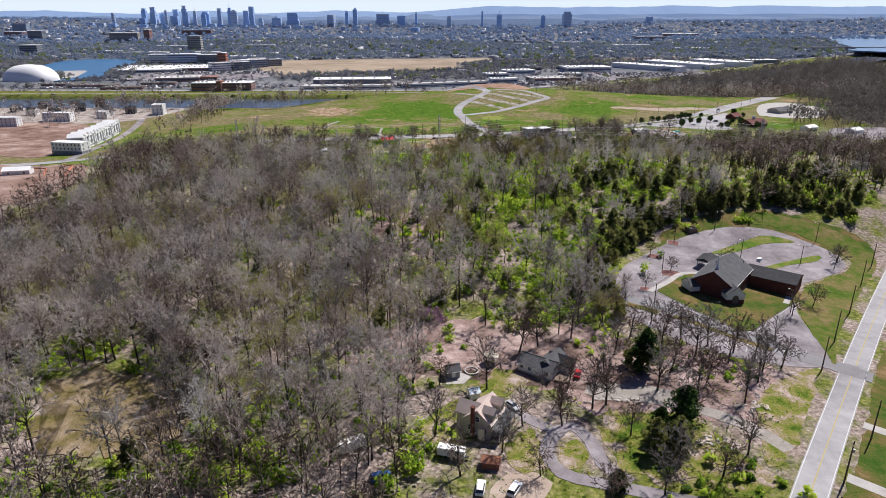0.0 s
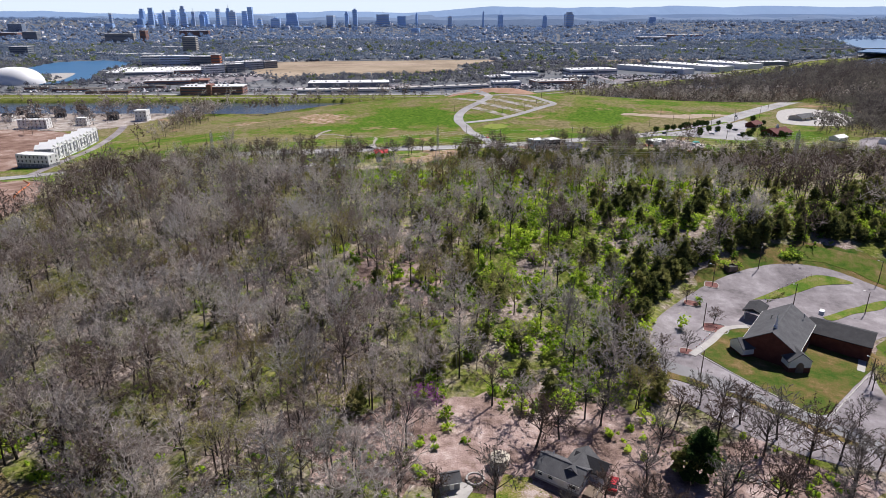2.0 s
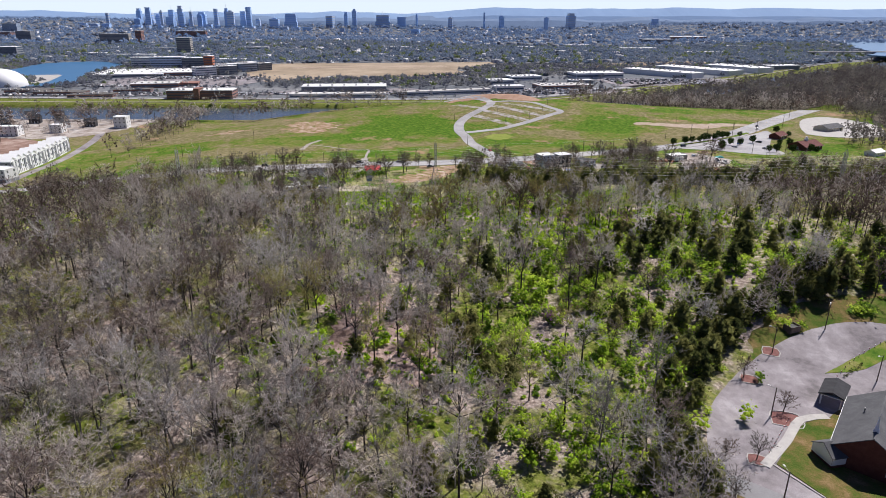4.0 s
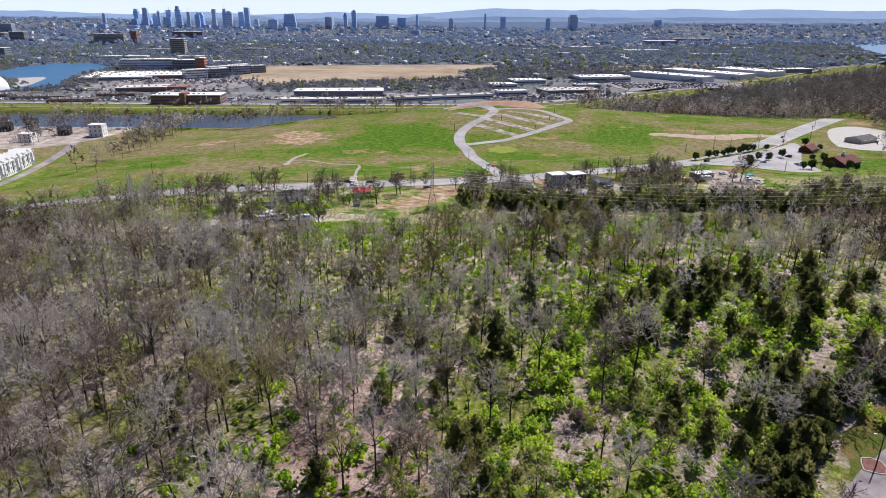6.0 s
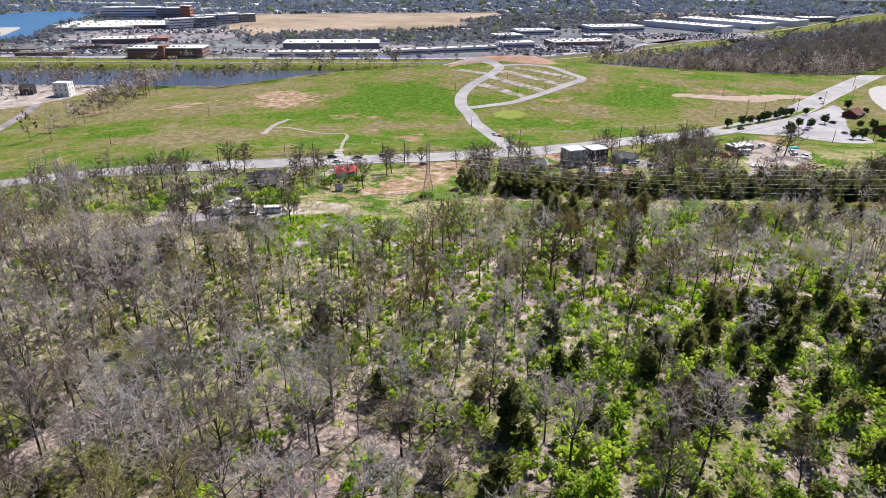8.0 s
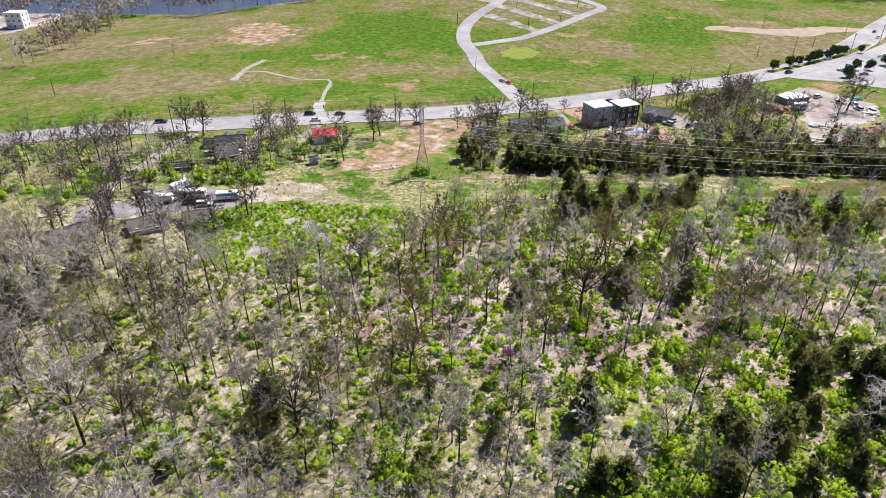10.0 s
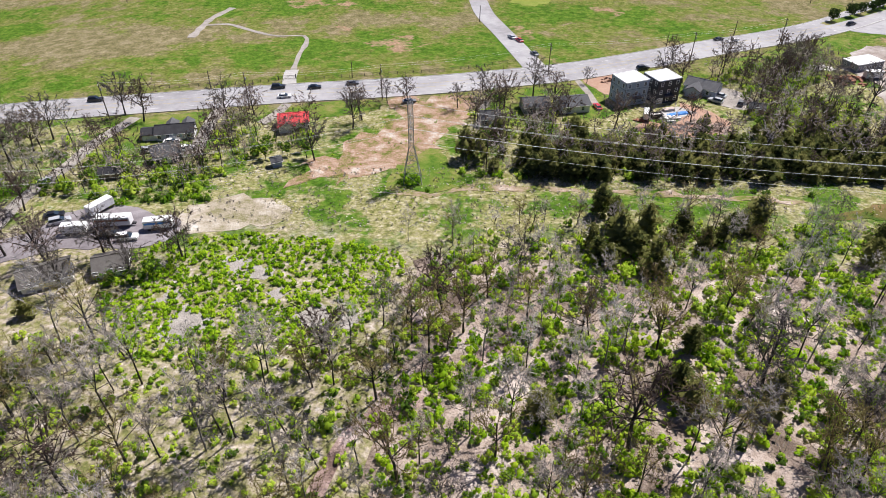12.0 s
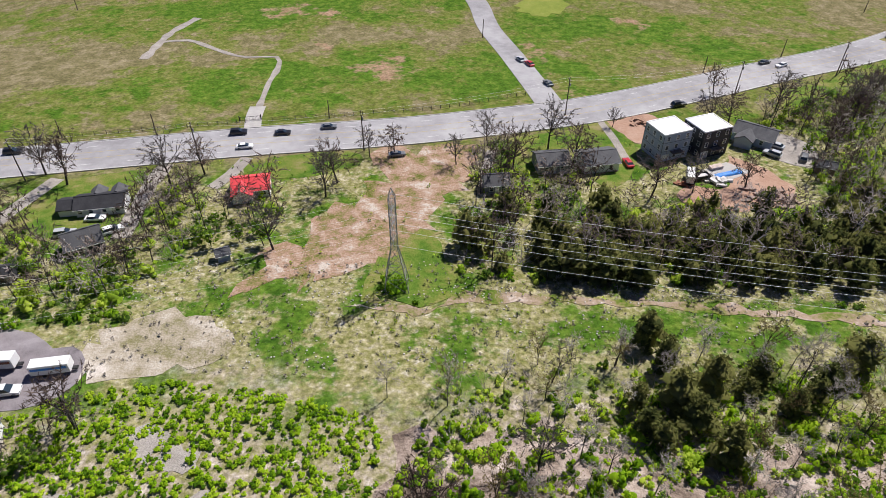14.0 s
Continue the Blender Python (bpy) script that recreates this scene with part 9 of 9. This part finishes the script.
# ---- woods and houses of the far side ----
def lump(seed, core=5, loose=26, size=1.0):
    """A far crown: a few low uneven domes with loose tufts of twigs round them."""
    r = np.random.default_rng(seed)
    pieces = []
    for i in range(core):
        c = np.array([*r.normal(0, 1.9, 2), r.uniform(3.4, 5.6)])
        w, h = r.uniform(1.5, 2.6), r.uniform(1.2, 2.2)
        ring = [c + (w * r.uniform(0.7, 1.3) * math.cos(t), w * r.uniform(0.7, 1.3) * math.sin(t), r.uniform(-1.6, -0.2)) for t in np.arange(5) * math.tau / 5]
        pieces.append((np.array([c + (0, 0, h)] + ring), np.array([(0, 1 + k, 1 + (k + 1) % 5) for k in range(5)])))
    d = r.normal(size=(loose, 3))
    d /= np.linalg.norm(d, axis=1)[:, None]
    pieces.append(leaves(d * (3.9, 3.9, 2.9) * r.uniform(0.7, 1.1, (loose, 1)) + (0, 0, 4.7), size, r, 0.5))
    return join(pieces)


puffs = [lump(70 + s, 5, 18, 1.15) for s in range(7)]
coarse_puffs = [lump(170 + s, 3, 9, 1.5) for s in range(6)]
# haze is put into these base colours: bluer and paler by distance band
M_far_a = mat("hazed_winter_woods", [(0.11, 0.118, 0.15), (0.155, 0.163, 0.195), (0.215, 0.22, 0.22)], 0.01, 6, 1.0, 0, island=0.45, tint=0.6, big=160, leaf=0.5, spec=0.0)
M_far_b = mat("hazed_grey_woods", [(0.115, 0.15, 0.22), (0.155, 0.195, 0.265), (0.205, 0.24, 0.295)], 0.006, 6, 1.0, 0, island=0.4, tint=0.6, big=260, leaf=0.5, spec=0.0)
M_far_c = mat("hazed_blue_woods", [(0.13, 0.195, 0.32), (0.165, 0.235, 0.365), (0.21, 0.275, 0.40)], 0.004, 6, 1.0, 0, island=0.3, tint=0.5, big=400, leaf=0.5, spec=0.0)
M_far_green = mat("far_spring_leaves", [(0.10, 0.135, 0.07), (0.15, 0.19, 0.09), (0.20, 0.235, 0.12)], 0.01, 6, 1.0, 0, island=0.8, leaf=0.5, spec=0.0)
BARE = [[(-300, 1245), (-372, 1330), (-405, 1560), (-392, 1735), (-190, 1742), (70, 1745), (150, 1725), (110, 1620), (28, 1530), (60, 1440), (20, 1368), (-90, 1330), (-194, 1322)], [(-672, 1140), (-640, 1165), (-622, 1210), (-668, 1330), (-705, 1430), (-722, 1610), (-842, 1715), (-930, 1650), (-905, 1520), (-880, 1400), (-800, 1330), (-690, 1240)], [(-640, 1015), (-480, 1015), (60, 1020), (300, 1130), (560, 1300), (830, 1540), (760, 1620), (480, 1500), (300, 1440), (120, 1330), (60, 1180), (-290, 1150), (-300, 1420), (-620, 1430), (-580, 1110), (-800, 1230), (-830, 1100)], [(1180, 1960), (1290, 2100), (1400, 2380), (1560, 2760), (1840, 3150), (2300, 3420), (2600, 3300), (2150, 2950), (1760, 2500), (1560, 2150), (1450, 1900), (1300, 1800)]]
M_east = mat("dark_winter_woods", [(0.095, 0.083, 0.078), (0.15, 0.135, 0.125), (0.22, 0.20, 0.175)], 0.02, 6, 1.0, 0, island=0.5, tint=0.9, big=60, leaf=0.4, spec=0.0)
x, y = jitter(320, 900, 440, 1010, 8.0, rng)
k = (inside(x, y, EASTWOODS) | ((y < 470) & (x > 340))) & ~near_line(x, y, MAIN, 16) & (rng.random(len(x)) < 0.92)
k &= ~inside(x, y, [(318, 668), (335, 646), (370, 644), (402, 660), (432, 730), (414, 790), (370, 772), (340, 720)])
q = np.stack([x, y, height(x, y) - 0.3, rng.uniform(0.8, 1.25, len(x))], 1)
front = k & (x < 640)
stuff("east_woods_far", scatter(puffs, q[k & ~front], np.random.default_rng(4)), M_east, "grey-brown woods on the slope to the east", "woods")
stuff("east_woods", scatter([t[1] for t in sketch], q[front], np.random.default_rng(4)), M_east, "bare grey-brown crowns on the slope to the east", "woods")
stuff("east_woods_trunks", scatter([t[0] for t in sketch], q[front], np.random.default_rng(4)), M_bark, "dark trunks of the woods to the east", "woods")
spots = []
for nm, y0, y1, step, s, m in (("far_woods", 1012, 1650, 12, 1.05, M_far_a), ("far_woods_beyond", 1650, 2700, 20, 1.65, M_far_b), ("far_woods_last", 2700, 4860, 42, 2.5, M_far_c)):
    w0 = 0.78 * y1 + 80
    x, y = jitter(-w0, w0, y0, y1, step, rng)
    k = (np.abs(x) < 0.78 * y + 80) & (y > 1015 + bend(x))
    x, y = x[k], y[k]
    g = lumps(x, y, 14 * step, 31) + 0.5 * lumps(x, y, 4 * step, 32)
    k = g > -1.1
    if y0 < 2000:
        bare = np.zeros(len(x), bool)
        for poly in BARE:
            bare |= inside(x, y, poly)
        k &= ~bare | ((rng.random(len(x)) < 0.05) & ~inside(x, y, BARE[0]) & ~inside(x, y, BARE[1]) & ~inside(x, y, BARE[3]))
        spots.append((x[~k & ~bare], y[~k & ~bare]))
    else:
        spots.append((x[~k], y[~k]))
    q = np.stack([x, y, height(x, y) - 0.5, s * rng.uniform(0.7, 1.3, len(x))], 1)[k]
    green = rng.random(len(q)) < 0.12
    stuff(nm, scatter(puffs if y0 < 1500 else coarse_puffs, q[~green], np.random.default_rng(4)), m, "bare woods and street trees far off, tinted blue-grey for haze", "woods")
    if y0 < 2500:
        stuff(nm + "_green", scatter(puffs, q[green], np.random.default_rng(4)), M_far_green, "fresh green trees among the far woods", "woods")


def hut(w, d, h, r):
    V = np.array([(-w, -d, 0), (w, -d, 0), (w, d, 0), (-w, d, 0), (-w, -d, h), (w, -d, h), (w, d, h), (-w, d, h), (-w, 0, h + r), (w, 0, h + r)], float)
    F = np.array([(0, 1, 5), (0, 5, 4), (1, 2, 6), (1, 6, 5), (2, 3, 7), (2, 7, 6), (3, 0, 4), (3, 4, 7), (4, 5, 9), (4, 9, 8), (6, 7, 8), (6, 8, 9), (5, 6, 9), (7, 4, 8)])
    return V, F


# walls dimmed and blued in their colour to stand in for haze
M_huts = mat("hazed_house_walls", [(0.12, 0.13, 0.15), (0.22, 0.23, 0.25), (0.34, 0.35, 0.37), (0.58, 0.58, 0.60)], 0.02, 5, 0.8, 0, island=1.6)
for nm, y0, y1, s, n in (("far_houses", 1030, 1700, 0.6, 520), ("far_houses_beyond", 1700, 2700, 0.85, 1500), ("far_houses_last", 2700, 4700, 1.15, 2600)):
    y = y0 + (y1 - y0) * rng.random(n)
    x = (rng.random(n) * 2 - 1) * 0.78 * y
    k = (y > 1030 + bend(x)) & (lumps(x, y, 260, 35) > -0.35)
    for poly in BARE:
        k &= ~inside(x, y, poly)
    q = np.stack([x, y, height(x, y) - 0.5, s * rng.uniform(0.7, 1.3, n)], 1)[k]
    stuff(nm, scatter([hut(7, 5, 6.5, 2.5), hut(10, 6, 7, 0.3), hut(5, 4, 7, 2.5), hut(14, 8, 8, 0.2)], q, np.random.default_rng(4)), M_huts, "scattered pale houses and shops among far trees", "houses")
x, y = jitter(-720, 300, 1015, 1460, 17, rng)
k = (rng.random(len(x)) < 0.5) & (inside(x, y, BARE[2]))
for bx, by, hl, hw in ((-152, 1115, 72, 26), (-150, 1036, 76, 16), (2, 1078, 80, 34), (195, 1172, 55, 32), (-341, 1022, 54, 20), (-450, 1168, 60, 28), (-500, 1030, 34, 16), (-560, 1058, 38, 14), (-620, 1078, 34, 14), (-470, 1092, 30, 14), (-570, 1390, 110, 80), (-575, 1530, 95, 20), (98, 1240, 26, 20), (103, 1130, 26, 14), (148, 1315, 34, 24)):
    k &= ~((np.abs(x - bx) < hl) & (np.abs(y - by) < hw))
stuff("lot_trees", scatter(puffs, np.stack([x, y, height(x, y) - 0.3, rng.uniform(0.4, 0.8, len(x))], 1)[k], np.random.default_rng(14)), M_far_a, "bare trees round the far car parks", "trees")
x, y = jitter(150, 900, 830, 1560, 11.5, rng)
k = (y > 846 + 10 * np.sin(x * 0.05)) & (y < 840 + bend(x)) & ~near_line(x, y, MAIN, 18) & ((y > 990) | (rng.random(len(x)) < 0.6))
stuff("river_woods", scatter([t[1] for t in sketch], np.stack([x, y, height(x, y) - 0.3, rng.uniform(1.1, 1.7, len(x))], 1)[k], np.random.default_rng(15)), M_east, "grey-brown woods along the bending river", "woods")
# scrub along the levee and the far bank
x, y = jitter(-900, 900, 930, 1750, 9, rng)
mid = 897 + bend(x)
k = ((np.abs(y - mid - 52) < 7) | (np.abs(y - mid - 100) < 5)) & (rng.random(len(x)) < 0.6)
q = np.stack([x, y, height(x, y) - 0.3, rng.uniform(0.25, 0.6, len(x))], 1)[k]
stuff("bank_scrub", scatter(puffs, q, np.random.default_rng(6)), M_scrub, "grey scrub along the river bank", "scrub")
